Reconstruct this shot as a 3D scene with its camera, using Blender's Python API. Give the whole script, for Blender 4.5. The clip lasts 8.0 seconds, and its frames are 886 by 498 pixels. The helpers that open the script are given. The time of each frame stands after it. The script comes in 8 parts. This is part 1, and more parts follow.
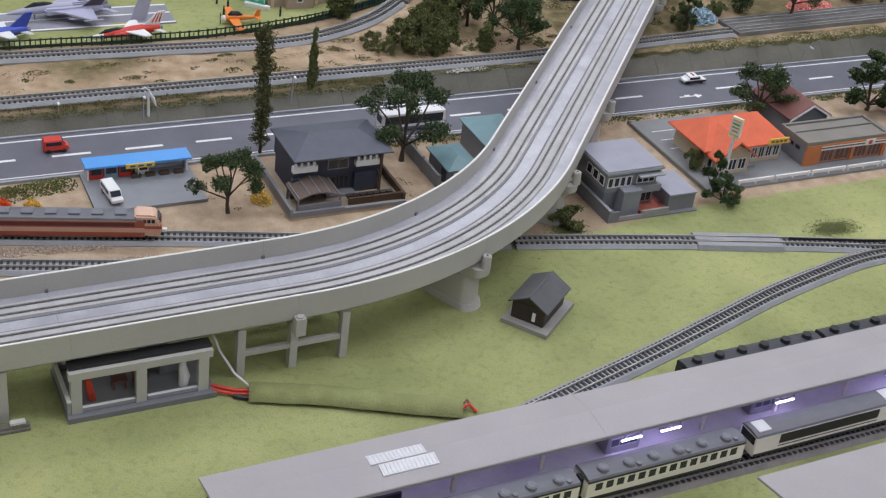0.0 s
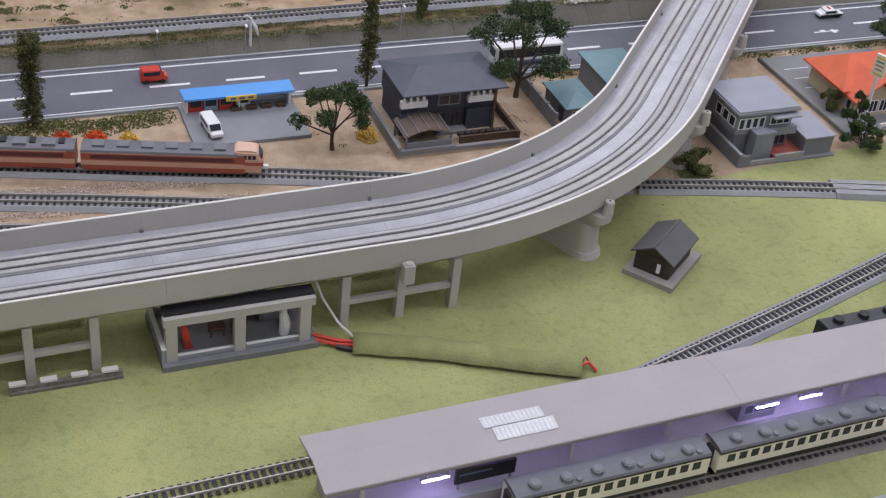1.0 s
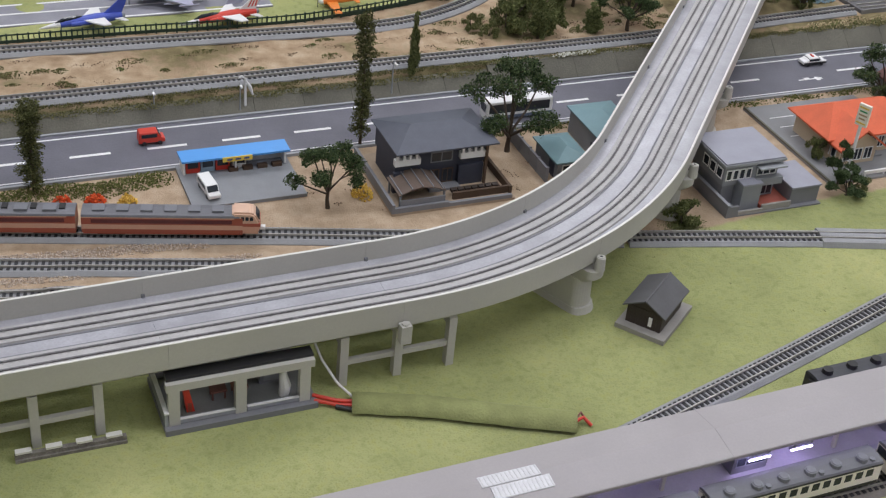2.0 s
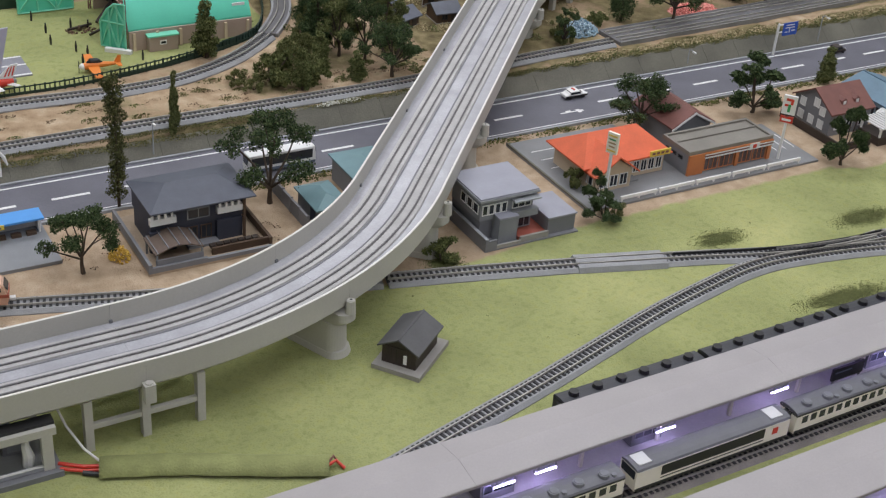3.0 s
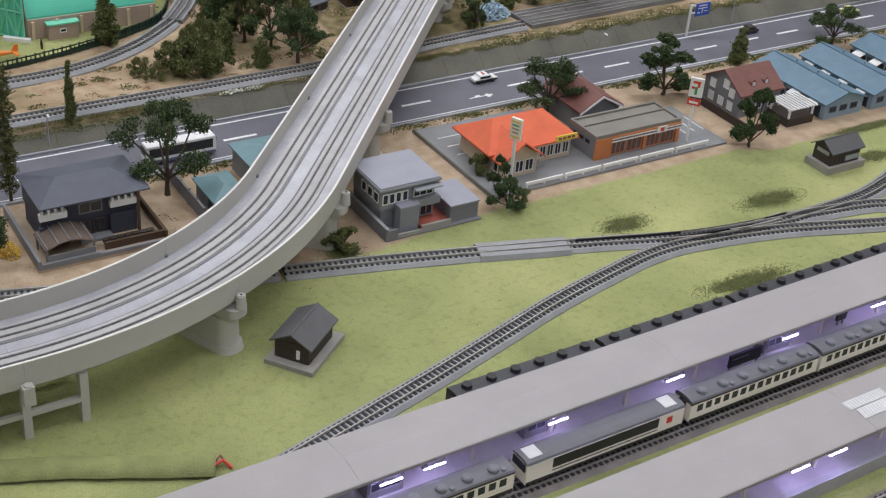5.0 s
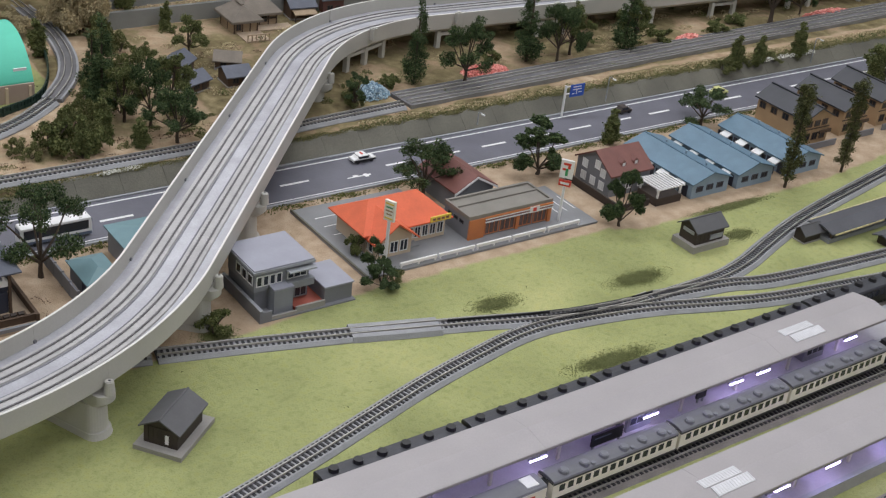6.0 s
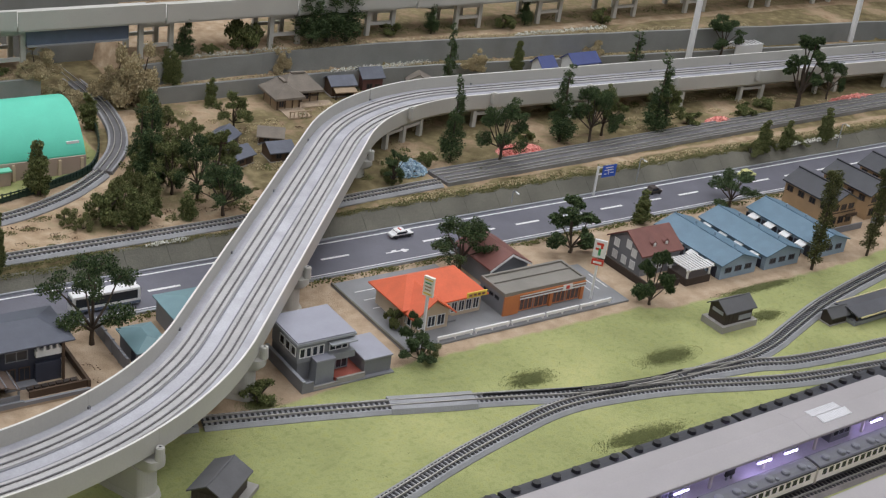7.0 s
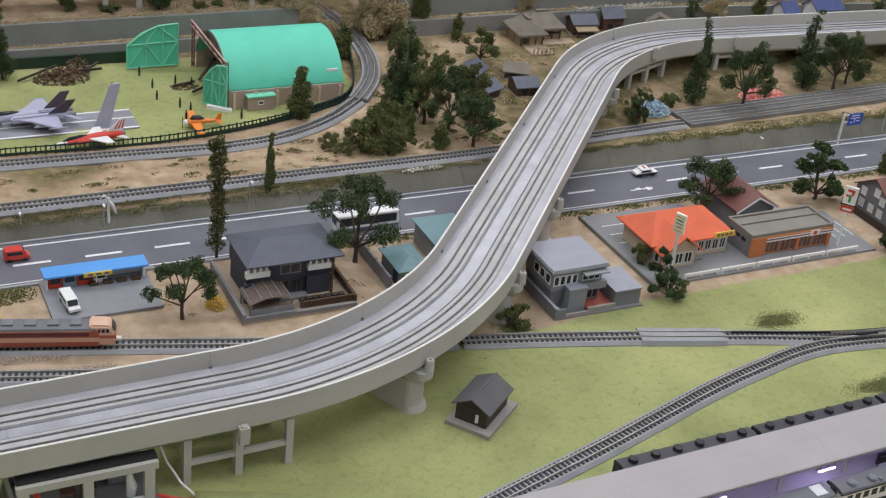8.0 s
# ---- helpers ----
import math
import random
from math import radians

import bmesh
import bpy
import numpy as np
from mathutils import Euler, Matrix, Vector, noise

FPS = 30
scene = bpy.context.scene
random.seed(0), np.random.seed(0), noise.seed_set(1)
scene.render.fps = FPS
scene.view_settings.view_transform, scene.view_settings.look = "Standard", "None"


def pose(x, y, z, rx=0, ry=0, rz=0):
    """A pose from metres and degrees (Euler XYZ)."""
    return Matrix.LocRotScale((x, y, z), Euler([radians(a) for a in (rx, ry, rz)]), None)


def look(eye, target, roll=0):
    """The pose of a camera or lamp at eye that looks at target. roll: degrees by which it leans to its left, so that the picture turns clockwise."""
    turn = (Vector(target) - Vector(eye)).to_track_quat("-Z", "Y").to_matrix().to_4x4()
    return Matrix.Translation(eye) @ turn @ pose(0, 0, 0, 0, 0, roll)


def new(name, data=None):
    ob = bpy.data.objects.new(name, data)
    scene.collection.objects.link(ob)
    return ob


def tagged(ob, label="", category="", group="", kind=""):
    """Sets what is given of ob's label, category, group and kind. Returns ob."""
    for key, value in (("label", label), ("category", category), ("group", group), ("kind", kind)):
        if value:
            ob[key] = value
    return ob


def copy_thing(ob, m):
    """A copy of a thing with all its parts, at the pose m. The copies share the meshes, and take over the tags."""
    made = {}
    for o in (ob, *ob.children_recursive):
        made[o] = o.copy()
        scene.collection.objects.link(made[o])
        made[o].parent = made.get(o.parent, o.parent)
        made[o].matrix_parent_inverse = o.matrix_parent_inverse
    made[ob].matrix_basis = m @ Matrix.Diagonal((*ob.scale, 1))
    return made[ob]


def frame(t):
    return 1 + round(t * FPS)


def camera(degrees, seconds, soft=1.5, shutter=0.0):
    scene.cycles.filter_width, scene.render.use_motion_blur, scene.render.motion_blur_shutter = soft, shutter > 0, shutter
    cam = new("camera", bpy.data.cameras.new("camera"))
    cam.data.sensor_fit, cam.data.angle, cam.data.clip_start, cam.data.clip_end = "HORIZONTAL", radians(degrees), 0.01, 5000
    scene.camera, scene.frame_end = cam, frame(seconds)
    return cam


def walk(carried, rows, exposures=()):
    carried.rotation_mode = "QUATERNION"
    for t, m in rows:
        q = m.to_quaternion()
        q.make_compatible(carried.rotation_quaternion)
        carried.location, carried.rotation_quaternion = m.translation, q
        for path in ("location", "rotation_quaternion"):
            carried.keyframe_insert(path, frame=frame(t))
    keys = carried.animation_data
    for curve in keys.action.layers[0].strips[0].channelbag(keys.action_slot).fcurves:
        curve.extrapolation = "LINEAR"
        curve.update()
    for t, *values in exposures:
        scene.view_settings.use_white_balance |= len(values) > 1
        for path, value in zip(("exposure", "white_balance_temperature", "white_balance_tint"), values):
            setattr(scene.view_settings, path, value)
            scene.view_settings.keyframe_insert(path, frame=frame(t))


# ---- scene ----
cam = camera(36.38, 8.0, soft=1.25)
PATH = [
    (0, look((-0.4215, -1.1081, 0.6696), (-0.2682, -0.1010, 0.0354), 8.03)),
    (0.2, look((-0.4147, -1.0816, 0.6587), (-0.2570, -0.0807, 0.0158), 8.21)),
    (0.5, look((-0.4131, -1.0555, 0.6428), (-0.2871, -0.0611, -0.0171), 7.59)),
    (0.8, look((-0.4189, -1.0429, 0.6339), (-0.3307, -0.0593, -0.0478), 6.98)),
    (1, look((-0.4297, -1.0378, 0.6314), (-0.3571, -0.0595, -0.0597), 6.79)),
    (1.2, look((-0.4423, -1.0361, 0.6300), (-0.3849, -0.0581, -0.0629), 6.52)),
    (2.3, look((-0.4208, -1.0488, 0.6666), (-0.3194, -0.0421, 0.0214), 5.38)),
    (2.5, look((-0.3970, -1.0530, 0.6646), (-0.2682, -0.0393, 0.0354), 5.25)),
    (2.8, look((-0.3611, -1.0588, 0.6647), (-0.1922, -0.0442, 0.0465), 4.91)),
    (3, look((-0.3433, -1.0616, 0.6678), (-0.1448, -0.0522, 0.0499), 4.91)),
    (3.2, look((-0.3264, -1.0637, 0.6682), (-0.1054, -0.0579, 0.0522), 4.90)),
    (3.5, look((-0.3033, -1.0635, 0.6677), (-0.0600, -0.0606, 0.0553), 4.93)),
    (3.8, look((-0.2965, -1.0599, 0.6692), (-0.0340, -0.0600, 0.0600), 5.46)),
    (4, look((-0.2942, -1.0591, 0.6651), (-0.0265, -0.0583, 0.0595), 5.57)),
    (5.3, look((-0.2902, -1.0476, 0.6788), (-0.0548, -0.0573, 0.0433), 5.23)),
    (5.5, look((-0.2786, -1.0474, 0.6843), (-0.0206, -0.0518, 0.0660), 5.69)),
    (5.8, look((-0.2698, -1.0569, 0.6944), (0.0295, -0.0568, 0.1025), 6.66)),
    (6, look((-0.2677, -1.0661, 0.7047), (0.0567, -0.0653, 0.1275), 7.26)),
    (6.2, look((-0.2703, -1.0683, 0.7069), (0.0729, -0.0649, 0.1452), 7.70)),
    (6.5, look((-0.2744, -1.0861, 0.7221), (0.0714, -0.0749, 0.1763), 7.89)),
    (6.8, look((-0.2837, -1.0910, 0.7266), (0.0453, -0.0671, 0.1943), 7.82)),
    (7, look((-0.2967, -1.0967, 0.7312), (0.0105, -0.0627, 0.2053), 7.74)),
    (7.2, look((-0.3224, -1.0947, 0.7284), (-0.0384, -0.0532, 0.2043), 7.83)),
    (7.5, look((-0.3533, -1.1013, 0.7242), (-0.1225, -0.0540, 0.1858), 7.55)),
    (7.8, look((-0.3677, -1.1172, 0.7236), (-0.1997, -0.0746, 0.1536), 6.80)),
    (8, look((-0.3776, -1.1249, 0.7266), (-0.2281, -0.0886, 0.1403), 6.79)),
]

walk(cam, PATH, [(0, 0.03, 6250, 12), (0.5, 0.04, 6250, 15), (1.2, 0.02, 6250, 17), (2.3, 0.03, 6500, 10), (3.2, 0.02, 6500, 10), (3.8, 0.07, 6500, 10), (4.3, 0.07, 6500, 10), (5.4, 0.04, 6500, 10), (7.2, 0.05, 6500, 10), (8, 0.07, 6500, 10)])

# ---- light ----
CM = 0.01
ROAD = 20.5
CU, SU = math.cos(radians(ROAD)), math.sin(radians(ROAD))


def uv(u, v):
    """Layout frame (along and across the road, cm) to world cm."""
    return u * CU - v * SU, u * SU + v * CU


world = bpy.data.worlds.new("world")
scene.world = world
world.use_nodes = True
world.node_tree.nodes["Background"].inputs[0].default_value = (0.80, 0.90, 1.0, 1)
world.node_tree.nodes["Background"].inputs[1].default_value = 0.55


def ceiling_lamp(x, y, z, sx, sy, power):
    data = bpy.data.lights.new("ceiling_lamp", "AREA")
    data.shape, data.size, data.size_y, data.energy = "RECTANGLE", sx, sy, power
    data.color = (0.93, 0.948, 1.0)
    ob = new("ceiling_lamp", data)
    ob.location = (x, y, z)
    return ob


# the y = -2.0 row is unseen, added to brighten south-facing sides
for lx in (-1.2, 0.6, 2.4):
    for ly, power in ((-2.0, 12.2), (-0.4, 13.6), (1.2, 16.6)):
        ceiling_lamp(lx, ly, 2.2, 1.2, 0.3, power * (0.57 if lx > 2 else 1.2 if lx < 0 and ly > 1 else 0.25 if lx < 0 and ly < -1 else 1))

ceiling_lamp(0.4, 3.75, 2.2, 2.4, 0.35, 26)


# ---- materials ----
def mat(name, color, rough=0.7, metal=0.0, var=0.12, scale=60.0, bump=0.0, emit=None, power=0.0, fine=600.0):
    m = bpy.data.materials.new(name)
    m.use_nodes = True
    nt = m.node_tree
    b = nt.nodes["Principled BSDF"]
    b.inputs["Roughness"].default_value = rough
    b.inputs["Metallic"].default_value = metal
    if emit:
        b.inputs["Emission Color"].default_value = (*emit, 1)
        b.inputs["Emission Strength"].default_value = power
    tc = nt.nodes.new("ShaderNodeTexCoord")
    n1 = nt.nodes.new("ShaderNodeTexNoise")
    n1.inputs["Scale"].default_value, n1.inputs["Detail"].default_value = scale, 4
    n2 = nt.nodes.new("ShaderNodeTexNoise")
    n2.inputs["Scale"].default_value, n2.inputs["Detail"].default_value = fine, 2
    nt.links.new(tc.outputs["Object"], n1.inputs["Vector"])
    nt.links.new(tc.outputs["Object"], n2.inputs["Vector"])
    add = nt.nodes.new("ShaderNodeMath")
    add.operation = "MULTIPLY_ADD"
    add.inputs[1].default_value, add.inputs[2].default_value = 0.5, 0.25
    nt.links.new(n2.outputs["Fac"], add.inputs[0])
    mix = nt.nodes.new("ShaderNodeMath")
    mix.operation = "MULTIPLY"
    nt.links.new(n1.outputs["Fac"], mix.inputs[0])
    nt.links.new(add.outputs[0], mix.inputs[1])
    ramp = nt.nodes.new("ShaderNodeValToRGB")
    ramp.color_ramp.elements[0].position, ramp.color_ramp.elements[1].position = 0.1, 0.42
    ramp.color_ramp.elements[0].color = (*[c * (1 - var) for c in color], 1)
    ramp.color_ramp.elements[1].color = (*[min(c * (1 + var), 1) for c in color], 1)
    nt.links.new(mix.outputs[0], ramp.inputs[0])
    nt.links.new(ramp.outputs[0], b.inputs["Base Color"])
    if bump:
        bp = nt.nodes.new("ShaderNodeBump")
        bp.inputs["Strength"].default_value, bp.inputs["Distance"].default_value = bump, 0.001
        nt.links.new(n2.outputs["Fac"], bp.inputs["Height"])
        nt.links.new(bp.outputs[0], b.inputs["Normal"])
    return m


M_CONC = mat("viaduct_plastic", (0.50, 0.49, 0.455), 0.5, var=0.09, scale=14)
# grey deck plastic; the lavender tint is ceiling sheen put into the colour
M_SLAB = mat("slab_plastic", (0.42, 0.42, 0.462), 0.24, var=0.2, scale=30)
M_TRACKSLAB = mat("track_slab", (0.435, 0.425, 0.425), 0.42, var=0.2, scale=45)
M_COPING = mat("coping_plastic", (0.74, 0.73, 0.69), 0.45, var=0.05)
M_BALLAST = mat("track_base", (0.31, 0.315, 0.33), 0.7, var=0.14, fine=900, bump=0.5)
M_SLEEPER = mat("sleeper", (0.022, 0.022, 0.026), 0.6)
M_RAIL = mat("rail", (0.46, 0.44, 0.41), 0.4, metal=0.35)
M_ROAD = mat("asphalt", (0.134, 0.134, 0.164), 0.55, var=0.18, scale=25, bump=0.25)
M_WHITE = mat("white_paint", (0.8, 0.8, 0.8), 0.6, var=0.05)
M_CANOPY = mat("canopy_roof", (0.395, 0.37, 0.38), 0.5, var=0.08, scale=18)

M_ORANGE = mat("orange_roof", (0.74, 0.15, 0.065), 0.6)
M_GREENROOF = mat("mint_roof", (0.11, 0.61, 0.44), 0.55, var=0.08, scale=30)


# ---- mesh tools (all sizes in cm) ----
def mesh_of(name, bm, material):
    me = bpy.data.meshes.new(name)
    bm.normal_update()
    bm.to_mesh(me)
    bm.free()
    me.transform(Matrix.Scale(CM, 4))
    for m in (material if isinstance(material, (list, tuple)) else [material]):
        me.materials.append(m)
    return me


def part(name, bm, material, parent=None, label=""):
    ob = new(name, mesh_of(name, bm, material))
    if parent:
        ob.parent = parent
    return tagged(ob, label)


def thing(name, x, y, z, rot, label, category, group="", kind=""):
    ob = new(name)
    ob.empty_display_size = 0.01
    ob.matrix_basis = pose(x * CM, y * CM, z * CM, 0, 0, rot)
    return tagged(ob, label, category, group, kind)


def box(bm, x0, y0, z0, x1, y1, z1, mi=0):
    vs = [bm.verts.new((x, y, z)) for z in (z0, z1) for x, y in ((x0, y0), (x1, y0), (x1, y1), (x0, y1))]
    for f in ((0, 3, 2, 1), (4, 5, 6, 7), (0, 1, 5, 4), (1, 2, 6, 5), (2, 3, 7, 6), (3, 0, 4, 7)):
        bm.faces.new([vs[i] for i in f]).material_index = mi
    return vs


def boxes(*dims):
    bm = bmesh.new()
    for d in dims:
        box(bm, *d)
    return bm


def sweep(bm, line, section, closed=True, z=0.0, mi=0):
    """Sweeps a section (offset to the left, height) along a line of (x, y[, z])."""
    rows, n = [], len(line)
    for i, p in enumerate(line):
        a, b = Vector(line[max(i - 1, 0)][:2]), Vector(line[min(i + 1, n - 1)][:2])
        d = (b - a).normalized()
        left = Vector((-d.y, d.x))
        dz = p[2] if len(p) > 2 else 0.0
        rows.append([bm.verts.new((p[0] + left.x * s, p[1] + left.y * s, h + z + dz)) for s, h in section])
    m = len(section)
    for r, q in zip(rows, rows[1:]):
        for j in range(m if closed else m - 1):
            k = (j + 1) % m
            bm.faces.new((r[k], r[j], q[j], q[k])).material_index = mi
    if closed:
        bm.faces.new(rows[0]).material_index = mi
        bm.faces.new(rows[-1][::-1]).material_index = mi


def resample(pts, step):
    """Evenly spaced points with headings on a smooth curve through pts."""
    P = [Vector(p[:2]) for p in pts]
    fine = []
    for i in range(len(P) - 1):
        p0, p1, p2, p3 = P[max(i - 1, 0)], P[i], P[i + 1], P[min(i + 2, len(P) - 1)]
        for k in range(24):
            t = k / 24
            fine.append(0.5 * (2 * p1 + (p2 - p0) * t + (2 * p0 - 5 * p1 + 4 * p2 - p3) * t * t + (3 * p1 - p0 - 3 * p2 + p3) * t ** 3))
    fine.append(P[-1])
    out, acc = [tuple(fine[0])], 0.0
    for a, b in zip(fine, fine[1:]):
        seg = (b - a).length
        while seg > 1e-9 and acc + seg >= step:
            t = (step - acc) / seg
            a = a + (b - a) * t
            out.append(tuple(a))
            seg, acc = (b - a).length, 0.0
        acc += seg
    return out


def fillet(points, radii, step=1.5):
    """A line of straights joined by arcs."""
    out = [points[0]]
    for i in range(1, len(points) - 1):
        a, p, b = (Vector(q) for q in points[i - 1:i + 2])
        d0, d1 = (p - a).normalized(), (b - p).normalized()
        ang = d0.angle_signed(d1) * -1
        R = radii[i - 1]
        T = R * math.tan(abs(ang) / 2)
        s = p - d0 * T
        n = Vector((-d0.y, d0.x)) * (1 if ang > 0 else -1)
        c = s + n * R
        k = max(int(abs(ang) * R / step), 4)
        for j in range(k + 1):
            th = ang * j / k
            w = -n
            out.append((c.x + R * (w.x * math.cos(th) - w.y * math.sin(th)), c.y + R * (w.x * math.sin(th) + w.y * math.cos(th))))
    out.append(points[-1])
    dense = []
    for a, b in zip(out, out[1:]):
        m = max(1, int((Vector(b) - Vector(a)).length / step))
        dense += [(a[0] + (b[0] - a[0]) * k / m, a[1] + (b[1] - a[1]) * k / m) for k in range(m)]
    return dense + [out[-1]]


def T(name, u, v, z, rot, label, category, group="", kind=""):
    """An Empty for a thing at a place of the layout frame, in cm."""
    x, y = uv(u, v)
    return thing(name, x, y, z, ROAD + rot, label, category, group, kind)


def setting(name, bm, material, label, category, u=0.0, v=0.0, z=0.0, parent=None):
    x, y = uv(u, v)
    ob = part(name, bm, material, parent)
    if not parent:
        ob.matrix_basis = pose(x * CM, y * CM, z * CM, 0, 0, ROAD)
        tagged(ob, label, category, "", "structure")
    return ob


def cyl(bm, x, y, z0, z1, r0, r1=None, n=10, mi=0):
    r1 = r0 if r1 is None else r1
    a = [bm.verts.new((x + r0 * math.cos(2 * math.pi * i / n), y + r0 * math.sin(2 * math.pi * i / n), z0)) for i in range(n)]
    b = [bm.verts.new((x + r1 * math.cos(2 * math.pi * i / n), y + r1 * math.sin(2 * math.pi * i / n), z1)) for i in range(n)]
    for i in range(n):
        j = (i + 1) % n
        bm.faces.new((a[i], a[j], b[j], b[i])).material_index = mi
    bm.faces.new(a[::-1]).material_index = mi
    bm.faces.new(b).material_index = mi


def tube(bm, pts, radii, n=7):
    """A tapered tube through 3D points."""
    rings = []
    for i, p in enumerate(pts):
        a, b = Vector(pts[max(i - 1, 0)]), Vector(pts[min(i + 1, len(pts) - 1)])
        d = (b - a).normalized()
        s = d.cross(Vector((0.31, 0.95, 0.07))).normalized()
        t = d.cross(s)
        rings.append([bm.verts.new(Vector(p) + (s * math.cos(2 * math.pi * k / n) + t * math.sin(2 * math.pi * k / n)) * radii[i]) for k in range(n)])
    for r, q in zip(rings, rings[1:]):
        for k in range(n):
            m = (k + 1) % n
            bm.faces.new((r[k], r[m], q[m], q[k]))
    bm.faces.new(rings[0][::-1])
    bm.faces.new(rings[-1])


def solid(bm, profile, y0, y1, axis="y", mi=0):
    """Extrudes a closed profile of (a, z) along an axis."""
    put = (lambda a, z, t: (a, t, z)) if axis == "y" else (lambda a, z, t: (t, a, z))
    r = [[bm.verts.new(put(a, z, t)) for a, z in profile] for t in (y0, y1)]
    n = len(profile)
    fs = [bm.faces.new((r[0][i], r[0][(i + 1) % n], r[1][(i + 1) % n], r[1][i])) for i in range(n)]
    fs += [bm.faces.new(r[0][::-1]), bm.faces.new(r[1])]
    for f in fs:
        f.material_index = mi
    bmesh.ops.recalc_face_normals(bm, faces=fs)


def gable(x0, y0, x1, y1, z, rise, axis="y", over=0.25, thick=0.14):
    """A gabled roof slab, ridge along the axis."""
    bm = bmesh.new()
    a0, a1, b0, b1 = (x0 - over, x1 + over, y0 - over, y1 + over) if axis == "y" else (y0 - over, y1 + over, x0 - over, x1 + over)
    m = (a0 + a1) / 2
    drop = rise * over / max((a1 - a0) / 2 - over, 0.1)
    solid(bm, [(a0, z - drop), (m, z + rise), (a1, z - drop), (a1, z - drop + thick), (m, z + rise + thick), (a0, z - drop + thick)], b0, b1, axis)
    return bm


def gable_wall(x0, y0, x1, y1, z0, z1, rise, axis="y"):
    bm = bmesh.new()
    a0, a1, b0, b1 = (x0, x1, y0, y1) if axis == "y" else (y0, y1, x0, x1)
    solid(bm, [(a0, z0), (a1, z0), (a1, z1), ((a0 + a1) / 2, z1 + rise), (a0, z1)], b0, b1, axis)
    return bm


def hip(x0, y0, x1, y1, z, rise, over=0.4, inset=None, thick=0.15):
    bm = bmesh.new()
    x0, y0, x1, y1 = x0 - over, y0 - over, x1 + over, y1 + over
    if x1 - x0 >= y1 - y0:
        i = (y1 - y0) / 2 if inset is None else inset
        r = [(x0 + i, (y0 + y1) / 2), (x1 - i, (y0 + y1) / 2)]
        faces = [(4, 5, 9, 8), (5, 6, 9), (6, 7, 8, 9), (7, 4, 8)]
    else:
        i = (x1 - x0) / 2 if inset is None else inset
        r = [((x0 + x1) / 2, y0 + i), ((x0 + x1) / 2, y1 - i)]
        faces = [(4, 5, 8), (5, 6, 9, 8), (6, 7, 9), (7, 4, 8, 9)]
    c = [(x0, y0), (x1, y0), (x1, y1), (x0, y1)]
    vs = [bm.verts.new((*p, z)) for p in c] + [bm.verts.new((*p, z + thick)) for p in c] + [bm.verts.new((*p, z + rise)) for p in r]
    for f in [(3, 2, 1, 0), (0, 1, 5, 4), (1, 2, 6, 5), (2, 3, 7, 6), (3, 0, 4, 7)] + faces:
        bm.faces.new([vs[k] for k in f])
    return bm


def window(parent, x, y, z, w, h, face="-y", frame=None, pane=None, bars=1, t=0.07):
    """A framed window standing proud of a wall that faces -y, +x or -x."""
    frame, pane = frame or M_WHITE, pane or M_GLASS
    bm = bmesh.new()
    e = 0.1

    def put(bm, a0, z0, a1, z1, d0, d1):
        if face == "-y":
            box(bm, x + a0, y - d1, z0, x + a1, y - d0, z1)
        elif face == "+x":
            box(bm, x + d0, y + a0, z0, x + d1, y + a1, z1)
        else:
            box(bm, x - d1, y + a0, z0, x - d0, y + a1, z1)

    put(bm, 0, z, e, z + h, 0, t)
    put(bm, w - e, z, w, z + h, 0, t)
    put(bm, e, z, w - e, z + e, 0, t)
    put(bm, e, z + h - e, w - e, z + h, 0, t)
    for k in range(bars):
        c = w * (k + 1) / (bars + 1)
        put(bm, c - 0.04, z + e, c + 0.04, z + h - e, 0, t)
    fr = part("window", bm, frame, parent)
    bm = bmesh.new()
    put(bm, e, z + e, w - e, z + h - e, 0.005, t * 0.45)
    part("pane", bm, pane, fr)
    return fr


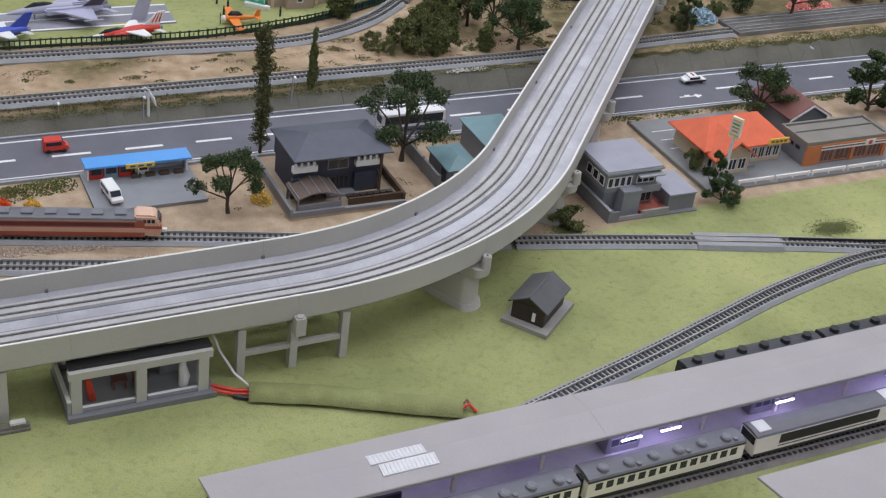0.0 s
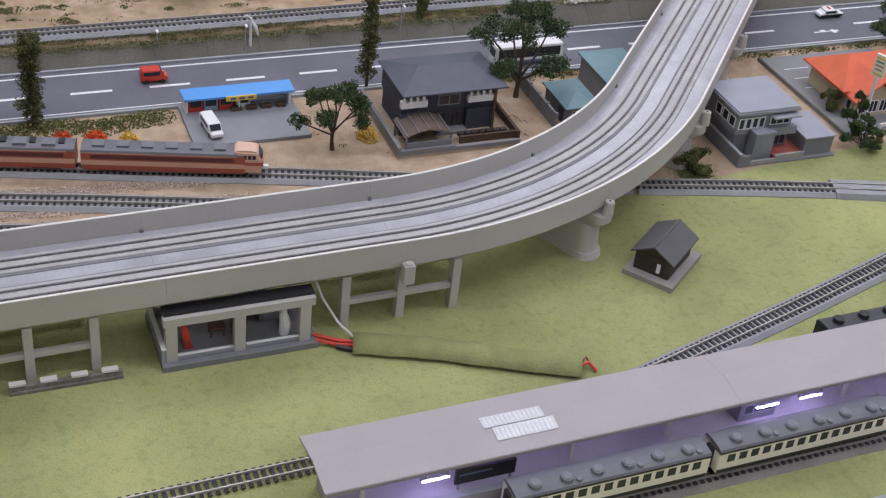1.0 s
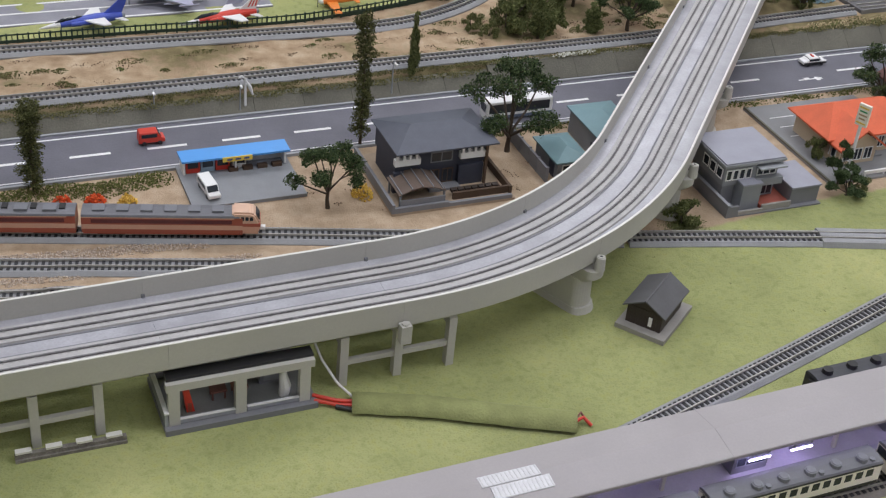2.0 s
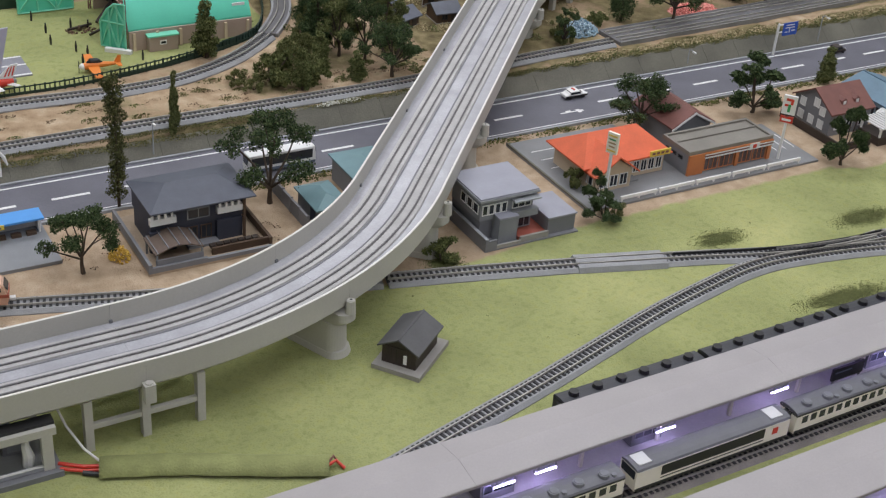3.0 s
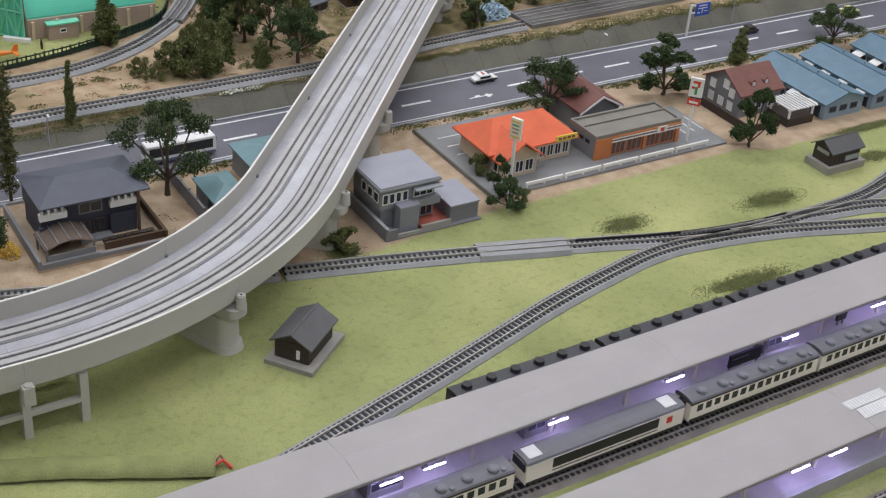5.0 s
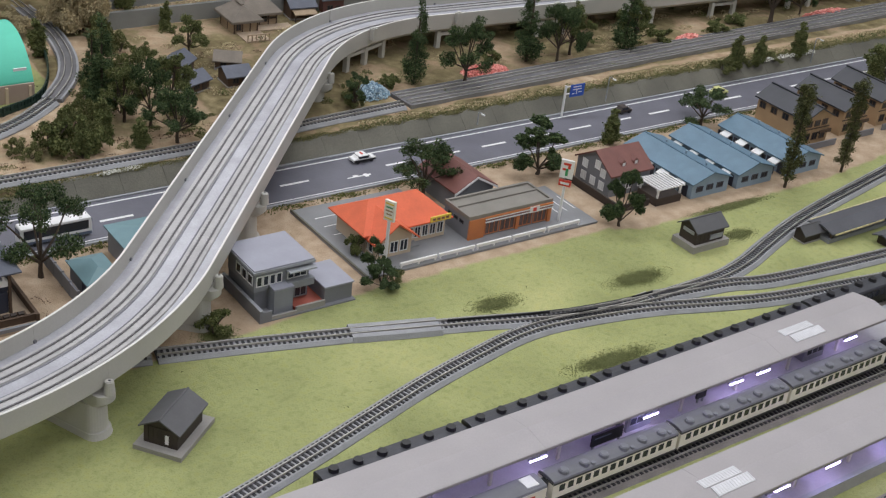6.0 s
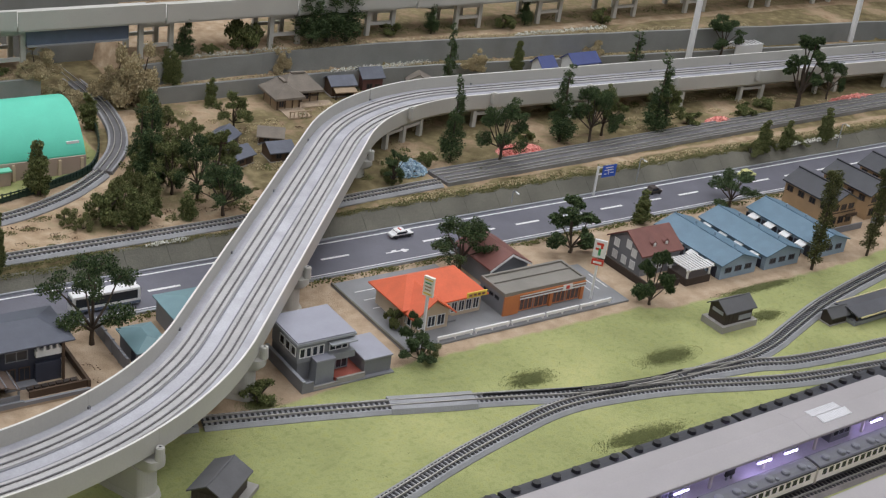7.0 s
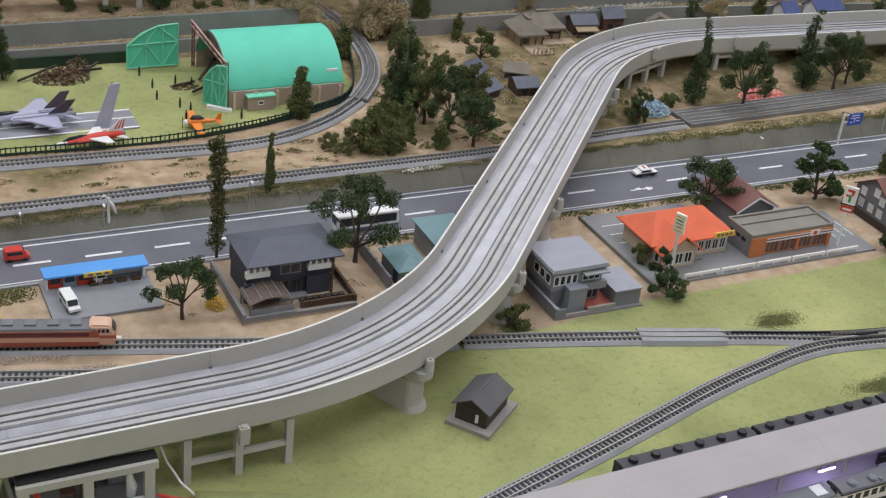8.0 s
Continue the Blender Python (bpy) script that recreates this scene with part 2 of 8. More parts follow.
# ---- more materials ----
def ground_material():
    m = bpy.data.materials.new("ground_cover")
    m.use_nodes = True
    nt = m.node_tree
    b = nt.nodes["Principled BSDF"]
    b.inputs["Roughness"].default_value = 0.95
    b.inputs["Specular IOR Level"].default_value = 0.15
    tc = nt.nodes.new("ShaderNodeTexCoord")
    at = nt.nodes.new("ShaderNodeAttribute")
    at.attribute_name = "cover"

    def noise_tex(scale, detail=4.0):
        n = nt.nodes.new("ShaderNodeTexNoise")
        n.inputs["Scale"].default_value, n.inputs["Detail"].default_value = scale, detail
        nt.links.new(tc.outputs["Object"], n.inputs["Vector"])
        return n.outputs["Fac"]

    def ramp(fac, stops):
        r = nt.nodes.new("ShaderNodeValToRGB")
        els = r.color_ramp.elements
        while len(els) < len(stops):
            els.new(0.5)
        for e, (p, c) in zip(els, stops):
            e.position, e.color = p, (*c, 1)
        nt.links.new(fac, r.inputs[0])
        return r.outputs[0]

    def mixc(kind, f, a, c):
        n = nt.nodes.new("ShaderNodeMix")
        n.data_type, n.blend_type = "RGBA", kind
        if isinstance(f, float):
            n.inputs[0].default_value = f
        else:
            nt.links.new(f, n.inputs[0])
        nt.links.new(a, n.inputs[6])
        nt.links.new(c, n.inputs[7])
        return n.outputs[2]

    big, mid, fine, blot = noise_tex(7, 5), noise_tex(55, 6), noise_tex(620, 3), noise_tex(130, 6)
    grass = ramp(big, [(0.3, GRASS_A), (0.52, GRASS_B), (0.72, GRASS_C)])
    sand = ramp(mid, [(0.25, (0.36, 0.265, 0.18)), (0.5, (0.465, 0.35, 0.245)), (0.75, (0.55, 0.435, 0.32))])
    speck = ramp(fine, [(0.25, (0.62, 0.62, 0.6)), (0.48, (0.98, 0.98, 0.98)), (0.75, (1.0, 1.0, 1.0))])
    speck2 = ramp(blot, [(0.3, (0.80, 0.84, 0.74)), (0.5, (1.0, 1.0, 1.0)), (0.7, (1.0, 0.98, 0.84))])
    grass = mixc("MULTIPLY", 0.9, grass, speck2)
    sep = nt.nodes.new("ShaderNodeSeparateColor")
    nt.links.new(at.outputs["Color"], sep.inputs[0])
    edge = nt.nodes.new("ShaderNodeMath")
    edge.operation = "MULTIPLY_ADD"
    edge.inputs[1].default_value = 0.7
    nt.links.new(mid, edge.inputs[0])
    nt.links.new(sep.outputs[0], edge.inputs[2])
    cut = ramp(edge.outputs[0], [(0.72, (0, 0, 0)), (0.98, (1, 1, 1))])
    sand2 = ramp(mid, [(0.25, (0.29, 0.20, 0.125)), (0.5, (0.44, 0.325, 0.215)), (0.75, (0.56, 0.445, 0.32))])
    sand = mixc("MIX", sep.outputs[2], sand, sand2)
    base = mixc("MIX", cut, sand, grass)
    earth = ramp(mid, [(0.3, (0.12, 0.092, 0.05)), (0.55, (0.22, 0.18, 0.095)), (0.75, (0.34, 0.275, 0.16))])
    edge2 = nt.nodes.new("ShaderNodeMath")
    edge2.operation = "MULTIPLY_ADD"
    edge2.inputs[1].default_value = 0.9
    nt.links.new(mid, edge2.inputs[0])
    nt.links.new(sep.outputs[1], edge2.inputs[2])
    base = mixc("MIX", ramp(edge2.outputs[0], [(0.8, (0, 0, 0)), (1.0, (1, 1, 1))]), base, earth)
    base = mixc("MULTIPLY", 0.55, base, speck)
    nt.links.new(base, b.inputs["Base Color"])
    bp = nt.nodes.new("ShaderNodeBump")
    bp.inputs["Strength"].default_value, bp.inputs["Distance"].default_value = 0.7, 0.0012
    nt.links.new(fine, bp.inputs["Height"])
    nt.links.new(bp.outputs[0], b.inputs["Normal"])
    return m


GRASS_A, GRASS_B, GRASS_C = (0.262, 0.285, 0.125), (0.365, 0.388, 0.172), (0.475, 0.478, 0.222)
M_GROUND = ground_material()
M_GLASS = mat("dark_glass", (0.03, 0.035, 0.045), 0.12, var=0.1)
M_DARKROOF = mat("slate_roof", (0.098, 0.107, 0.138), 0.6, var=0.12, scale=90)
M_NAVY = mat("navy_wall", (0.045, 0.05, 0.075), 0.6)
M_GREYWALL = mat("grey_wall", (0.205, 0.208, 0.228), 0.7, var=0.08)
M_LIGHTGREY = mat("light_grey_plastic", (0.33, 0.345, 0.37), 0.6, var=0.06)
M_MIDGREY = mat("mid_grey_plastic", (0.25, 0.26, 0.28), 0.65, var=0.1)
M_PAVE = mat("lot_paving", (0.235, 0.238, 0.248), 0.7, var=0.14, scale=30, bump=0.2)
M_BROWNWOOD = mat("brown_wood", (0.09, 0.055, 0.035), 0.7, var=0.25)
M_DARKWOOD = mat("dark_wood", (0.045, 0.033, 0.028), 0.6, var=0.25)
M_HUTROOF = mat("hut_roof", (0.10, 0.10, 0.105), 0.55, var=0.15)
M_REDBRICK = mat("red_paving", (0.33, 0.085, 0.06), 0.7)
M_TEAL = mat("teal_roof", (0.17, 0.29, 0.32), 0.5, var=0.08)
M_BLUEROOF = mat("blue_roof", (0.128, 0.215, 0.292), 0.5, var=0.16)
M_BLUEWALL = mat("blue_wall", (0.27, 0.36, 0.45), 0.6, var=0.08)
M_SKYROOF = mat("sky_blue_roof", (0.10, 0.35, 0.80), 0.35, var=0.05)
M_LILACROOF = mat("lilac_grey_roof", (0.315, 0.32, 0.38), 0.5, var=0.07)
M_TAN = mat("tan_wall", (0.42, 0.29, 0.17), 0.7, var=0.1)
M_BLACKROOF = mat("black_roof", (0.05, 0.052, 0.062), 0.5, var=0.15)
M_RUST = mat("rust_roof", (0.20, 0.083, 0.07), 0.6, var=0.16)
M_CREAM = mat("cream_paint", (0.86, 0.81, 0.70), 0.4, var=0.05)
M_ORANGEPL = mat("orange_panel", (0.56, 0.19, 0.065), 0.5)
M_FELT = mat("felt_roof", (0.235, 0.22, 0.195), 0.8, var=0.14, scale=40)
M_BEIGE = mat("beige_wall", (0.62, 0.50, 0.36), 0.6, var=0.06)
M_PINKWALL = mat("pink_beige_wall", (0.42, 0.32, 0.27), 0.7, var=0.06)
M_RED = mat("red_paint", (0.62, 0.05, 0.03), 0.4, var=0.05)
M_TRAINRED = mat("train_red", (0.36, 0.085, 0.05), 0.4, var=0.05)
M_TRAINCREAM = mat("train_cream", (0.62, 0.36, 0.26), 0.4, var=0.05)
M_TRAINROOF = mat("train_roof", (0.15, 0.152, 0.172), 0.5, var=0.1)
M_BLACK = mat("black_plastic", (0.02, 0.02, 0.022), 0.45)
M_VENT = mat("vent_grey", (0.185, 0.19, 0.215), 0.5)
M_YELLOW = mat("yellow_paint", (0.75, 0.55, 0.08), 0.5)
M_GREEN = mat("green_paint", (0.05, 0.30, 0.12), 0.5)
M_STEEL = mat("steel_blue", (0.12, 0.15, 0.21), 0.4)
M_WALLSTONE = mat("retaining_concrete", (0.25, 0.255, 0.245), 0.8, var=0.18, scale=25)
M_DARKSTONE = mat("ditch_concrete", (0.142, 0.136, 0.11), 0.8, var=0.42, scale=14, bump=0.4)
M_DARKBED = mat("dark_track_bed", (0.135, 0.132, 0.138), 0.65, var=0.2)
M_SLATEBLUE = mat("slate_blue_roof", (0.115, 0.125, 0.16), 0.6, var=0.2, scale=80)
M_THATCH = mat("thatch", (0.22, 0.19, 0.16), 0.9, var=0.2, bump=0.6)
M_TRUNK = mat("trunk", (0.075, 0.055, 0.04), 0.85, var=0.25, bump=0.5)
M_FENCEGREEN = mat("fence_green", (0.014, 0.038, 0.026), 0.5)
M_JETGREY = mat("jet_grey", (0.44, 0.44, 0.58), 0.45, var=0.05)
M_ORANGEPAINT = mat("plane_orange", (0.80, 0.24, 0.04), 0.45)
M_BLUEPAINT = mat("plane_blue", (0.06, 0.10, 0.50), 0.4)
M_TILEBLUE = mat("tile_blue", (0.055, 0.075, 0.22), 0.5)
M_LED = mat("led_tube", (0.8, 0.8, 0.9), 0.4, emit=(0.58, 0.48, 1.0), power=42.0)
M_LEDSTRIP = mat("led_strip", (0.8, 0.8, 0.9), 0.4, emit=(0.48, 0.36, 1.0), power=8.0)
M_PLATFORM = mat("platform_floor", (0.40, 0.39, 0.42), 0.6)
M_PLINTH = mat("plinth_stone", (0.33, 0.315, 0.295), 0.8, var=0.12)
M_TRUSS = mat("truss_paint", (0.50, 0.33, 0.30), 0.6, var=0.3, scale=120)
M_TABLE = mat("table_wood", (0.30, 0.21, 0.13), 0.6, var=0.2, scale=8)
M_CLOTH = mat("green_cloth", (0.265, 0.285, 0.115), 0.95, var=0.2, bump=0.8)
M_BRASSRAIL = mat("slab_rail", (0.135, 0.13, 0.135), 0.5, scale=350, var=0.55)


def leaf_mat(name, dark, light):
    m = bpy.data.materials.new(name)
    m.use_nodes = True
    nt = m.node_tree
    b = nt.nodes["Principled BSDF"]
    b.inputs["Roughness"].default_value = 0.9
    b.inputs["Specular IOR Level"].default_value = 0.2
    g = nt.nodes.new("ShaderNodeNewGeometry")
    r = nt.nodes.new("ShaderNodeValToRGB")
    r.color_ramp.elements[0].color, r.color_ramp.elements[1].color = (*dark, 1), (*light, 1)
    nt.links.new(g.outputs["Random Per Island"], r.inputs[0])
    nt.links.new(r.outputs[0], b.inputs["Base Color"])
    return m


M_SCRAP = leaf_mat("scrap_wood", (0.07, 0.045, 0.03), (0.26, 0.18, 0.12))
M_LEAF = leaf_mat("leaf_green", (0.015, 0.034, 0.015), (0.12, 0.165, 0.07))
M_LEAF2 = leaf_mat("leaf_moss", (0.04, 0.056, 0.02), (0.245, 0.265, 0.105))
M_THICKET = leaf_mat("leaf_thicket", (0.045, 0.058, 0.022), (0.29, 0.30, 0.125))
M_LEAF3 = leaf_mat("leaf_olive", (0.035, 0.042, 0.016), (0.15, 0.155, 0.06))
M_LEAFTAN = leaf_mat("leaf_dry", (0.34, 0.275, 0.155), (0.66, 0.56, 0.36))
M_TURF = leaf_mat("turf_dark", (0.07, 0.08, 0.025), (0.20, 0.21, 0.07))
M_BANK = leaf_mat("bank_turf", (0.09, 0.092, 0.038), (0.235, 0.22, 0.10))
M_TUFT = leaf_mat("turf_tuft", (0.10, 0.115, 0.045), (0.23, 0.245, 0.105))
M_SKYLIGHT = mat("skylight_plastic", (0.70, 0.70, 0.73), 0.3, var=0.12, scale=200)
M_ROOFEDGE = mat("canopy_edge", (0.30, 0.28, 0.28), 0.6)
M_FRONTGREY = mat("gable_boards", (0.24, 0.20, 0.185), 0.7, var=0.2)
M_PINK = leaf_mat("pink_blossom", (0.62, 0.16, 0.14), (0.95, 0.48, 0.42))
M_BLUEFLOWER = leaf_mat("blue_blossom", (0.20, 0.33, 0.45), (0.62, 0.75, 0.82))
M_WHITEFLOWER = leaf_mat("white_blossom", (0.45, 0.45, 0.38), (0.9, 0.9, 0.85))
M_REDFLOWER = leaf_mat("red_blossom", (0.5, 0.05, 0.02), (0.85, 0.16, 0.05))
M_YELLOWFLOWER = leaf_mat("yellow_blossom", (0.55, 0.33, 0.05), (0.85, 0.60, 0.15))
M_GRAVEL = leaf_mat("gravel", (0.30, 0.23, 0.18), (0.72, 0.62, 0.53))


# ---- room ----
bm = boxes((-350, -300, -90, 450, 420, -89))
r = part("floor", bm, mat("room_floor", (0.25, 0.23, 0.21), 0.6))
tagged(r, "plain grey floor of the room under the layout", "floor", "", "structure")
bm = boxes((-350, -300, 222, 450, 420, 226))
r = part("ceiling", bm, mat("room_ceiling", (0.8, 0.79, 0.77), 0.9))
tagged(r, "plain white ceiling with lamps over the layout", "ceiling", "", "structure")
for n, d in (("wall_north", (-350, 416, -89, 450, 420, 222)), ("wall_south", (-350, -300, -89, 450, -296, 222)), ("wall_east", (446, -296, -89, 450, 416, 222)), ("wall_west", (-350, -296, -89, -346, 416, 222))):
    r = part(n, boxes(d), mat("room_" + n, (0.66, 0.64, 0.61), 0.9))
    tagged(r, "plain painted wall of the layout's room", "wall", "", "structure")

# ---- ground ----
EDGE = [(-140, 6), (-100, 6), (-70, 8), (-45, 7), (-25, 3.2), (-8, 4.4), (4, 6.0), (38, 6.2), (42, 4.6), (75, 5.2), (110, 10), (230, 14)]
FENCE = [(-110, 51.8), (-75, 51.2), (-54.6, 50.8), (-48, 50.5), (-38, 50.2), (-32, 50.7), (-26.5, 51.6), (-20.5, 53.0), (-15.0, 54.9), (-11.5, 56.4), (-9.0, 58.5), (-7.0, 61.9), (-5.2, 66.4), (-4.0, 70.8), (-3.3, 75)]
PATCHES = [(15.9, -1.6, 3.2, 1.5), (33.5, -3.9, 4.2, 1.5), (20.3, -14.9, 5.6, 1.5), (52, -1.2, 2.6, 1.3), (56.5, 4.5, 7.0, 0.9), (-12.2, 5.0, 2.2, 1.6)]


def lerp(table, u):
    return float(np.interp(u, [p[0] for p in table], [p[1] for p in table]))


TERRACE = [(-140, 6.4), (-13, 6.5), (6, 7.2), (25, 7.4), (45, 8.3), (220, 8.5)]
LEDGE = [(-140, 3.6), (-13, 3.8), (6, 4.2), (25, 4.4), (50, 5.0), (220, 5.0)]


def wall_line(u):
    return 78.0 if u < 25 else 78.0 - (u - 25) * 0.105


def ground_height(u, v):
    if v < 34.6:
        return 0.0
    if v < 37:
        return 2.0 * (v - 34.6) / 2.4
    w = wall_line(u)
    if v > w + 2.2 and not -8.5 < u < 5.5:
        return lerp(TERRACE, u)
    if v > w and not -8.5 < u < 5.5:
        return lerp(LEDGE, u)
    if v > w + 2.2:
        return 2.0 + min((v - w - 2.2) * 0.06, 0.6)
    return 2.0


bm = bmesh.new()
layer = bm.verts.layers.float_color.new("cover")
NU, NV = [-140 + 1.0 * i for i in range(361)], [-75 + 1.0 * i for i in range(186)]
grid = []
for u in NU:
    row = []
    for v in NV:
        z = ground_height(u, v)
        if v > 37:
            z += 0.18 * noise.noise(Vector((u * 0.21, v * 0.21, 0.0)))
        else:
            z += 0.03 * noise.noise(Vector((u * 0.3, v * 0.3, 5.0))) - 0.03
        p = bm.verts.new((u, v, z))
        g = min(max((lerp(EDGE, u) - v) / 1.6 + 0.5, 0), 1)
        if v > 49 and u < -6:
            d = v - lerp(FENCE, u)
            g = max(g, min(max(d + 0.2, 0), 1) if v < 76 else 0)
        e = 0.0
        if 34 < v < 36.3:
            e = 0.75
        for a, b, ra, rb in PATCHES:
            q = ((u - a) / ra) ** 2 + ((v - b) / rb) ** 2
            e = max(e, 0.28 * max(0, 1.2 - q))
        if 37 <= v < 78:
            e = max(e, (0.0 if g > 0.4 else 0.3) + (0.25 if g > 0.4 else 0.6) * noise.noise(Vector((u * 0.11, v * 0.14, 2.0))))
        if 40 < v < 78 and u > 8:
            e = max(e, 0.6 + 0.5 * noise.noise(Vector((u * 0.13, v * 0.13, 7.0))))
        if v > 79:
            e = max(e, 0.5 if u > 30 else 0.02 + 0.36 * noise.noise(Vector((u * 0.2, v * 0.2, 4.0))))
        if 36 < v < 40 and u > 20:
            e = max(e, 0.58 + 0.5 * noise.noise(Vector((u * 0.2, v * 0.5, 3.0))))
        # brown earth in the underpass, its dark tone also standing for the shade there
        if v > 76 and -8.5 < u < 5:
            e = max(e, 0.75)
        p[layer] = (g, e, 1.0 if v > 36 else 0.0, 1)
        row.append(p)
    grid.append(row)
for r, q in zip(grid, grid[1:]):
    for j in range(len(NV) - 1):
        bm.faces.new((r[j], q[j], q[j + 1], r[j + 1])).smooth = True
setting("ground", bm, M_GROUND, "layout baseboard covered with green turf and sandy soil", "ground")
for name, d in (("wall_low_east", (5.5, 0, 0, 30, 0.6, 4.05)), ("wall_low_west", (-140, 0, 0, -8.5, 0.6, 3.5))):
    setting(name, boxes(d), M_WALLSTONE, "grey concrete retaining wall below a planted terrace", "retaining wall", 0, 77.4, 0.4)
for name, a, b in (("wall_low_far", 30, 220), ("wall_high_east", 5.5, 25), ("wall_high_far", 25, 220), ("wall_high_west", -140, -8.5)):
    bm = bmesh.new()
    off, tops, z0 = (-0.55, LEDGE, -4.5) if "low" in name else (1.6, TERRACE, -5.0)
    line = [(u, wall_line(u) + off, lerp(tops, u) + 0.2 + 0.1 * noise.noise(Vector((u * 0.4, 0, off)))) for u in [a + (b - a) * k / 40 for k in range(41)]]
    sweep(bm, line, [(-0.3, z0), (0.3, z0), (0.3, 0), (-0.3, 0)])
    bmesh.ops.recalc_face_normals(bm, faces=bm.faces)
    setting(name, bm, M_WALLSTONE, "grey concrete retaining wall below a planted terrace", "retaining wall")
bm = bmesh.new()
solid(bm, [(34.58, -0.2), (34.62, 0.24), (36.5, 1.88), (36.9, 1.98), (37.0, -0.2)], -19, 220, "x")
solid(bm, [(34.58, -0.2), (34.62, 0.2), (35.75, 1.22), (36.3, 1.44), (36.4, -0.2)], -140, -19.05, "x")
roadwall = setting("wall_roadside", bm, M_DARKSTONE, "stained dark concrete wall between road and railway", "retaining wall")
PANEL = 5.2
for k in range(-23, 42):
    right = k >= 0
    a = -18.98 + PANEL * k if right else -19.1 + PANEL * k
    bm = bmesh.new()
    solid(bm, [(34.52, -0.2), (34.56, 0.3), (36.45, 1.95), (36.88, 2.01), (36.86, 1.9), (34.7, 0.2)] if right else [(34.52, -0.2), (34.56, 0.26), (35.7, 1.3), (36.26, 1.5), (36.2, 1.38), (34.7, 0.18)], a + 0.014, a + PANEL - 0.014, "x")
    bmesh.ops.recalc_face_normals(bm, faces=bm.faces)
    part("panel", bm, M_DARKSTONE, roadwall)
setting("kerb_far", boxes((-140, 34.2, -0.2, 220, 34.5, 0.28)), M_LIGHTGREY, "low pale concrete kerb along the road", "kerb")
setting("kerb_near", boxes((-140, 25.6, -0.2, 220, 25.9, 0.26)), M_LIGHTGREY, "low pale concrete kerb along the road", "kerb")

table = T("layout_table", 0, 0, 0, 0, "large wooden table carrying the model railway layout", "table")
part("tabletop", boxes((-140.5, -75.5, -8, 220.5, 110.5, -5)), M_TABLE, table)
for d in ((-140.5, -75.5, -5, 220.5, -75.05, 0.3), (-140.5, -75.05, -5, -140.05, 110, 0.3), (220.05, -75.05, -5, 220.5, 110, 0.3)):
    part("edge_board", boxes(d), M_TABLE, table)
for x in (-130, -15, 95, 205):
    for y in (-66, 18, 100):
        part("leg", boxes((x, y, -88.9, x + 6, y + 6, -8)), M_TABLE, table)

# ---- road ----
setting("road", boxes((-140, 25.9, -0.2, 220, 34.2, 0.12)), M_ROAD, "bluish grey asphalt road with painted lane lines", "road")
setting("road_edge_line", boxes((-140, 33.4, 0.1, 220, 33.62, 0.135), (-140, 26.35, 0.1, 220, 26.5, 0.135)), M_WHITE, "solid white edge lines painted on asphalt", "road marking")
lines = [8.3 + 7.25 * k for k in range(-18, 26) if k != 1]
for k, u0 in enumerate(lines):
    dash = T("lane_dash", u0, 29.85, 0.12, 0, "short white lane dash painted on asphalt", "road marking", "lane dashes")
    part("paint", boxes((0, -0.19, -0.02, 3.8, 0.19, 0.012)), M_WHITE, dash)
arrow = T("road_arrow", 16.6, 28.6, 0.12, 0, "white turning arrow painted on asphalt", "road marking")
part("paint", boxes((0, -0.1, -0.02, 2.6, 0.1, 0.012), (2.3, -0.45, -0.02, 2.8, 0.35, 0.013), (2.8, -0.2, -0.02, 3.2, 0.15, 0.012), (0.9, 0.1, -0.02, 1.6, 0.4, 0.014)), M_WHITE, arrow)

# ---- railway tracks ----
M_DIRTYBED = mat("dirty_ballast", (0.225, 0.205, 0.19), 0.8, var=0.3, scale=40, fine=900, bump=0.5)
SLEEPER_ME = mesh_of("sleeper", boxes((-0.13, -0.8, 0, 0.13, 0.8, 0.09)), M_SLEEPER)


def track(pts, label, z=0.0, ties_too=True, base=True, pieces=0, name="railway_track", bed=None):
    """Ballast base, two rails and sleepers along a line of layout points."""
    th = T(name, 0, 0, z, 0, label, "railway track", "railway tracks")
    line = resample(pts, 1.0)
    if base:
        bm = bmesh.new()
        sweep(bm, line, [(-1.3, -0.1), (-1.3, 0.06), (-0.98, 0.36), (0.98, 0.36), (1.3, 0.06), (1.3, -0.1)])
        bmesh.ops.recalc_face_normals(bm, faces=bm.faces)
        part("track_base", bm, bed or M_BALLAST, th, "grey moulded ballast base")
    for s in (-0.45, 0.45):
        bm = bmesh.new()
        sweep(bm, line, [(s - 0.05, 0.4), (s - 0.05, 0.62), (s + 0.05, 0.62), (s + 0.05, 0.4)])
        bmesh.ops.recalc_face_normals(bm, faces=bm.faces)
        part("rail", bm, M_RAIL, th, "nickel silver rail")
    ties = resample(pts, 0.54) if ties_too else []
    rest = bmesh.new()
    count = 0
    for a, b in zip(ties, ties[1:]):
        ang = math.atan2(b[1] - a[1], b[0] - a[0])
        if count < pieces:
            ob = new("sleeper", SLEEPER_ME)
            ob.parent = th
            ob.matrix_basis = pose(a[0] * CM, a[1] * CM, 0.35 * CM, 0, 0, math.degrees(ang))
            count += 1
        else:
            vs = box(rest, -0.13, -0.8, 0.33, 0.13, 0.8, 0.44)
            bmesh.ops.transform(rest, matrix=Matrix.Translation((a[0], a[1], 0)) @ Matrix.Rotation(ang, 4, "Z"), verts=vs)
    if rest.verts:
        tagged(part("sleeper_run", rest, M_SLEEPER, th, "black plastic sleepers"), kind="stuff")
    else:
        rest.free()
    return th


def W2(pts):
    """World cm to layout cm."""
    return [(x * CU + y * SU, -x * SU + y * CU) for x, y in pts]


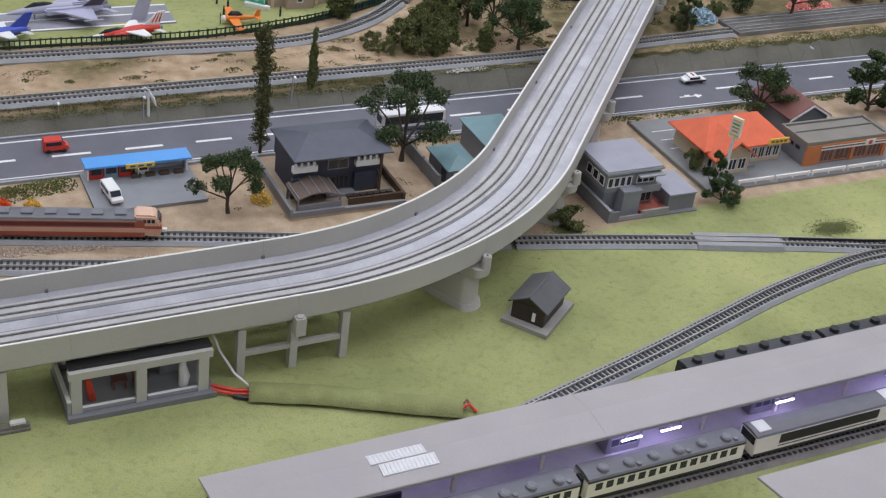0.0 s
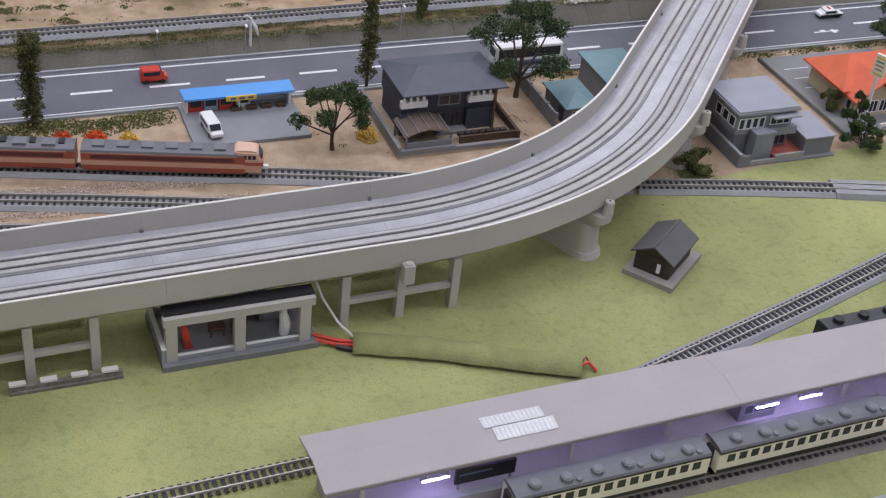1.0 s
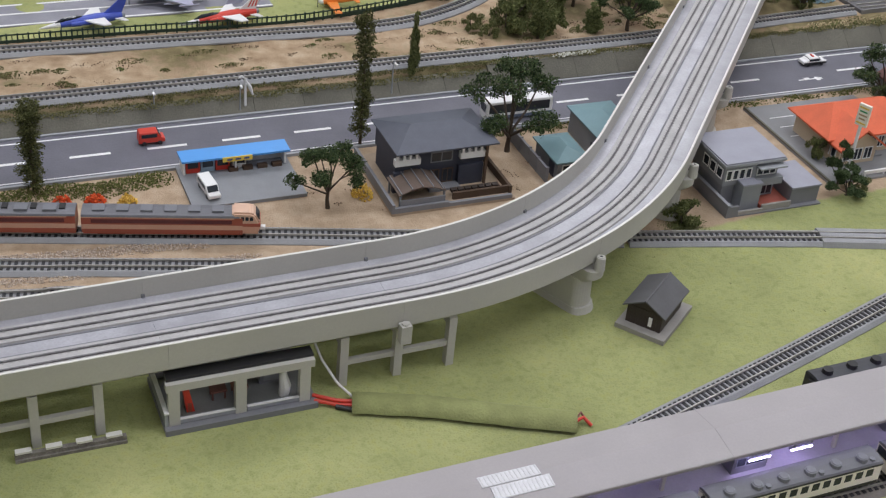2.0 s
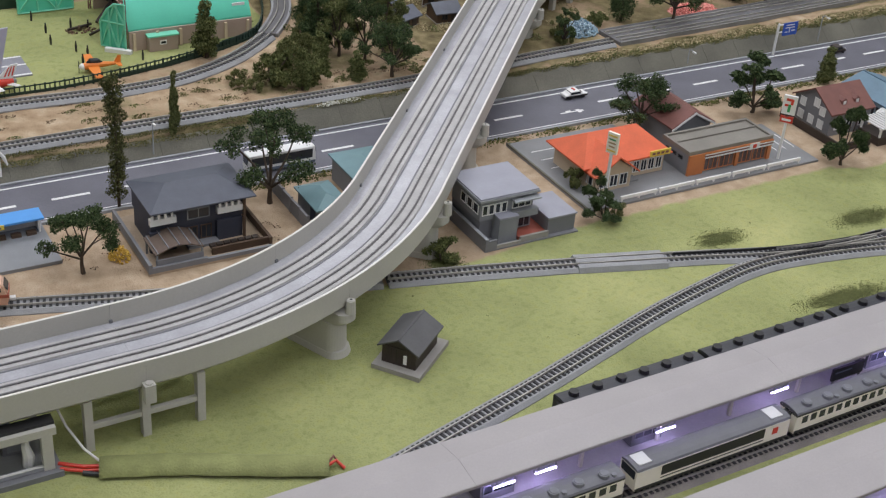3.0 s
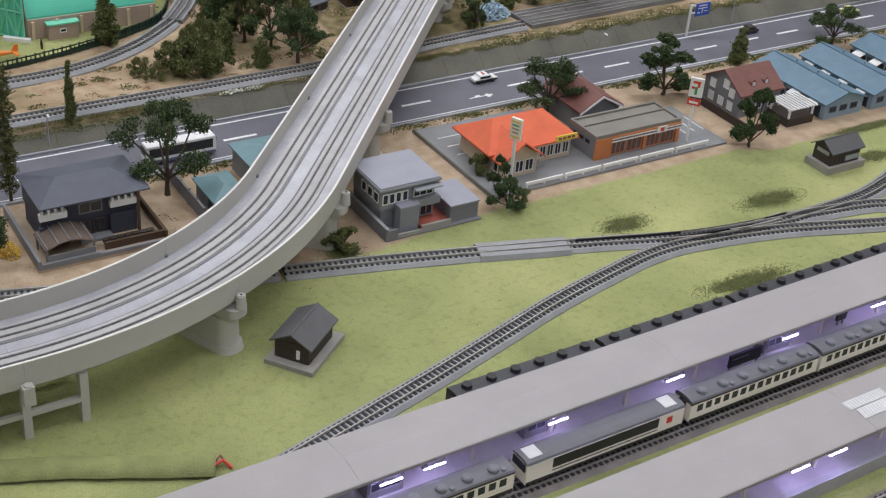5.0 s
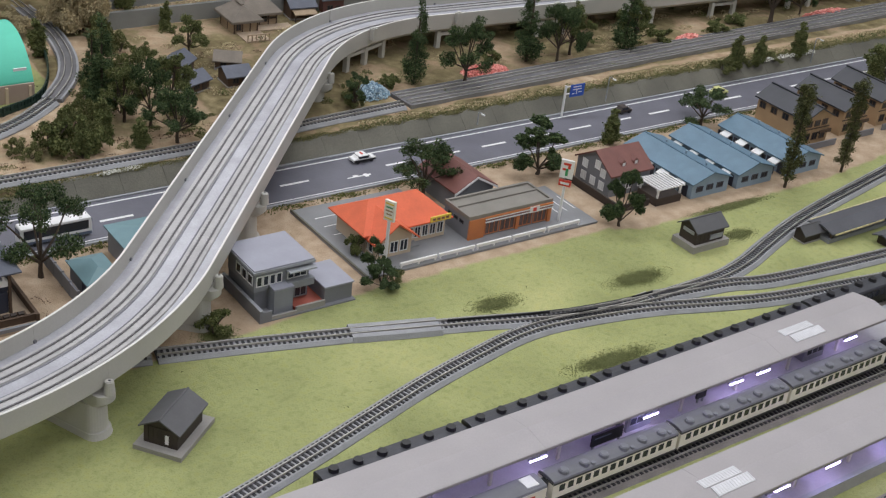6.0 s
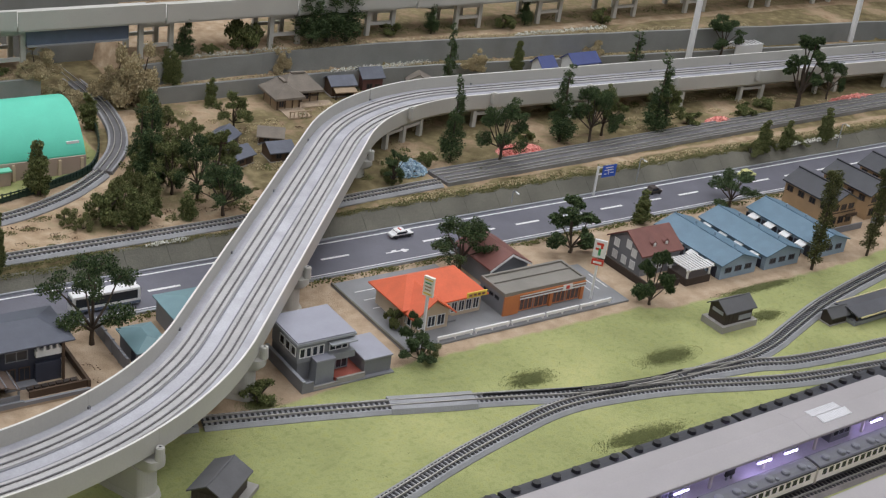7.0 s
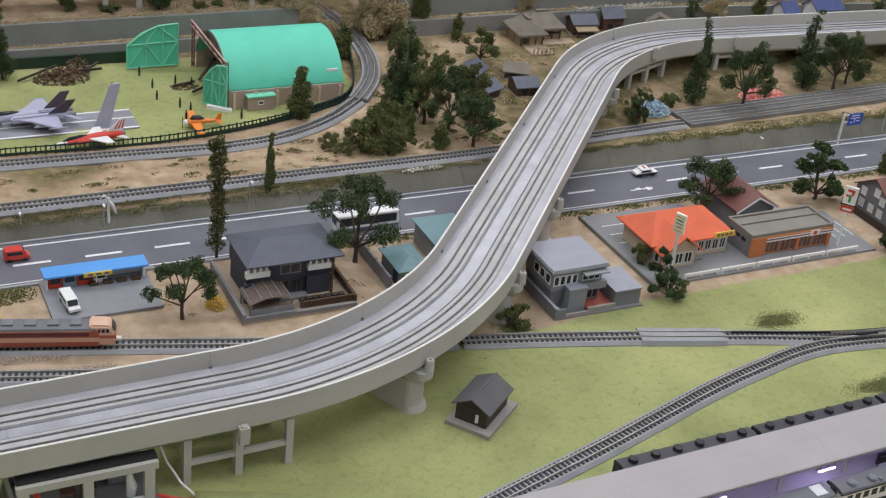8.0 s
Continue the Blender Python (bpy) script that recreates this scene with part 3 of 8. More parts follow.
TA = W2([(-19, -2.6), (-10, -1.5), (0, -0.5), (11, 0.4), (22, 1.1), (31, 3), (37, 5.2), (42.5, 7.6), (46.8, 10.4), (50.5, 13.5), (57, 18.8), (63, 23), (70, 27.5), (86, 37.5), (120, 58)])
TAL = W2([(-140, -13.5), (-100, -10.2), (-76.6, -8.0), (-62.4, -6.7), (-51.5, -5.6), (-38.4, -4.5), (-28, -3.5), (-19.2, -2.62)])
TB = W2([(-43.5, -46.2), (-29.5, -34.9), (-18.45, -26.6), (-8.55, -19.4), (-1.45, -14.0), (4.85, -9.2), (11.35, -4.85), (16.5, -1.8), (21.8, 0.0), (31.2, 1.7), (45, 2.6), (57.2, 5.0), (67, 7.2), (100, 15.4), (150, 28)])
TC = W2([(33, 3.9), (42, 5.9), (47, 6.3), (55.2, 8.3), (70.5, 12.7), (110, 24), (150, 36)])
TL2 = W2([(-140, -19), (-75.3, -12.9), (-66, -11.9), (-52, -10.6), (-38, -9.5)])
TL3 = W2([(-140, -27), (-74, -17.4), (-67.5, -16.2), (-54, -14.2)])
track(TA, "grey-ballasted model track crossing green turf", pieces=200)
track(TAL, "grey-ballasted model track beside sandy ground")
track(TB, "grey-ballasted curved siding track on green turf", pieces=200)
track(TC, "grey-ballasted siding leaving a turnout on turf", pieces=60, z=0.02)
track(TL2, "grey-ballasted storage track in brown gravel")
track(TL3, "grey-ballasted storage track in brown gravel")
FAR = [(-140, 38.2), (-60, 38.1), (-26, 38.4), (0, 38.7), (17, 39.8), (29.6, 40.5), (32.6, 40.6)]
track(FAR, "far railway track along a sandy bank", z=2.1)
LOOP = [(-140, 51), (-75, 49.2), (-54.6, 48.4), (-41.9, 47.9), (-28.7, 47.4), (-21.2, 48.7), (-14.1, 52.2), (-8.3, 57.0), (-4.4, 62.4), (-1.9, 68.2), (-0.6, 74.5), (-0.2, 80), (-0.5, 87), (-1.1, 95.5)]
track(LOOP[:8], "single railway track along the hangar field", z=2.1)
curved = track(LOOP[7:], "single railway track on a dark kerbed bed curving round the field", z=2.1, bed=M_DARKBED, ties_too=False)
for off in (-1.13, 1.13):
    bm = bmesh.new()
    sweep(bm, resample(LOOP[7:], 1.0), [(off - 0.2, -0.1), (off - 0.14, 0.42), (off + 0.14, 0.42), (off + 0.2, -0.1)])
    bmesh.ops.recalc_face_normals(bm, faces=bm.faces)
    part("bed_kerb", bm, M_BALLAST, curved, "pale grey kerb of the track bed")
track([(-56.2, -21.7), (-80, -22.6), (-140, -25)], "bare platform track without ballast base", z=-0.25, base=False)
for dv, lab in ((-19.55, "station track behind the island platform"), (-29.2, "station track in front of the island platform"), (-43.2, "station track in front of the second platform")):
    track([(-56, dv - (1.4 if dv > -25 else 0.7)), (0, dv), (150, dv + 1.8)], lab, z=-0.1, bed=M_DIRTYBED)
sw = T("turnout_switch", 0, 0, 0, 0, "black switch blades and pale check rails of a turnout", "turnout")
for nm, m, q, w in (("switch_blade", M_BLACK, [(9.0, -2.75), (13, -3.95), (17, -5.15), (21, -6.15), (25, -6.85), (29, -7.3), (33, -7.35)], 0.07), ("switch_blade", M_BLACK, [(18.0, -6.2), (21, -6.85), (25, -7.45), (28, -7.7)], 0.06), ("check_rail", M_RAIL, [(24.5, -7.6), (28, -8.0), (31.5, -8.0)], 0.06), ("check_rail", M_RAIL, [(28, -7.35), (30, -7.3), (32, -7.1)], 0.06)):
    bm = bmesh.new()
    sweep(bm, resample(q, 0.6), [(-w, 0.4), (-w, 0.655), (w, 0.655), (w, 0.4)])
    bmesh.ops.recalc_face_normals(bm, faces=bm.faces)
    part(nm, bm, m, sw)
up = T("rerailer_plate", 0, 0, 0, 0, "grey moulded rerailing ramp set in a track", "rerailer")
plate = W2([(-0.6, -0.5), (4, -0.2), (8.4, 0.15)])
for nm, sec in (("middle_plate", [(-0.3, 0.4), (-0.3, 0.58), (0.3, 0.58), (0.3, 0.4)]), ("side_ramp", [(-1.45, 0), (-1.2, 0.5), (-0.6, 0.55), (-0.6, 0.3)]), ("side_ramp", [(0.6, 0.3), (0.6, 0.55), (1.2, 0.5), (1.45, 0)])):
    bm = bmesh.new()
    sweep(bm, resample(plate, 0.5), sec)
    bmesh.ops.recalc_face_normals(bm, faces=bm.faces)
    part(nm, bm, M_BALLAST, up)
M_BEDSIDE = mat("bed_side", (0.235, 0.232, 0.23), 0.7, var=0.25, scale=30)
# raised second line beside the far track
bedline = resample([(32.5, 42.65), (36, 42.8), (54, 43.5), (84, 44.8), (130, 46.4), (220, 50)], 2)
th = T("track_bed", 0, 0, 0, 0, "long grey raised concrete bed carrying two tracks", "track bed")
for k in range(0, len(bedline) - 1, 12):
    piece = bedline[k:k + 13]
    for nm, m, sec in (("bed_slab", M_DARKBED, [(-3.1, 1.2), (-3.1, 2.5), (1.25, 2.5), (1.25, 1.2)]), ("side_wall", M_BEDSIDE, [(-3.3, 1.2), (-3.3, 2.6), (-3.1, 2.6), (-3.1, 1.2)]), ("side_wall", M_BEDSIDE, [(1.25, 1.2), (1.25, 2.6), (1.4, 2.6), (1.4, 1.2)])):
        if len(piece) < 2:
            continue
        bm = bmesh.new()
        sweep(bm, piece, sec)
        bmesh.ops.recalc_face_normals(bm, faces=bm.faces)
        part(nm, bm, m, th)
track([(32.6, 42.65), (54, 43.5), (84, 44.8), (130, 46.4), (220, 50)], "far railway track on a raised concrete bed", z=2.08, base=False, ties_too=False)
track([(33, 40.6), (54, 41.2), (84, 42.5), (130, 44.1), (220, 47.7)], "far railway track on a raised concrete bed", z=2.08, base=False, ties_too=False)

# ---- viaduct ----
VW = fillet([(-126.52, -54.67), (-23.78, -13.45), (8.72, 68.49), (185.53, 122.92)], [41.3, 32.6], 1.0)
VL = W2(VW)
dist = [0.0]
for a, b in zip(VL, VL[1:]):
    dist.append(dist[-1] + math.hypot(b[0] - a[0], b[1] - a[1]))


def along(s, off=0.0):
    """Point, and heading in degrees, at a length along the viaduct."""
    i = max(j for j, d in enumerate(dist[:-1]) if d <= s) if s > 0 else 0
    a, b = VL[i], VL[i + 1]
    t = (s - dist[i]) / (dist[i + 1] - dist[i])
    h = math.atan2(b[1] - a[1], b[0] - a[0])
    return a[0] + (b[0] - a[0]) * t - off * math.sin(h), a[1] + (b[1] - a[1]) * t + off * math.cos(h), math.degrees(h)


M_FASTEN = mat("rail_fastening", (0.35, 0.34, 0.345), 0.6, var=0.3)
viaduct = T("viaduct", 0, 0, 0, 0, "long curved pale grey double-track railway viaduct on piers", "viaduct")
RIM, DECK, SOFFIT, NEAR, FARW = 7.2, 5.55, 4.55, -3.9, 4.5
SEG = 17.6
cuts = [d for d in np.arange(92.1 - 5 * SEG, dist[-1] - 2, SEG)]
for c0, c1 in zip(cuts, cuts[1:]):
    line = [along(c0 + 0.006)[:2]] + [p for p, d in zip(VL, dist) if c0 + 0.4 < d < c1 - 0.4] + [along(c1 - 0.006)[:2]]
    bm = bmesh.new()
    sweep(bm, line, [(NEAR, SOFFIT + 0.5), (NEAR + 0.5, SOFFIT), (FARW - 0.5, SOFFIT), (FARW, SOFFIT + 0.5), (FARW, RIM), (FARW - 0.22, RIM), (FARW - 0.25, DECK), (NEAR + 0.25, DECK), (NEAR + 0.22, RIM), (NEAR, RIM)])
    bmesh.ops.recalc_face_normals(bm, faces=bm.faces)
    seg = part("deck_segment", bm, M_CONC, viaduct)
    bm = bmesh.new()
    sweep(bm, line, [(NEAR + 0.3, DECK - 0.02), (NEAR + 0.3, DECK + 0.04), (FARW - 0.3, DECK + 0.04), (FARW - 0.3, DECK - 0.02)])
    bmesh.ops.recalc_face_normals(bm, faces=bm.faces)
    part("deck_floor", bm, M_SLAB, seg, "pale lavender grey deck floor")
    # strip along each wall top, much paler than the wall plastic
    for side in (NEAR + 0.11, FARW - 0.11):
        bm = bmesh.new()
        sweep(bm, line, [(side - 0.11, RIM), (side - 0.09, RIM + 0.04), (side + 0.09, RIM + 0.04), (side + 0.11, RIM)])
        bmesh.ops.recalc_face_normals(bm, faces=bm.faces)
        part("coping", bm, M_COPING, seg, "worn whitish wall coping")
    for c in (-1.2, 2.32):
        bm = bmesh.new()
        sweep(bm, line, [(c - 1.0, DECK), (c - 0.92, DECK + 0.2), (c + 0.92, DECK + 0.2), (c + 1.0, DECK)])
        bmesh.ops.recalc_face_normals(bm, faces=bm.faces)
        part("track_slab", bm, M_TRACKSLAB, seg, "pale warm grey track slab")
        # dark strip drawn in for the shadow line along the slab's inner edge
        g = c + (1.1 if c < 0 else -1.1)
        bm = bmesh.new()
        sweep(bm, line, [(g - 0.07, DECK + 0.03), (g - 0.06, DECK + 0.1), (g + 0.06, DECK + 0.1), (g + 0.07, DECK + 0.03)])
        bmesh.ops.recalc_face_normals(bm, faces=bm.faces)
        part("slab_kerb", bm, M_GREYWALL, seg, "thin dark grey kerb beside the slab")
        for s in (-0.45, 0.45):
            bm = bmesh.new()
            sweep(bm, line, [(c + s - 0.09, DECK + 0.19), (c + s - 0.07, DECK + 0.31), (c + s + 0.07, DECK + 0.31), (c + s + 0.09, DECK + 0.19)])
            bmesh.ops.recalc_face_normals(bm, faces=bm.faces)
            part("rail", bm, M_BRASSRAIL, seg, "dull steel rail")
        bm = bmesh.new()
        n = int((c1 - c0) / 0.55)
        for k in range(n):
            x, y, h = along(c0 + (k + 0.5) * (c1 - c0) / n, c)
            ca, sa = math.cos(radians(h)), math.sin(radians(h))
            for s in (-0.58, -0.32, 0.32, 0.58):
                q = [(x + ca * p - sa * (s + o), y + sa * p + ca * (s + o)) for p, o in ((-0.09, -0.06), (0.09, -0.06), (0.09, 0.06), (-0.09, 0.06))]
                lo, hi = [[bm.verts.new((*w, DECK + z)) for w in q] for z in (0.19, 0.225)]
                bm.faces.new(hi)
                for i in range(4):
                    bm.faces.new((lo[i], lo[(i + 1) % 4], hi[(i + 1) % 4], hi[i]))
        tagged(part("fastening_run", bm, M_FASTEN, seg, "small grey rail fastenings"), kind="stuff")
    x, y, h = along(c1)
    bm = boxes((-0.13, FARW - 0.42, DECK, 0.13, FARW - 0.2, DECK + 0.3))
    ob = part("pole_socket", bm, M_GREYWALL, viaduct)
    ob.matrix_basis = pose(x * CM, y * CM, 0, 0, 0, h)


def rounded(bm, x0, x1, y0, y1, z0, z1, tx=0.0, ty=0.0):
    """A wall with round ends along y; tx, ty widen its top."""
    n = 14
    ring = []
    for z, k in ((z0, 0.0), (z1, 1.0)):
        r = (x1 - x0) / 2 + tx * k
        c = (x0 + x1) / 2
        pts = [(c + r * math.cos(math.pi * i / n), y1 + ty * k + r * 0.8 * math.sin(math.pi * i / n)) for i in range(n + 1)]
        pts += [(c - r * math.cos(math.pi * i / n), y0 - ty * k - r * 0.8 * math.sin(math.pi * i / n)) for i in range(n + 1)]
        ring.append([bm.verts.new((*p, z)) for p in pts])
    m = len(ring[0])
    for i in range(m):
        bm.faces.new((ring[0][i], ring[0][(i + 1) % m], ring[1][(i + 1) % m], ring[1][i]))
    bm.faces.new(ring[0][::-1])
    bm.faces.new(ring[1])


def wall_pier(s):
    x, y, h = along(s)
    th = T("wall_pier", x, y, 0, h, "pale grey round-ended wall pier under the viaduct", "viaduct pier", "viaduct piers")
    bm = bmesh.new()
    rounded(bm, -1.35, 1.35, -3.1, 2.7, -0.05, 0.55, -0.1, -0.1)
    part("foot", bm, M_CONC, th)
    bm = bmesh.new()
    rounded(bm, -1.2, 1.2, -2.8, 2.5, 0.55, 3.3, -0.1, -0.05)
    part("shaft", bm, M_CONC, th)
    bm = bmesh.new()
    rounded(bm, -0.95, 0.95, -3.4, 3.3, 3.3, 3.75, 0.05, 0.45)
    part("haunch", bm, M_CONC, th)
    bm = bmesh.new()
    rounded(bm, -1.0, 1.0, -3.85, 3.75, 3.75, 4.5)
    part("crosshead", bm, M_CONC, th)
    bm = bmesh.new()
    cyl(bm, 0, -4.4, 4.5, 5.75, 0.46, 0.38, 14)
    cyl(bm, 0, -4.4, 5.75, 5.82, 0.3, 0.28, 10)
    cap = part("cap", bm, M_CONC, th)
    bm = bmesh.new()
    cyl(bm, 0, -4.4, 5.82, 5.835, 0.12, 0.12, 8)
    part("socket", bm, M_BLACK, cap, "small dark mast socket")


def frame_pier(s, half=4.4, ends=(-4.4, 0, 4.4), z=0.0, cap=True):
    x, y, h = along(s)
    th = T("frame_pier", x, y, z, h, "pale grey framed pier with slim legs under the viaduct", "viaduct pier", "viaduct piers")
    for yy in (-3.2, 3.3):
        for xx in ends:
            part("leg", boxes((xx - 0.32, yy - 0.35, -0.1, xx + 0.32, yy + 0.35, SOFFIT - z)), M_CONC, th)
        for a, b in zip(ends, ends[1:]):
            part("tie_beam", boxes((a + 0.32, yy - 0.2, 1.85, b - 0.32, yy + 0.2, 2.3)), M_CONC, th)
    for xx in ends:
        part("cross_beam", boxes((xx - 0.25, -2.85, 3.6 - z * 0.6, xx + 0.25, 2.95, 4.2 - z * 0.6)), M_CONC, th)
    if cap:
        bm = bmesh.new()
        box(bm, -0.42, -4.75, 3.9, 0.42, -4.02, 5.5)
        cyl(bm, 0, -4.4, 5.5, 5.65, 0.3, 0.28, 10)
        part("cap", bm, M_CONC, th)


S_A, S_B = 92.1, 65.2
frame_pier(S_A)
frame_pier(S_B, cap=False)
frame_pier(S_B - 24)
for s in (109.3, 126.9, 144.6, 180.0):
    wall_pier(s)
S_F = 196.4
for k in range(9):
    frame_pier(S_F + 17.6 * k, ends=(-4.0, 0, 4.0) if k == 0 else (-2.4, 2.4), z=2.0)

# ---- rear viaduct ----
rear = T("rear_viaduct", 0, 0, 0, 0, "long pale grey viaduct along the back terrace", "viaduct")
for k in range(14):
    u0 = -95 + 21 * k
    part("deck_segment", boxes((u0 + 0.04, 80.6 - 0.02 * u0, 12.9, u0 + 20.96, 88 - 0.02 * u0, 13.7), (u0 + 0.04, 80.4 - 0.02 * u0, 13.2, u0 + 20.96, 80.75 - 0.02 * u0, 15.8)), M_CONC, rear)
for pu in (-97.0, -76.0, -55.0, -35.0, -14.4, 7.0, 27.6, 44.4, 61.2, 78.0, 95.0, 112.0, 129.0, 146.0, 163.0):
    v0 = 82.6 - 0.02 * pu
    zf = ground_height(pu + 0.5, v0) - 0.2
    fr = T("rear_pier", pu, v0, zf, 0, "pale grey framed pier on a terrace", "viaduct pier", "rear viaduct piers")
    for xx in (0, 4.6):
        for yy in (0, 5.4):
            part("leg", boxes((xx - 0.35, yy - 0.35, 0, xx + 0.35, yy + 0.35, 12.9 - zf)), M_CONC, fr)
        part("tie_beam", boxes((0.35, xx * 1.17 - 0.2, 1.9, 4.25, xx * 1.17 + 0.2, 2.4)), M_CONC, fr)
        part("top_beam", boxes((0.35, xx * 1.17 - 0.25, 11.9 - zf, 4.25, xx * 1.17 + 0.25, 12.7 - zf)), M_CONC, fr)
setting("underpass_back_wall", boxes((-13, 96, 1.6, 9, 96.6, 12.8)), M_WALLSTONE, "grey concrete wall closing the underpass behind the rear viaduct", "wall")
gird = T("steel_girder", -9.5, 82.0, 10.6, 0, "dark blue steel plate girder under the rear viaduct", "bridge girder")
part("web", boxes((0, 0, 0, 14.5, 0.4, 2.3)), M_STEEL, gird)
part("flange", boxes((0, -0.3, -0.2, 14.5, 0.7, 0)), M_LIGHTGREY, gird)
setting("rear_backdrop", boxes((-140, 108, -2, 220, 109, 18)), M_WALLSTONE, "plain grey board closing the back of the layout", "backboard")
for u0 in (101.0, 143.4):
    pole = T("white_pole", u0, 66.5, 2.0, 0, "tall plain white round post standing behind the viaduct", "post", "white posts")
    bm = bmesh.new()
    cyl(bm, 0, 0, 0, 45, 0.55, 0.55, 14)
    part("shaft", bm, M_WHITE, pole)
    bm = bmesh.new()
    cyl(bm, 0, 0, 0, 0.5, 0.9, 0.8, 14)
    part("foot", bm, M_WHITE, pole)

# ---- station ----
def P(name, u, v, z, label, category, group=""):
    """A thing placed along the platforms, which lie half a degree off the road's line."""
    a = radians(1.2)
    return T(name, u * math.cos(a) - v * math.sin(a) * 0, v + u * math.sin(a), z, 1.2, label, category, group)


def platform(u0, u1, v0, v1, label):
    th = P("platform", 0, 0, 0, label, "platform", "station platforms")
    part("slab", boxes((u0, v0, -0.1, u1, v1, 1.25)), M_PLATFORM, th)
    for a, b in ((v0, v0 + 0.5), (v1 - 0.5, v1)):
        part("edge", boxes((u0, a, 1.25, u1, b, 1.33)), M_LIGHTGREY, th)


platform(-57, 80, -27.1, -22.4, "grey island platform with pale edges under a canopy")
platform(-25, 110, -40.2, -35.0, "grey island platform with pale edges under a canopy")


M_LIGHTRIB = mat("skylight_rib", (0.66, 0.66, 0.68), 0.35)


M_POSTCREAM = mat("post_cream", (0.66, 0.63, 0.57), 0.5, var=0.06)


def canopy(u0, u1, v0, v1, z, label, sky):
    th = P("platform_canopy", 0, 0, 0, label, "platform canopy", "platform canopies")
    m = (v0 + v1) / 2
    edges = list(np.arange(u0, u1, 29.4)) + [u1]
    for a, b in zip(edges, edges[1:]):
        if b - a < 1:
            continue
        bm = bmesh.new()
        solid(bm, [(v0, z), (v0, z + 0.2), (m, z + 0.62), (v1, z + 0.2), (v1, z), (m, z + 0.42)], a + 0.008, b - 0.008, "x")
        part("roof_panel", bm, M_CANOPY, th)
        part("light_strip", boxes((a + 1, m - 0.9, z + 0.1, b - 1, m - 0.8, z + 0.16)), M_LEDSTRIP, th, "violet light strip under the canopy")
        part("edge_trim", boxes((a + 0.02, v0 - 0.06, z - 0.06, b - 0.02, v0 - 0.002, z + 0.16)), M_ROOFEDGE, th)
    for u in np.arange(u0 + 3, u1 - 1, 7.35):
        for y in (m - 1.15, m + 1.15):
            part("post", boxes((u - 0.13, y - 0.13, 1.2, u + 0.13, y + 0.13, z + 0.2)), M_POSTCREAM, th, "pale cream post")
        bm = bmesh.new()
        solid(bm, [(v0 + 0.5, z - 0.06), (m - 0.25, z - 0.5), (m + 0.25, z - 0.5), (v1 - 0.5, z - 0.06), (v1 - 0.5, z + 0.03), (m, z + 0.42), (v0 + 0.5, z + 0.03)], u - 0.1, u + 0.1, "x")
        part("bracket", bm, M_LIGHTGREY, th)
    for s in sky:
        bm = bmesh.new()
        for i in range(2):
            a, b = (m - 1.5, m - 0.5) if i else (m - 0.4, m + 0.6)
            za, zb = (z + 0.38, z + 0.55) if i else (z + 0.57, z + 0.53)
            sh = 0.0 if i else -0.5
            vs = [bm.verts.new(p) for p in ((s + sh, a, za), (s + sh + 4.3, a, za), (s + sh + 4.3, b, zb), (s + sh, b, zb))]
            vt = [bm.verts.new(v.co + Vector((0, 0, 0.08))) for v in vs]
            for f in ((vs[3], vs[2], vs[1], vs[0]), tuple(vt), (vs[0], vs[1], vt[1], vt[0]), (vs[1], vs[2], vt[2], vt[1]), (vs[2], vs[3], vt[3], vt[2]), (vs[3], vs[0], vt[0], vt[3])):
                bm.faces.new(f)
        sk = part("skylight", bm, M_SKYLIGHT, th, "ribbed whitish translucent skylight")
        for i in range(2):
            for k in range(14):
                x = s + (-0.5 if i else 0.0) + 0.12 + 0.31 * k
                y0 = m - 0.36 if i else m - 1.46
                bm = bmesh.new()
                vs = box(bm, x, y0, 0, x + 0.09, y0 + 0.9, 0.03)
                for q in vs:
                    q.co.z += z + 0.7 - abs(q.co.y - m) * 0.16
                part("rib", bm, M_LIGHTRIB, sk)
    return th


canopy(-58.2, 46.6, -27.2, -22.05, 4.2, "long pale grey shallow-pitched platform canopy", (-46.4, 32.9))
canopy(-20.5, 84, -40.0, -34.6, 4.2, "long pale grey shallow-pitched platform canopy", (8.8, 36.2, 64))
for base, spots in ((-26.75, (-51.1, -26.4, -22.8, -11.7, 0.0, 12.9, 23.9, 27.6, 40.5)), (-39.5, (-16, -8, 1.5, 5.5, 16, 22.5, 31, 41, 50, 60, 70))):
    for u in spots:
        lamp = P("platform_lamp", u, base, 3.05, "glowing violet-white tube lamp hanging under the canopy", "lamp", "platform lamps")
        part("tube", boxes((0, -0.08, 0.02, 1.8, 0.08, 0.1)), M_LED, lamp)
        part("housing", boxes((-0.1, -0.02, 0.1, 1.9, 0.16, 0.28)), M_LIGHTGREY, lamp)
        part("hanger", boxes((0.2, -0.04, 0.28, 0.28, 0.04, 1.2), (1.7, -0.04, 0.28, 1.78, 0.04, 1.2)), M_MIDGREY, lamp)
for u, v, w in ((-48.6, -26.3, 4.2), (-35, -24.2, 3.0), (7.3, -26.4, 3.6), (21.0, -25.6, 1.2), (36.5, -25.4, 2.4), (5, -38.2, 3.4), (33, -38.2, 3.0)):
    b = P("platform_sign", u, v, 1.25, "dark framed information board standing on the platform", "sign", "platform signs")
    part("board", boxes((0, -0.1, 0.5, w, 0.1, 1.7)), M_BLACK, b)
    part("notice_strip", boxes((0.25, -0.12, 1.2, w * 0.6, -0.1, 1.34)), M_STEEL, b)
    part("post", boxes((0.2, -0.08, 0, 0.35, 0.08, 0.5)), M_MIDGREY, b)
    part("post", boxes((w - 0.35, -0.08, 0, w - 0.2, 0.08, 0.5)), M_MIDGREY, b)
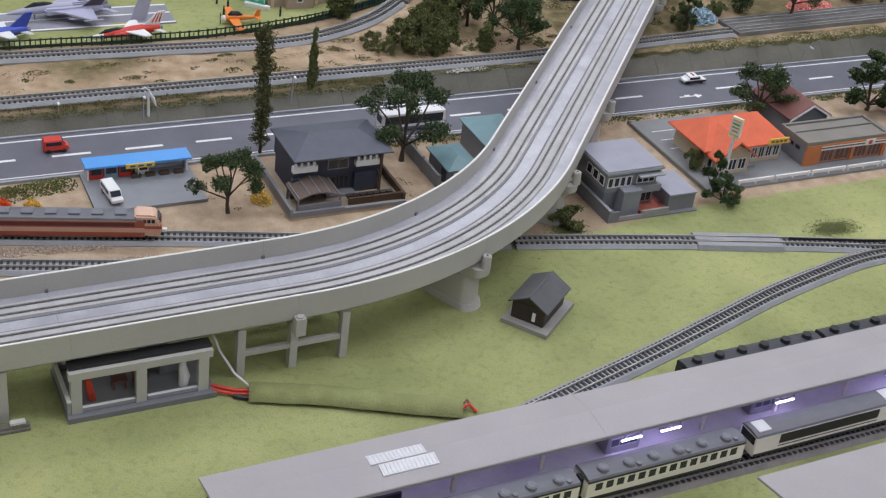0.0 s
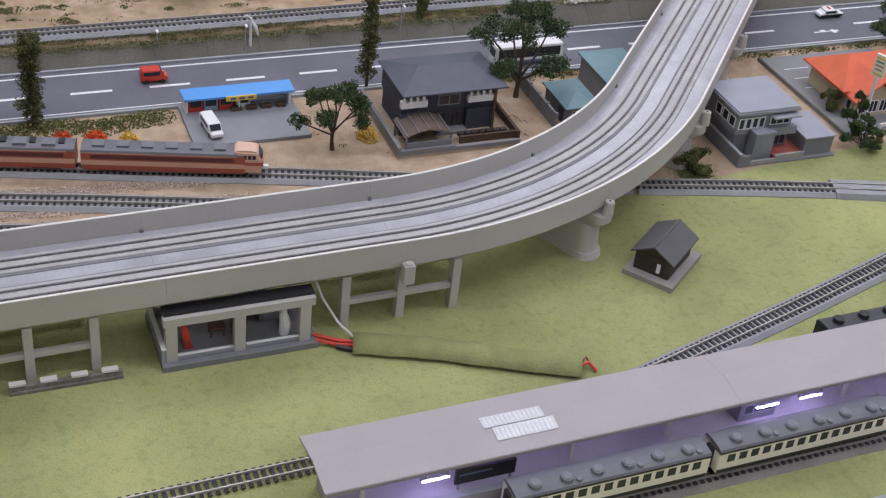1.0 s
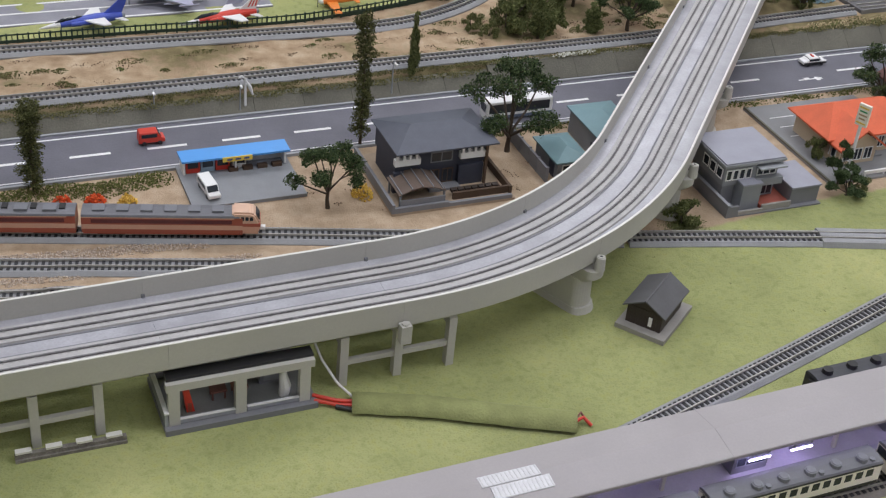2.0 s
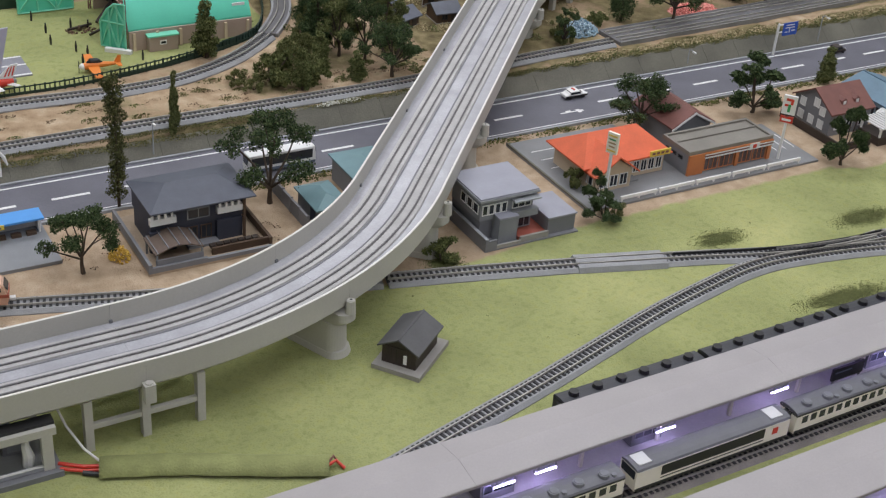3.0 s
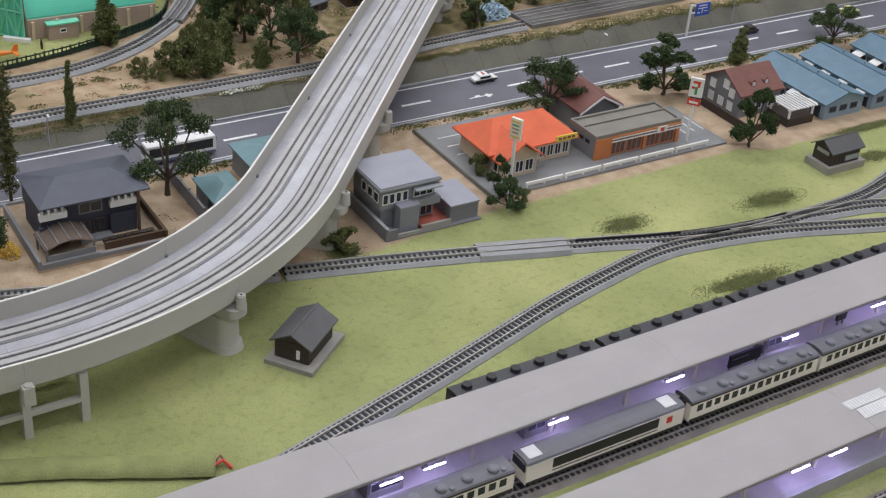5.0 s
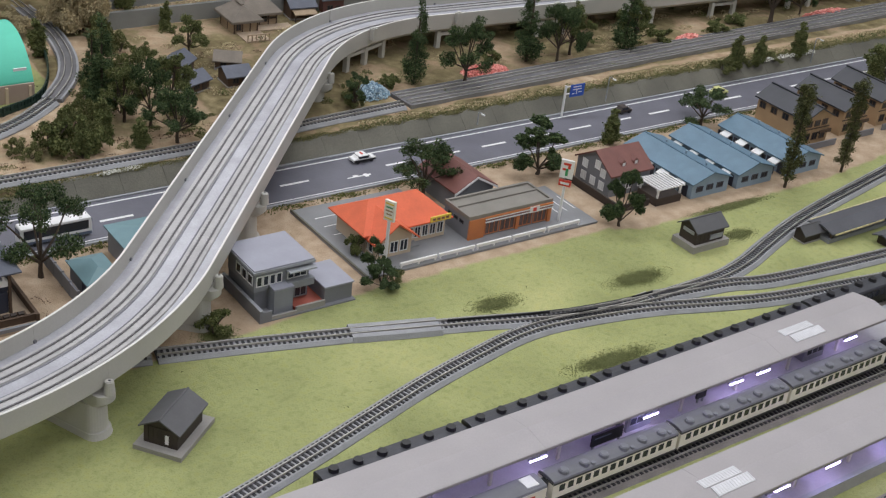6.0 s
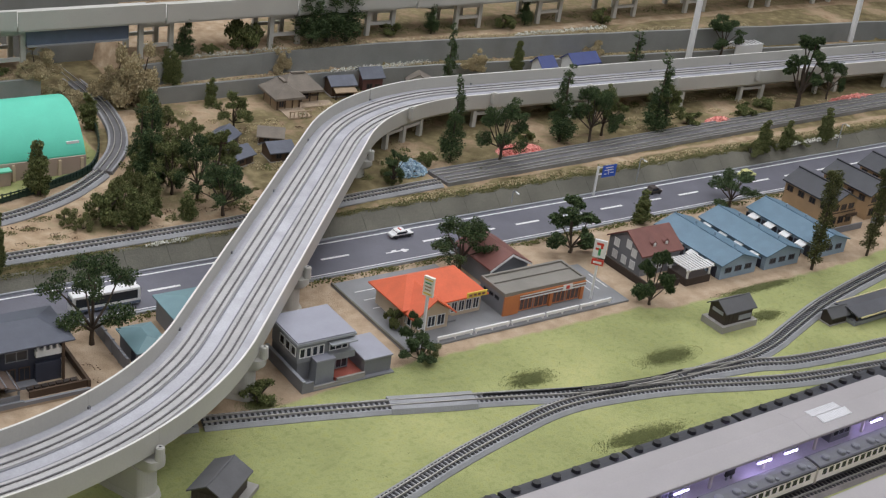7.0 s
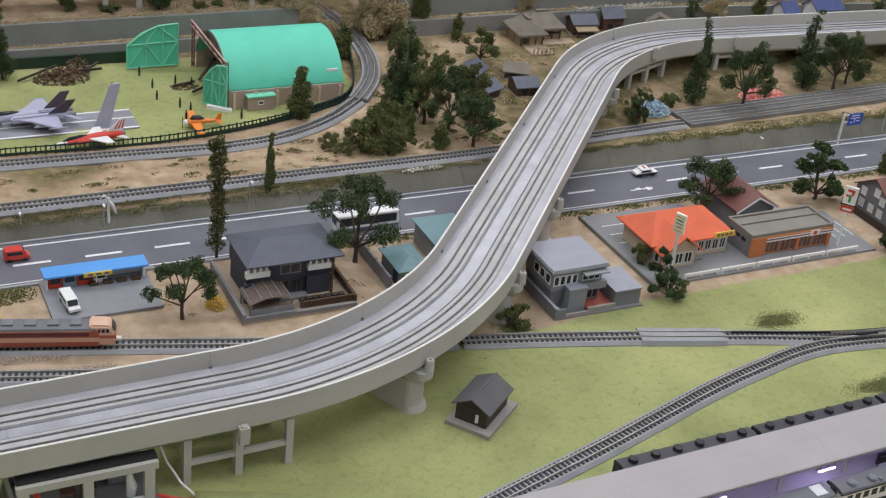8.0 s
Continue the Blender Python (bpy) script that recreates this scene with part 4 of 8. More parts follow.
for u, v in ((-27, -25.4), (-13, -25), (12, -25.3), (36, -25.1), (17, -37.6), (47, -37.6)):
    b = P("waiting_room", u, v - 0.6, 1.25, "small grey glazed waiting shelter on the platform", "shelter", "platform shelters")
    part("body", boxes((0, 0, 0, 3.0, 1.5, 1.8)), M_GREYWALL, b)
    window(b, 0.2, 0, 0.6, 2.6, 0.9, bars=2, frame=M_MIDGREY)

# ---- trains ----
def shell(L, W, H, rise=0.28, z0=0.55):
    """Coach body profile swept along its length."""
    bm = bmesh.new()
    solid(bm, [(-W / 2, z0), (W / 2, z0), (W / 2, H - rise), (-W / 2, H - rise)], 0, L, "x")
    return bm


def roof_mesh(L, W, H, rise=0.3):
    bm = bmesh.new()
    solid(bm, [(-W / 2 - 0.02, H - rise), (W / 2 + 0.02, H - rise), (W / 2 - 0.08, H - rise * 0.45), (W * 0.28, H - 0.05), (0, H), (-W * 0.28, H - 0.05), (-W / 2 + 0.08, H - rise * 0.45)], 0, L, "x")
    return bm


def bogies(th, L, W):
    for x in (L * 0.16, L * 0.84):
        bg = part("bogie", boxes((x - 1.15, -W * 0.36, 0.12, x + 1.15, W * 0.36, 0.55)), M_BLACK, th)
        for wx in (-0.7, 0.7):
            for s in (-1, 1):
                bm = bmesh.new()
                cyl(bm, 0, 0, -0.08, 0.08, 0.3, 0.3, 12)
                bmesh.ops.transform(bm, matrix=Matrix.Translation((x + wx, s * 0.45, 0.3)) @ Matrix.Rotation(math.pi / 2, 4, "X"), verts=bm.verts)
                part("wheel", bm, M_BLACK, bg)


def side_windows(th, L, W, z0, z1, n, m, w, x0=1.0):
    for k in range(n):
        x = x0 + (L - 2 * x0 - w) * k / (n - 1)
        for s in (-1, 1):
            y = s * (W / 2 + 0.012)
            part("window", boxes((x, min(y, y - s * 0.05), z0, x + w, max(y, y - s * 0.05), z1)), m, th)


def coach(u, v, z, L, label, group, body, roof, stripe, nwin=14, W=1.95, H=2.65, vents=True, place=P):
    th = place("passenger_coach", u, v, z, label, "railway coach", group)
    part("body", shell(L, W, H), body, th)
    part("roof", roof_mesh(L, W, H), roof, th)
    part("skirt", boxes((0.05, -W / 2 - 0.015, 0.5, L - 0.05, W / 2 + 0.015, 0.78)), stripe, th)
    part("eave_stripe", boxes((0, -W / 2 - 0.02, H - 0.48, L, W / 2 + 0.02, H - 0.3)), stripe, th)
    side_windows(th, L, W, 1.36, 2.02, nwin, M_GLASS, 0.6, 0.7)
    part("underframe", boxes((0.3, -0.6, 0.3, L - 0.3, 0.6, 0.55)), M_BLACK, th)
    bogies(th, L, W)
    if vents:
        for k in range(6):
            x = L * (k + 0.7) / 6.4
            bm = bmesh.new()
            cyl(bm, x, -0.34 if k % 2 else -0.28, H - 0.14, H + 0.2, 0.46, 0.42, 12)
            cyl(bm, x, -0.34 if k % 2 else -0.28, H + 0.2, H + 0.26, 0.36, 0.3, 12)
            part("roof_vent", bm, M_VENT, th)
            if k % 2:
                bm = bmesh.new()
                cyl(bm, x + 0.75, -0.62, H - 0.16, H + 0.08, 0.24, 0.2, 10)
                part("roof_vent", bm, M_VENT, th)
    bm = bmesh.new()
    for x0, x1 in ((-0.22, 0.0), (L, L + 0.22)):
        box(bm, x0, -0.35, 0.7, x1, 0.35, 2.2)
    part("gangway", bm, M_BLACK, th)
    return th


TV = -28.75
for u in (-45.9, -31.0, 0.2, 14.8, 29.4):
    coach(u, TV, 0.5, 14.2, "cream coach with grey roof standing at the platform", "cream coaches", M_CREAM, M_TRAINROOF, M_BLACK)
loco = P("diesel_locomotive", -15.7, TV, 0.5, "black and cream locomotive with grey roof coupled to coaches", "locomotive")
part("body", shell(15.2, 1.95, 2.65), M_CREAM, loco)
part("roof", roof_mesh(15.2, 1.95, 2.65), M_TRAINROOF, loco)
part("side_band", boxes((2.4, -1.0, 1.3, 12.6, 1.0, 2.2)), M_BLACK, loco, "black glazed side band")
part("cab_front", boxes((-0.06, -0.8, 1.6, 0, 0.8, 2.3)), M_GLASS, loco)
part("cab_front", boxes((15.2, -0.8, 1.6, 15.26, 0.8, 2.3)), M_GLASS, loco)
part("roof_hatch", boxes((13.4, -0.62, 2.45, 14.6, 0.62, 2.68)), M_LIGHTRIB, loco, "white roof panel")
part("roof_hatch", boxes((0.4, -0.62, 2.45, 1.6, 0.62, 2.68)), M_LIGHTRIB, loco, "white roof panel")
part("skirt", boxes((0.05, -0.995, 0.5, 15.15, 0.995, 0.75)), M_BLACK, loco)
for y0, y1 in ((-1.0, -0.98), (0.98, 1.0)):
    part("emblem", boxes((13.45, y0, 1.35, 14.0, y1, 1.95)), M_RED, loco, "round red emblem plate")
    part("waist_stripe", boxes((2.4, y0, 1.02, 12.6, y1, 1.1)), M_BLACK, loco)
    part("eave_line", boxes((0.3, y0, 2.28, 14.9, y1, 2.34)), M_WHITE, loco)
bogies(loco, 15.2, 1.95)
steam = P("steam_locomotive", 44.2, TV, 0.5, "black steam locomotive and tender at the platform end", "locomotive")
part("tender", boxes((0, -0.9, 0.5, 4.6, 0.9, 1.9), (0.6, -0.7, 1.9, 3.6, 0.7, 2.35)), M_BLACK, steam)
part("cab", boxes((4.9, -0.95, 0.6, 6.8, 0.95, 2.6)), M_BLACK, steam)
bm = bmesh.new()
cyl(bm, 0, 0, 0, 7.4, 0.72, 0.72, 16)
bmesh.ops.transform(bm, matrix=Matrix.Translation((6.8, 0, 1.6)) @ Matrix.Rotation(math.pi / 2, 4, "Y"), verts=bm.verts)
part("boiler", bm, M_BLACK, steam)
bm = bmesh.new()
cyl(bm, 13.2, 0, 2.1, 2.9, 0.26, 0.3, 12)
part("chimney", bm, M_BLACK, steam)
for x in (8.6, 10.6):
    bm = bmesh.new()
    cyl(bm, x, 0, 2.1, 2.6, 0.32, 0.22, 12)
    part("dome", bm, M_BLACK, steam)
part("running_board", boxes((6.8, -0.95, 0.95, 14.0, 0.95, 1.1)), M_BLACK, steam)
for x in (7.8, 9.2, 10.6):
    for s in (-0.5, 0.5):
        bm = bmesh.new()
        cyl(bm, 0, 0, -0.1, 0.1, 0.5, 0.5, 14)
        bmesh.ops.transform(bm, matrix=Matrix.Translation((x, s, 0.5)) @ Matrix.Rotation(math.pi / 2, 4, "X"), verts=bm.verts)
        part("wheel", bm, M_BLACK, steam)
BV = -20.25
for u in (-16.2, -1.5, 13.2, 27.9, 42.6, 57.3):
    c = coach(u, BV, 0.5, 14.2, "black coach with dark grey roof on the station track", "black coaches", M_BLACK, M_BLACKROOF, M_BLACK, vents=False)
    for k in range(6):
        bm = bmesh.new()
        cyl(bm, 1.3 + 2.32 * k, 0.12, 2.6, 2.98, 0.46, 0.4, 12)
        part("roof_vent", bm, M_BLACK, c, "round black roof vent")

M_NOSE = mat("nose_salmon", (0.70, 0.46, 0.34), 0.4, var=0.05)
M_MAROON = mat("maroon_glass", (0.13, 0.035, 0.035), 0.25, var=0.1)
# red express on the track behind the viaduct
tl = resample(TAL, 0.5)


def on_track(line, u):
    a = min(range(len(line) - 1), key=lambda i: abs(line[i][0] - u))
    p, q = line[a], line[a + 1]
    return p[0], p[1], math.degrees(math.atan2(q[1] - p[1], q[0] - p[0]))


for k, (u1, cab) in enumerate(((-50.2, True), (-65.2, False), (-80.3, False))):
    L = 15.0
    x, y, h = on_track(tl, u1 - L * 0.985)
    th = T("express_car", x, y, 0.5, h, "red and cream express car with grey roof" + (" and rounded cab" if cab else ""), "railway car", "red express train")
    Lb = L - 1.5 if cab else L
    part("body", shell(Lb, 1.95, 2.3), M_TRAINRED, th)
    part("roof", roof_mesh(Lb - (0.25 if cab else 0), 1.95, 2.35), M_TRAINROOF, th)
    part("cream_band", boxes((0.0, -0.99, 0.85, Lb, 0.99, 1.3)), M_TRAINCREAM, th)
    part("window_band", boxes((0.8, -0.995, 1.45, Lb - 0.9, 0.995, 1.82)), M_MAROON, th, "dark maroon window strip")
    part("skirt", boxes((0.1, -0.95, 0.35, Lb, 0.95, 0.6)), M_TRAINRED, th)
    part("eave_stripe", boxes((0.0, -0.985, 1.93, Lb - 0.7, 0.985, 2.04)), M_TRAINCREAM, th, "pale salmon stripe under the roof")
    bogies(th, L, 2.0)
    for j in range(6):
        if cab:
            part("air_conditioner", boxes((0.9 + 2.0 * j, -0.5, 2.22, 1.9 + 2.0 * j, 0.5, 2.47)), M_VENT, th)
        else:
            part("air_conditioner", boxes((0.6 + 2.35 * j, -0.65, 2.22, 1.7 + 2.35 * j, 0.35, 2.5)), M_VENT, th)
            part("roof_gear", boxes((1.9 + 2.35 * j, -0.3, 2.22, 2.4 + 2.35 * j, 0.5, 2.45)), M_BLACK, th)
    if cab:
        bm = bmesh.new()
        solid(bm, [(Lb - 0.9, 0.5), (L - 0.2, 0.5), (L, 0.75), (L, 1.5), (L - 0.12, 1.75), (L - 0.42, 2.35), (L - 0.8, 2.52), (Lb - 0.9, 2.54)], -0.92, 0.92, "y")
        bmesh.ops.bevel(bm, geom=list(bm.edges), offset=0.16, segments=2, affect="EDGES")
        part("nose", bm, M_NOSE, th, "rounded pale salmon cab nose")
        bm = bmesh.new()
        for k in range(3):
            box(bm, Lb - 0.15 + 0.38 * k, -0.955, 1.8, Lb + 0.13 + 0.38 * k, 0.955, 2.15)
        solid(bm, [(L - 0.1, 1.8), (L - 0.05, 1.8), (L - 0.33, 2.3), (L - 0.38, 2.3)], -0.7, 0.7, "y")
        part("cab_window", bm, M_GLASS, th)
        part("lower_front", boxes((Lb - 0.5, -0.95, 0.5, L - 0.15, 0.95, 1.25)), M_TRAINCREAM, th)
        part("front_stripe", boxes((Lb - 0.5, -0.96, 1.2, L + 0.02, 0.96, 1.5)), M_TRAINRED, th)
        part("coupler", boxes((L, -0.2, 0.45, L + 0.45, 0.2, 0.72)), M_WHITE, th)

# ---- houses ----
M_EARTHYARD = mat("yard_earth", (0.40, 0.31, 0.225), 0.9, var=0.2, bump=0.4)


def house_navy():
    th = T("house", -37.4, 13.6, 0, 0, "dark navy two-storey house with slate hip roof in a walled yard", "house")
    part("yard", boxes((-0.8, -0.5, -0.05, 11.5, 10.4, 0.22)), M_EARTHYARD, th, "pale earth yard")
    for d in ((-0.8, -0.5, 0.2, -0.5, 10.4, 1.15), (-0.5, -0.5, 0.2, 4.8, -0.2, 0.75), (4.8, -0.5, 0.2, 11.2, -0.2, 0.6)):
        part("yard_wall", boxes(d), M_GREYWALL, th)
    part("timber_fence", boxes((11.2, 0.3, 0.2, 11.5, 8.2, 1.0)), M_BROWNWOOD, th)
    part("timber_fence", boxes((5.6, 0.5, 0.2, 11.2, 0.75, 0.95)), M_BROWNWOOD, th)
    part("wall", boxes((0.8, 3.4, 0.2, 9.6, 8.6, 2.3), (0.7, 3.3, 2.3, 9.8, 8.8, 4.4)), M_NAVY, th)
    part("roof", hip(1.0, 3.0, 10.2, 9.0, 4.4, 1.2, 0.55, 2.6), M_DARKROOF, th)
    for x in (0.5, 7.0):
        bay = part("balcony", boxes((x, 2.75, 3.1, x + 2.5, 3.3, 3.75)), M_WHITE, th, "white balcony front")
        for k in range(4):
            part("baluster", boxes((x + 0.12 + 0.62 * k, 2.72, 3.75, x + 0.34 + 0.62 * k, 2.95, 4.35)), M_WHITE, bay)
        part("lower_bay", boxes((x, 2.9, 0.2, x + 2.5, 3.4, 2.3)), M_NAVY, th)
    for x in (4.1, 5.5):
        window(th, x, 3.35, 0.5, 1.1, 1.5, frame=M_BROWNWOOD)
    window(th, 4.2, 3.3, 2.8, 2.2, 1.1, frame=M_MIDGREY)
    part("porch_step", boxes((3.9, 2.2, 0.2, 7.0, 3.3, 0.5)), M_GREYWALL, th)
    bm = bmesh.new()
    arc = [(0.0 + 4.6 * k / 8, 1.75 + 0.65 * math.sin(math.pi * k / 8)) for k in range(9)]
    solid(bm, arc + [(x, z - 0.1) for x, z in arc[::-1]], 0.0, 3.4, "y")
    part("carport_roof", bm, mat("smoked_plastic", (0.16, 0.12, 0.10), 0.25, var=0.2), th, "curved brown translucent carport roof")
    for x in (0.1, 4.4):
        for y in (0.1, 3.0):
            part("carport_post", boxes((x, y, 0.2, x + 0.18, y + 0.18, 1.75)), M_MIDGREY, th)
    for k in range(5):
        part("carport_rib", boxes((0.2 + 1.02 * k, -0.02, 1.72 + 0.65 * math.sin(math.pi * (0.05 + 0.22 * k)), 0.3 + 1.02 * k, 3.42, 1.84 + 0.65 * math.sin(math.pi * (0.05 + 0.22 * k)))), M_GREYWALL, th)
    part("gate_shutter", boxes((0.1, -0.18, 0.2, 4.5, -0.05, 1.3)), M_GREYWALL, th)
    for k in range(7):
        part("planter", boxes((5.6 + 0.7 * k, 0.9, 0.7, 6.1 + 0.7 * k, 1.4, 1.0)), M_DARKWOOD, th)
    for x in (9.5,):
        part("porch_post", boxes((x, 2.6, 0.2, x + 0.25, 2.85, 4.4)), M_BROWNWOOD, th)
    part("hedge_box", boxes((6.0, 1.1, 0.2, 10.6, 1.8, 0.75)), M_BROWNWOOD, th)


def shed(u, v, w, d, h, label):
    th = T("shed", u, v, 0, 0, label, "shed", "teal sheds")
    part("wall", boxes((0, 0, -0.05, w, d, h)), M_MIDGREY, th)
    part("roof", hip(0, 0, w, d, h, 0.9, 0.35), M_TEAL, th)
    part("door", boxes((-0.06, 0.6, 0, 0, 1.7, 1.5)), M_NAVY, th)
    window(th, 0.5, 0, 0.7, 1.6, 0.9)


def house_modern():
    th = T("modern_house", -7.6, 5.1, 0, 0, "light grey flat-roofed two-storey house with garage and walls", "house")
    part("plot", boxes((0, 0, -0.05, 10.8, 8.2, 0.12)), M_GREYWALL, th)
    part("wall", boxes((0.5, 2.2, 0.1, 6.4, 7.6, 2.3)), M_GREYWALL, th)
    part("upper_floor", boxes((0.3, 2.0, 2.3, 6.3, 7.4, 4.5)), M_MIDGREY, th)
    part("roof", boxes((0.0, 1.6, 4.5, 6.8, 7.8, 4.75)), M_LIGHTGREY, th)
    part("roof_sheet", boxes((0.1, 1.7, 4.75, 6.7, 7.7, 4.9)), M_LILACROOF, th, "pale lilac grey flat roof sheet")
    for k in range(4):
        window(th, 0.5 + 0.72 * k, 2.0, 2.85, 0.66, 1.15, bars=0)
    for k in range(3):
        window(th, 0.3, 2.3 + 1.2 * k, 2.9, 1.0, 1.1, face="-x", bars=0)
    window(th, 3.9, 2.0, 3.0, 2.2, 0.9, bars=2)
    part("balcony", boxes((3.7, 1.3, 2.2, 6.6, 2.0, 2.95)), M_MIDGREY, th)
    part("sunshade", boxes((3.7, 1.1, 4.05, 6.7, 2.1, 4.2)), M_LIGHTGREY, th)
    part("porch_box", boxes((1.9, 0.8, 0.1, 4.0, 2.9, 2.75)), M_MIDGREY, th)
    part("porch_roof", boxes((1.85, 0.75, 2.75, 4.05, 2.95, 2.9)), M_LILACROOF, th)
    part("garage", boxes((7.4, 0.5, 0.1, 10.6, 4.9, 1.9)), M_GREYWALL, th)
    part("garage_roof", boxes((7.3, 0.35, 1.9, 10.7, 5.05, 2.06)), M_LILACROOF, th)
    part("terrace", boxes((4.15, 0.6, 0.1, 7.35, 3.6, 0.5)), M_REDBRICK, th, "red tiled terrace")
    part("plot_wall", boxes((0, 0.0, 0.1, 0.25, 8.0, 1.35)), M_GREYWALL, th)
    part("plot_wall", boxes((0.25, 0.0, 0.1, 1.3, 0.25, 1.15)), M_GREYWALL, th)
    part("plot_wall", boxes((4.1, 0.15, 0.1, 7.35, 0.4, 0.75)), M_PLINTH, th)
    part("plot_wall", boxes((1.3, 0.05, 0.1, 4.1, 0.25, 0.45)), M_PLINTH, th)
    part("wall_coping", boxes((-0.05, -0.05, 1.35, 0.3, 8.0, 1.43)), M_LIGHTGREY, th)
    window(th, 4.9, 2.2, 0.6, 1.4, 1.5, frame=M_MIDGREY)


def restaurant():
    lot = T("parking_lot", 6.3, 7.9, 0, 0, "grey paved parking lot with white bay lines", "parking lot")
    part("paving", boxes((0, 0, -0.05, 31.6, 9.8, 0.2), (0, 9.8, -0.05, 14.5, 16.1, 0.2)), M_PAVE, lot)
    for k in range(3):
        part("bay_line", boxes((1.6, 9.3 + 2.0 * k, 0.19, 4.6, 9.42 + 2.0 * k, 0.215)), M_WHITE, lot)
    for k in range(4):
        part("bay_line", boxes((27.2 + 1.3 * k, 3.6, 0.19, 27.32 + 1.3 * k, 7.0, 0.215)), M_WHITE, lot)
    part("edging", boxes((0, 0, 0.2, 0.22, 16.1, 0.36)), M_DARKSTONE, lot)
    for k in range(5):
        g = T("low_guard_fence", 10.6 + 5.0 * k, 8.25, 0.2, 0, "low white guard fence along the lot", "fence", "guard fences")
        part("rail", boxes((0, -0.1, 0.28, 4.7, 0.1, 0.62)), M_WHITE, g)
        for x in (0.1, 2.3, 4.45):
            part("post", boxes((x, -0.08, 0, x + 0.15, 0.08, 0.28)), M_WHITE, g)
    th = T("restaurant", 8.6, 10.8, 0.2, 0, "beige restaurant with bright orange cross-hipped roof", "restaurant")
    part("wall", boxes((0.3, 1.7, 0, 10.6, 7.6, 2.3)), M_BEIGE, th)
    part("front_wing", gable_wall(0.5, 0.0, 5.0, 3.0, 0, 2.2, 1.5), M_BEIGE, th)
    part("roof", hip(0.1, 1.6, 10.6, 7.8, 2.3, 2.3, 0.55, 2.6), M_ORANGE, th)
    part("wing_roof", gable(0.4, -0.3, 5.1, 4.4, 2.25, 1.75, "y", 0.45, 0.2), M_ORANGE, th)
    for k in range(5):
        window(th, 5.5 + 1.0 * k, 1.7, 0.45, 0.85, 1.4, bars=1)
    for k in range(3):
        window(th, 1.0 + 1.25 * k, 0.0, 0.4, 1.05, 1.4, bars=1)
    for k in range(3):
        window(th, 0.5, 0.5 + 1.0 * k, 0.5, 0.8, 1.2, face="-x", bars=0)
    part("name_board", boxes((7.9, 0.75, 2.5, 10.6, 0.9, 3.15)), M_YELLOW, th, "yellow name board")
    for k in range(4):
        part("name_bar", boxes((8.15 + 0.58 * k, 0.72, 2.68, 8.55 + 0.58 * k, 0.76, 2.95)), M_RUST, th)
    part("porch", boxes((5.0, 0.6, 0, 6.6, 1.7, 0.2)), M_PAVE, th)
    sg = T("pole_sign", 9.5, 9.5, 0.2, -66, "cream roadside pole sign with unreadable green and yellow lettering", "sign")
    part("pole", boxes((-0.13, -0.13, 0, 0.13, 0.13, 5.3)), M_WHITE, sg)
    bd = part("board", boxes((-0.62, -0.16, 5.3, 0.62, 0.16, 7.6)), M_CREAM, sg)
    for z, m, w in ((7.25, M_YELLOW, 0.5), (6.85, M_GREEN, 0.4), (6.45, M_TAN, 0.44), (6.05, M_TAN, 0.34), (5.6, M_YELLOW, 0.5)):
        part("text_bar", boxes((-w, -0.19, z - 0.06, w, -0.156, z + 0.1)), m, bd)


M_SHOPPANE = mat("shop_pane", (0.13, 0.085, 0.075), 0.2, var=0.4, scale=150)


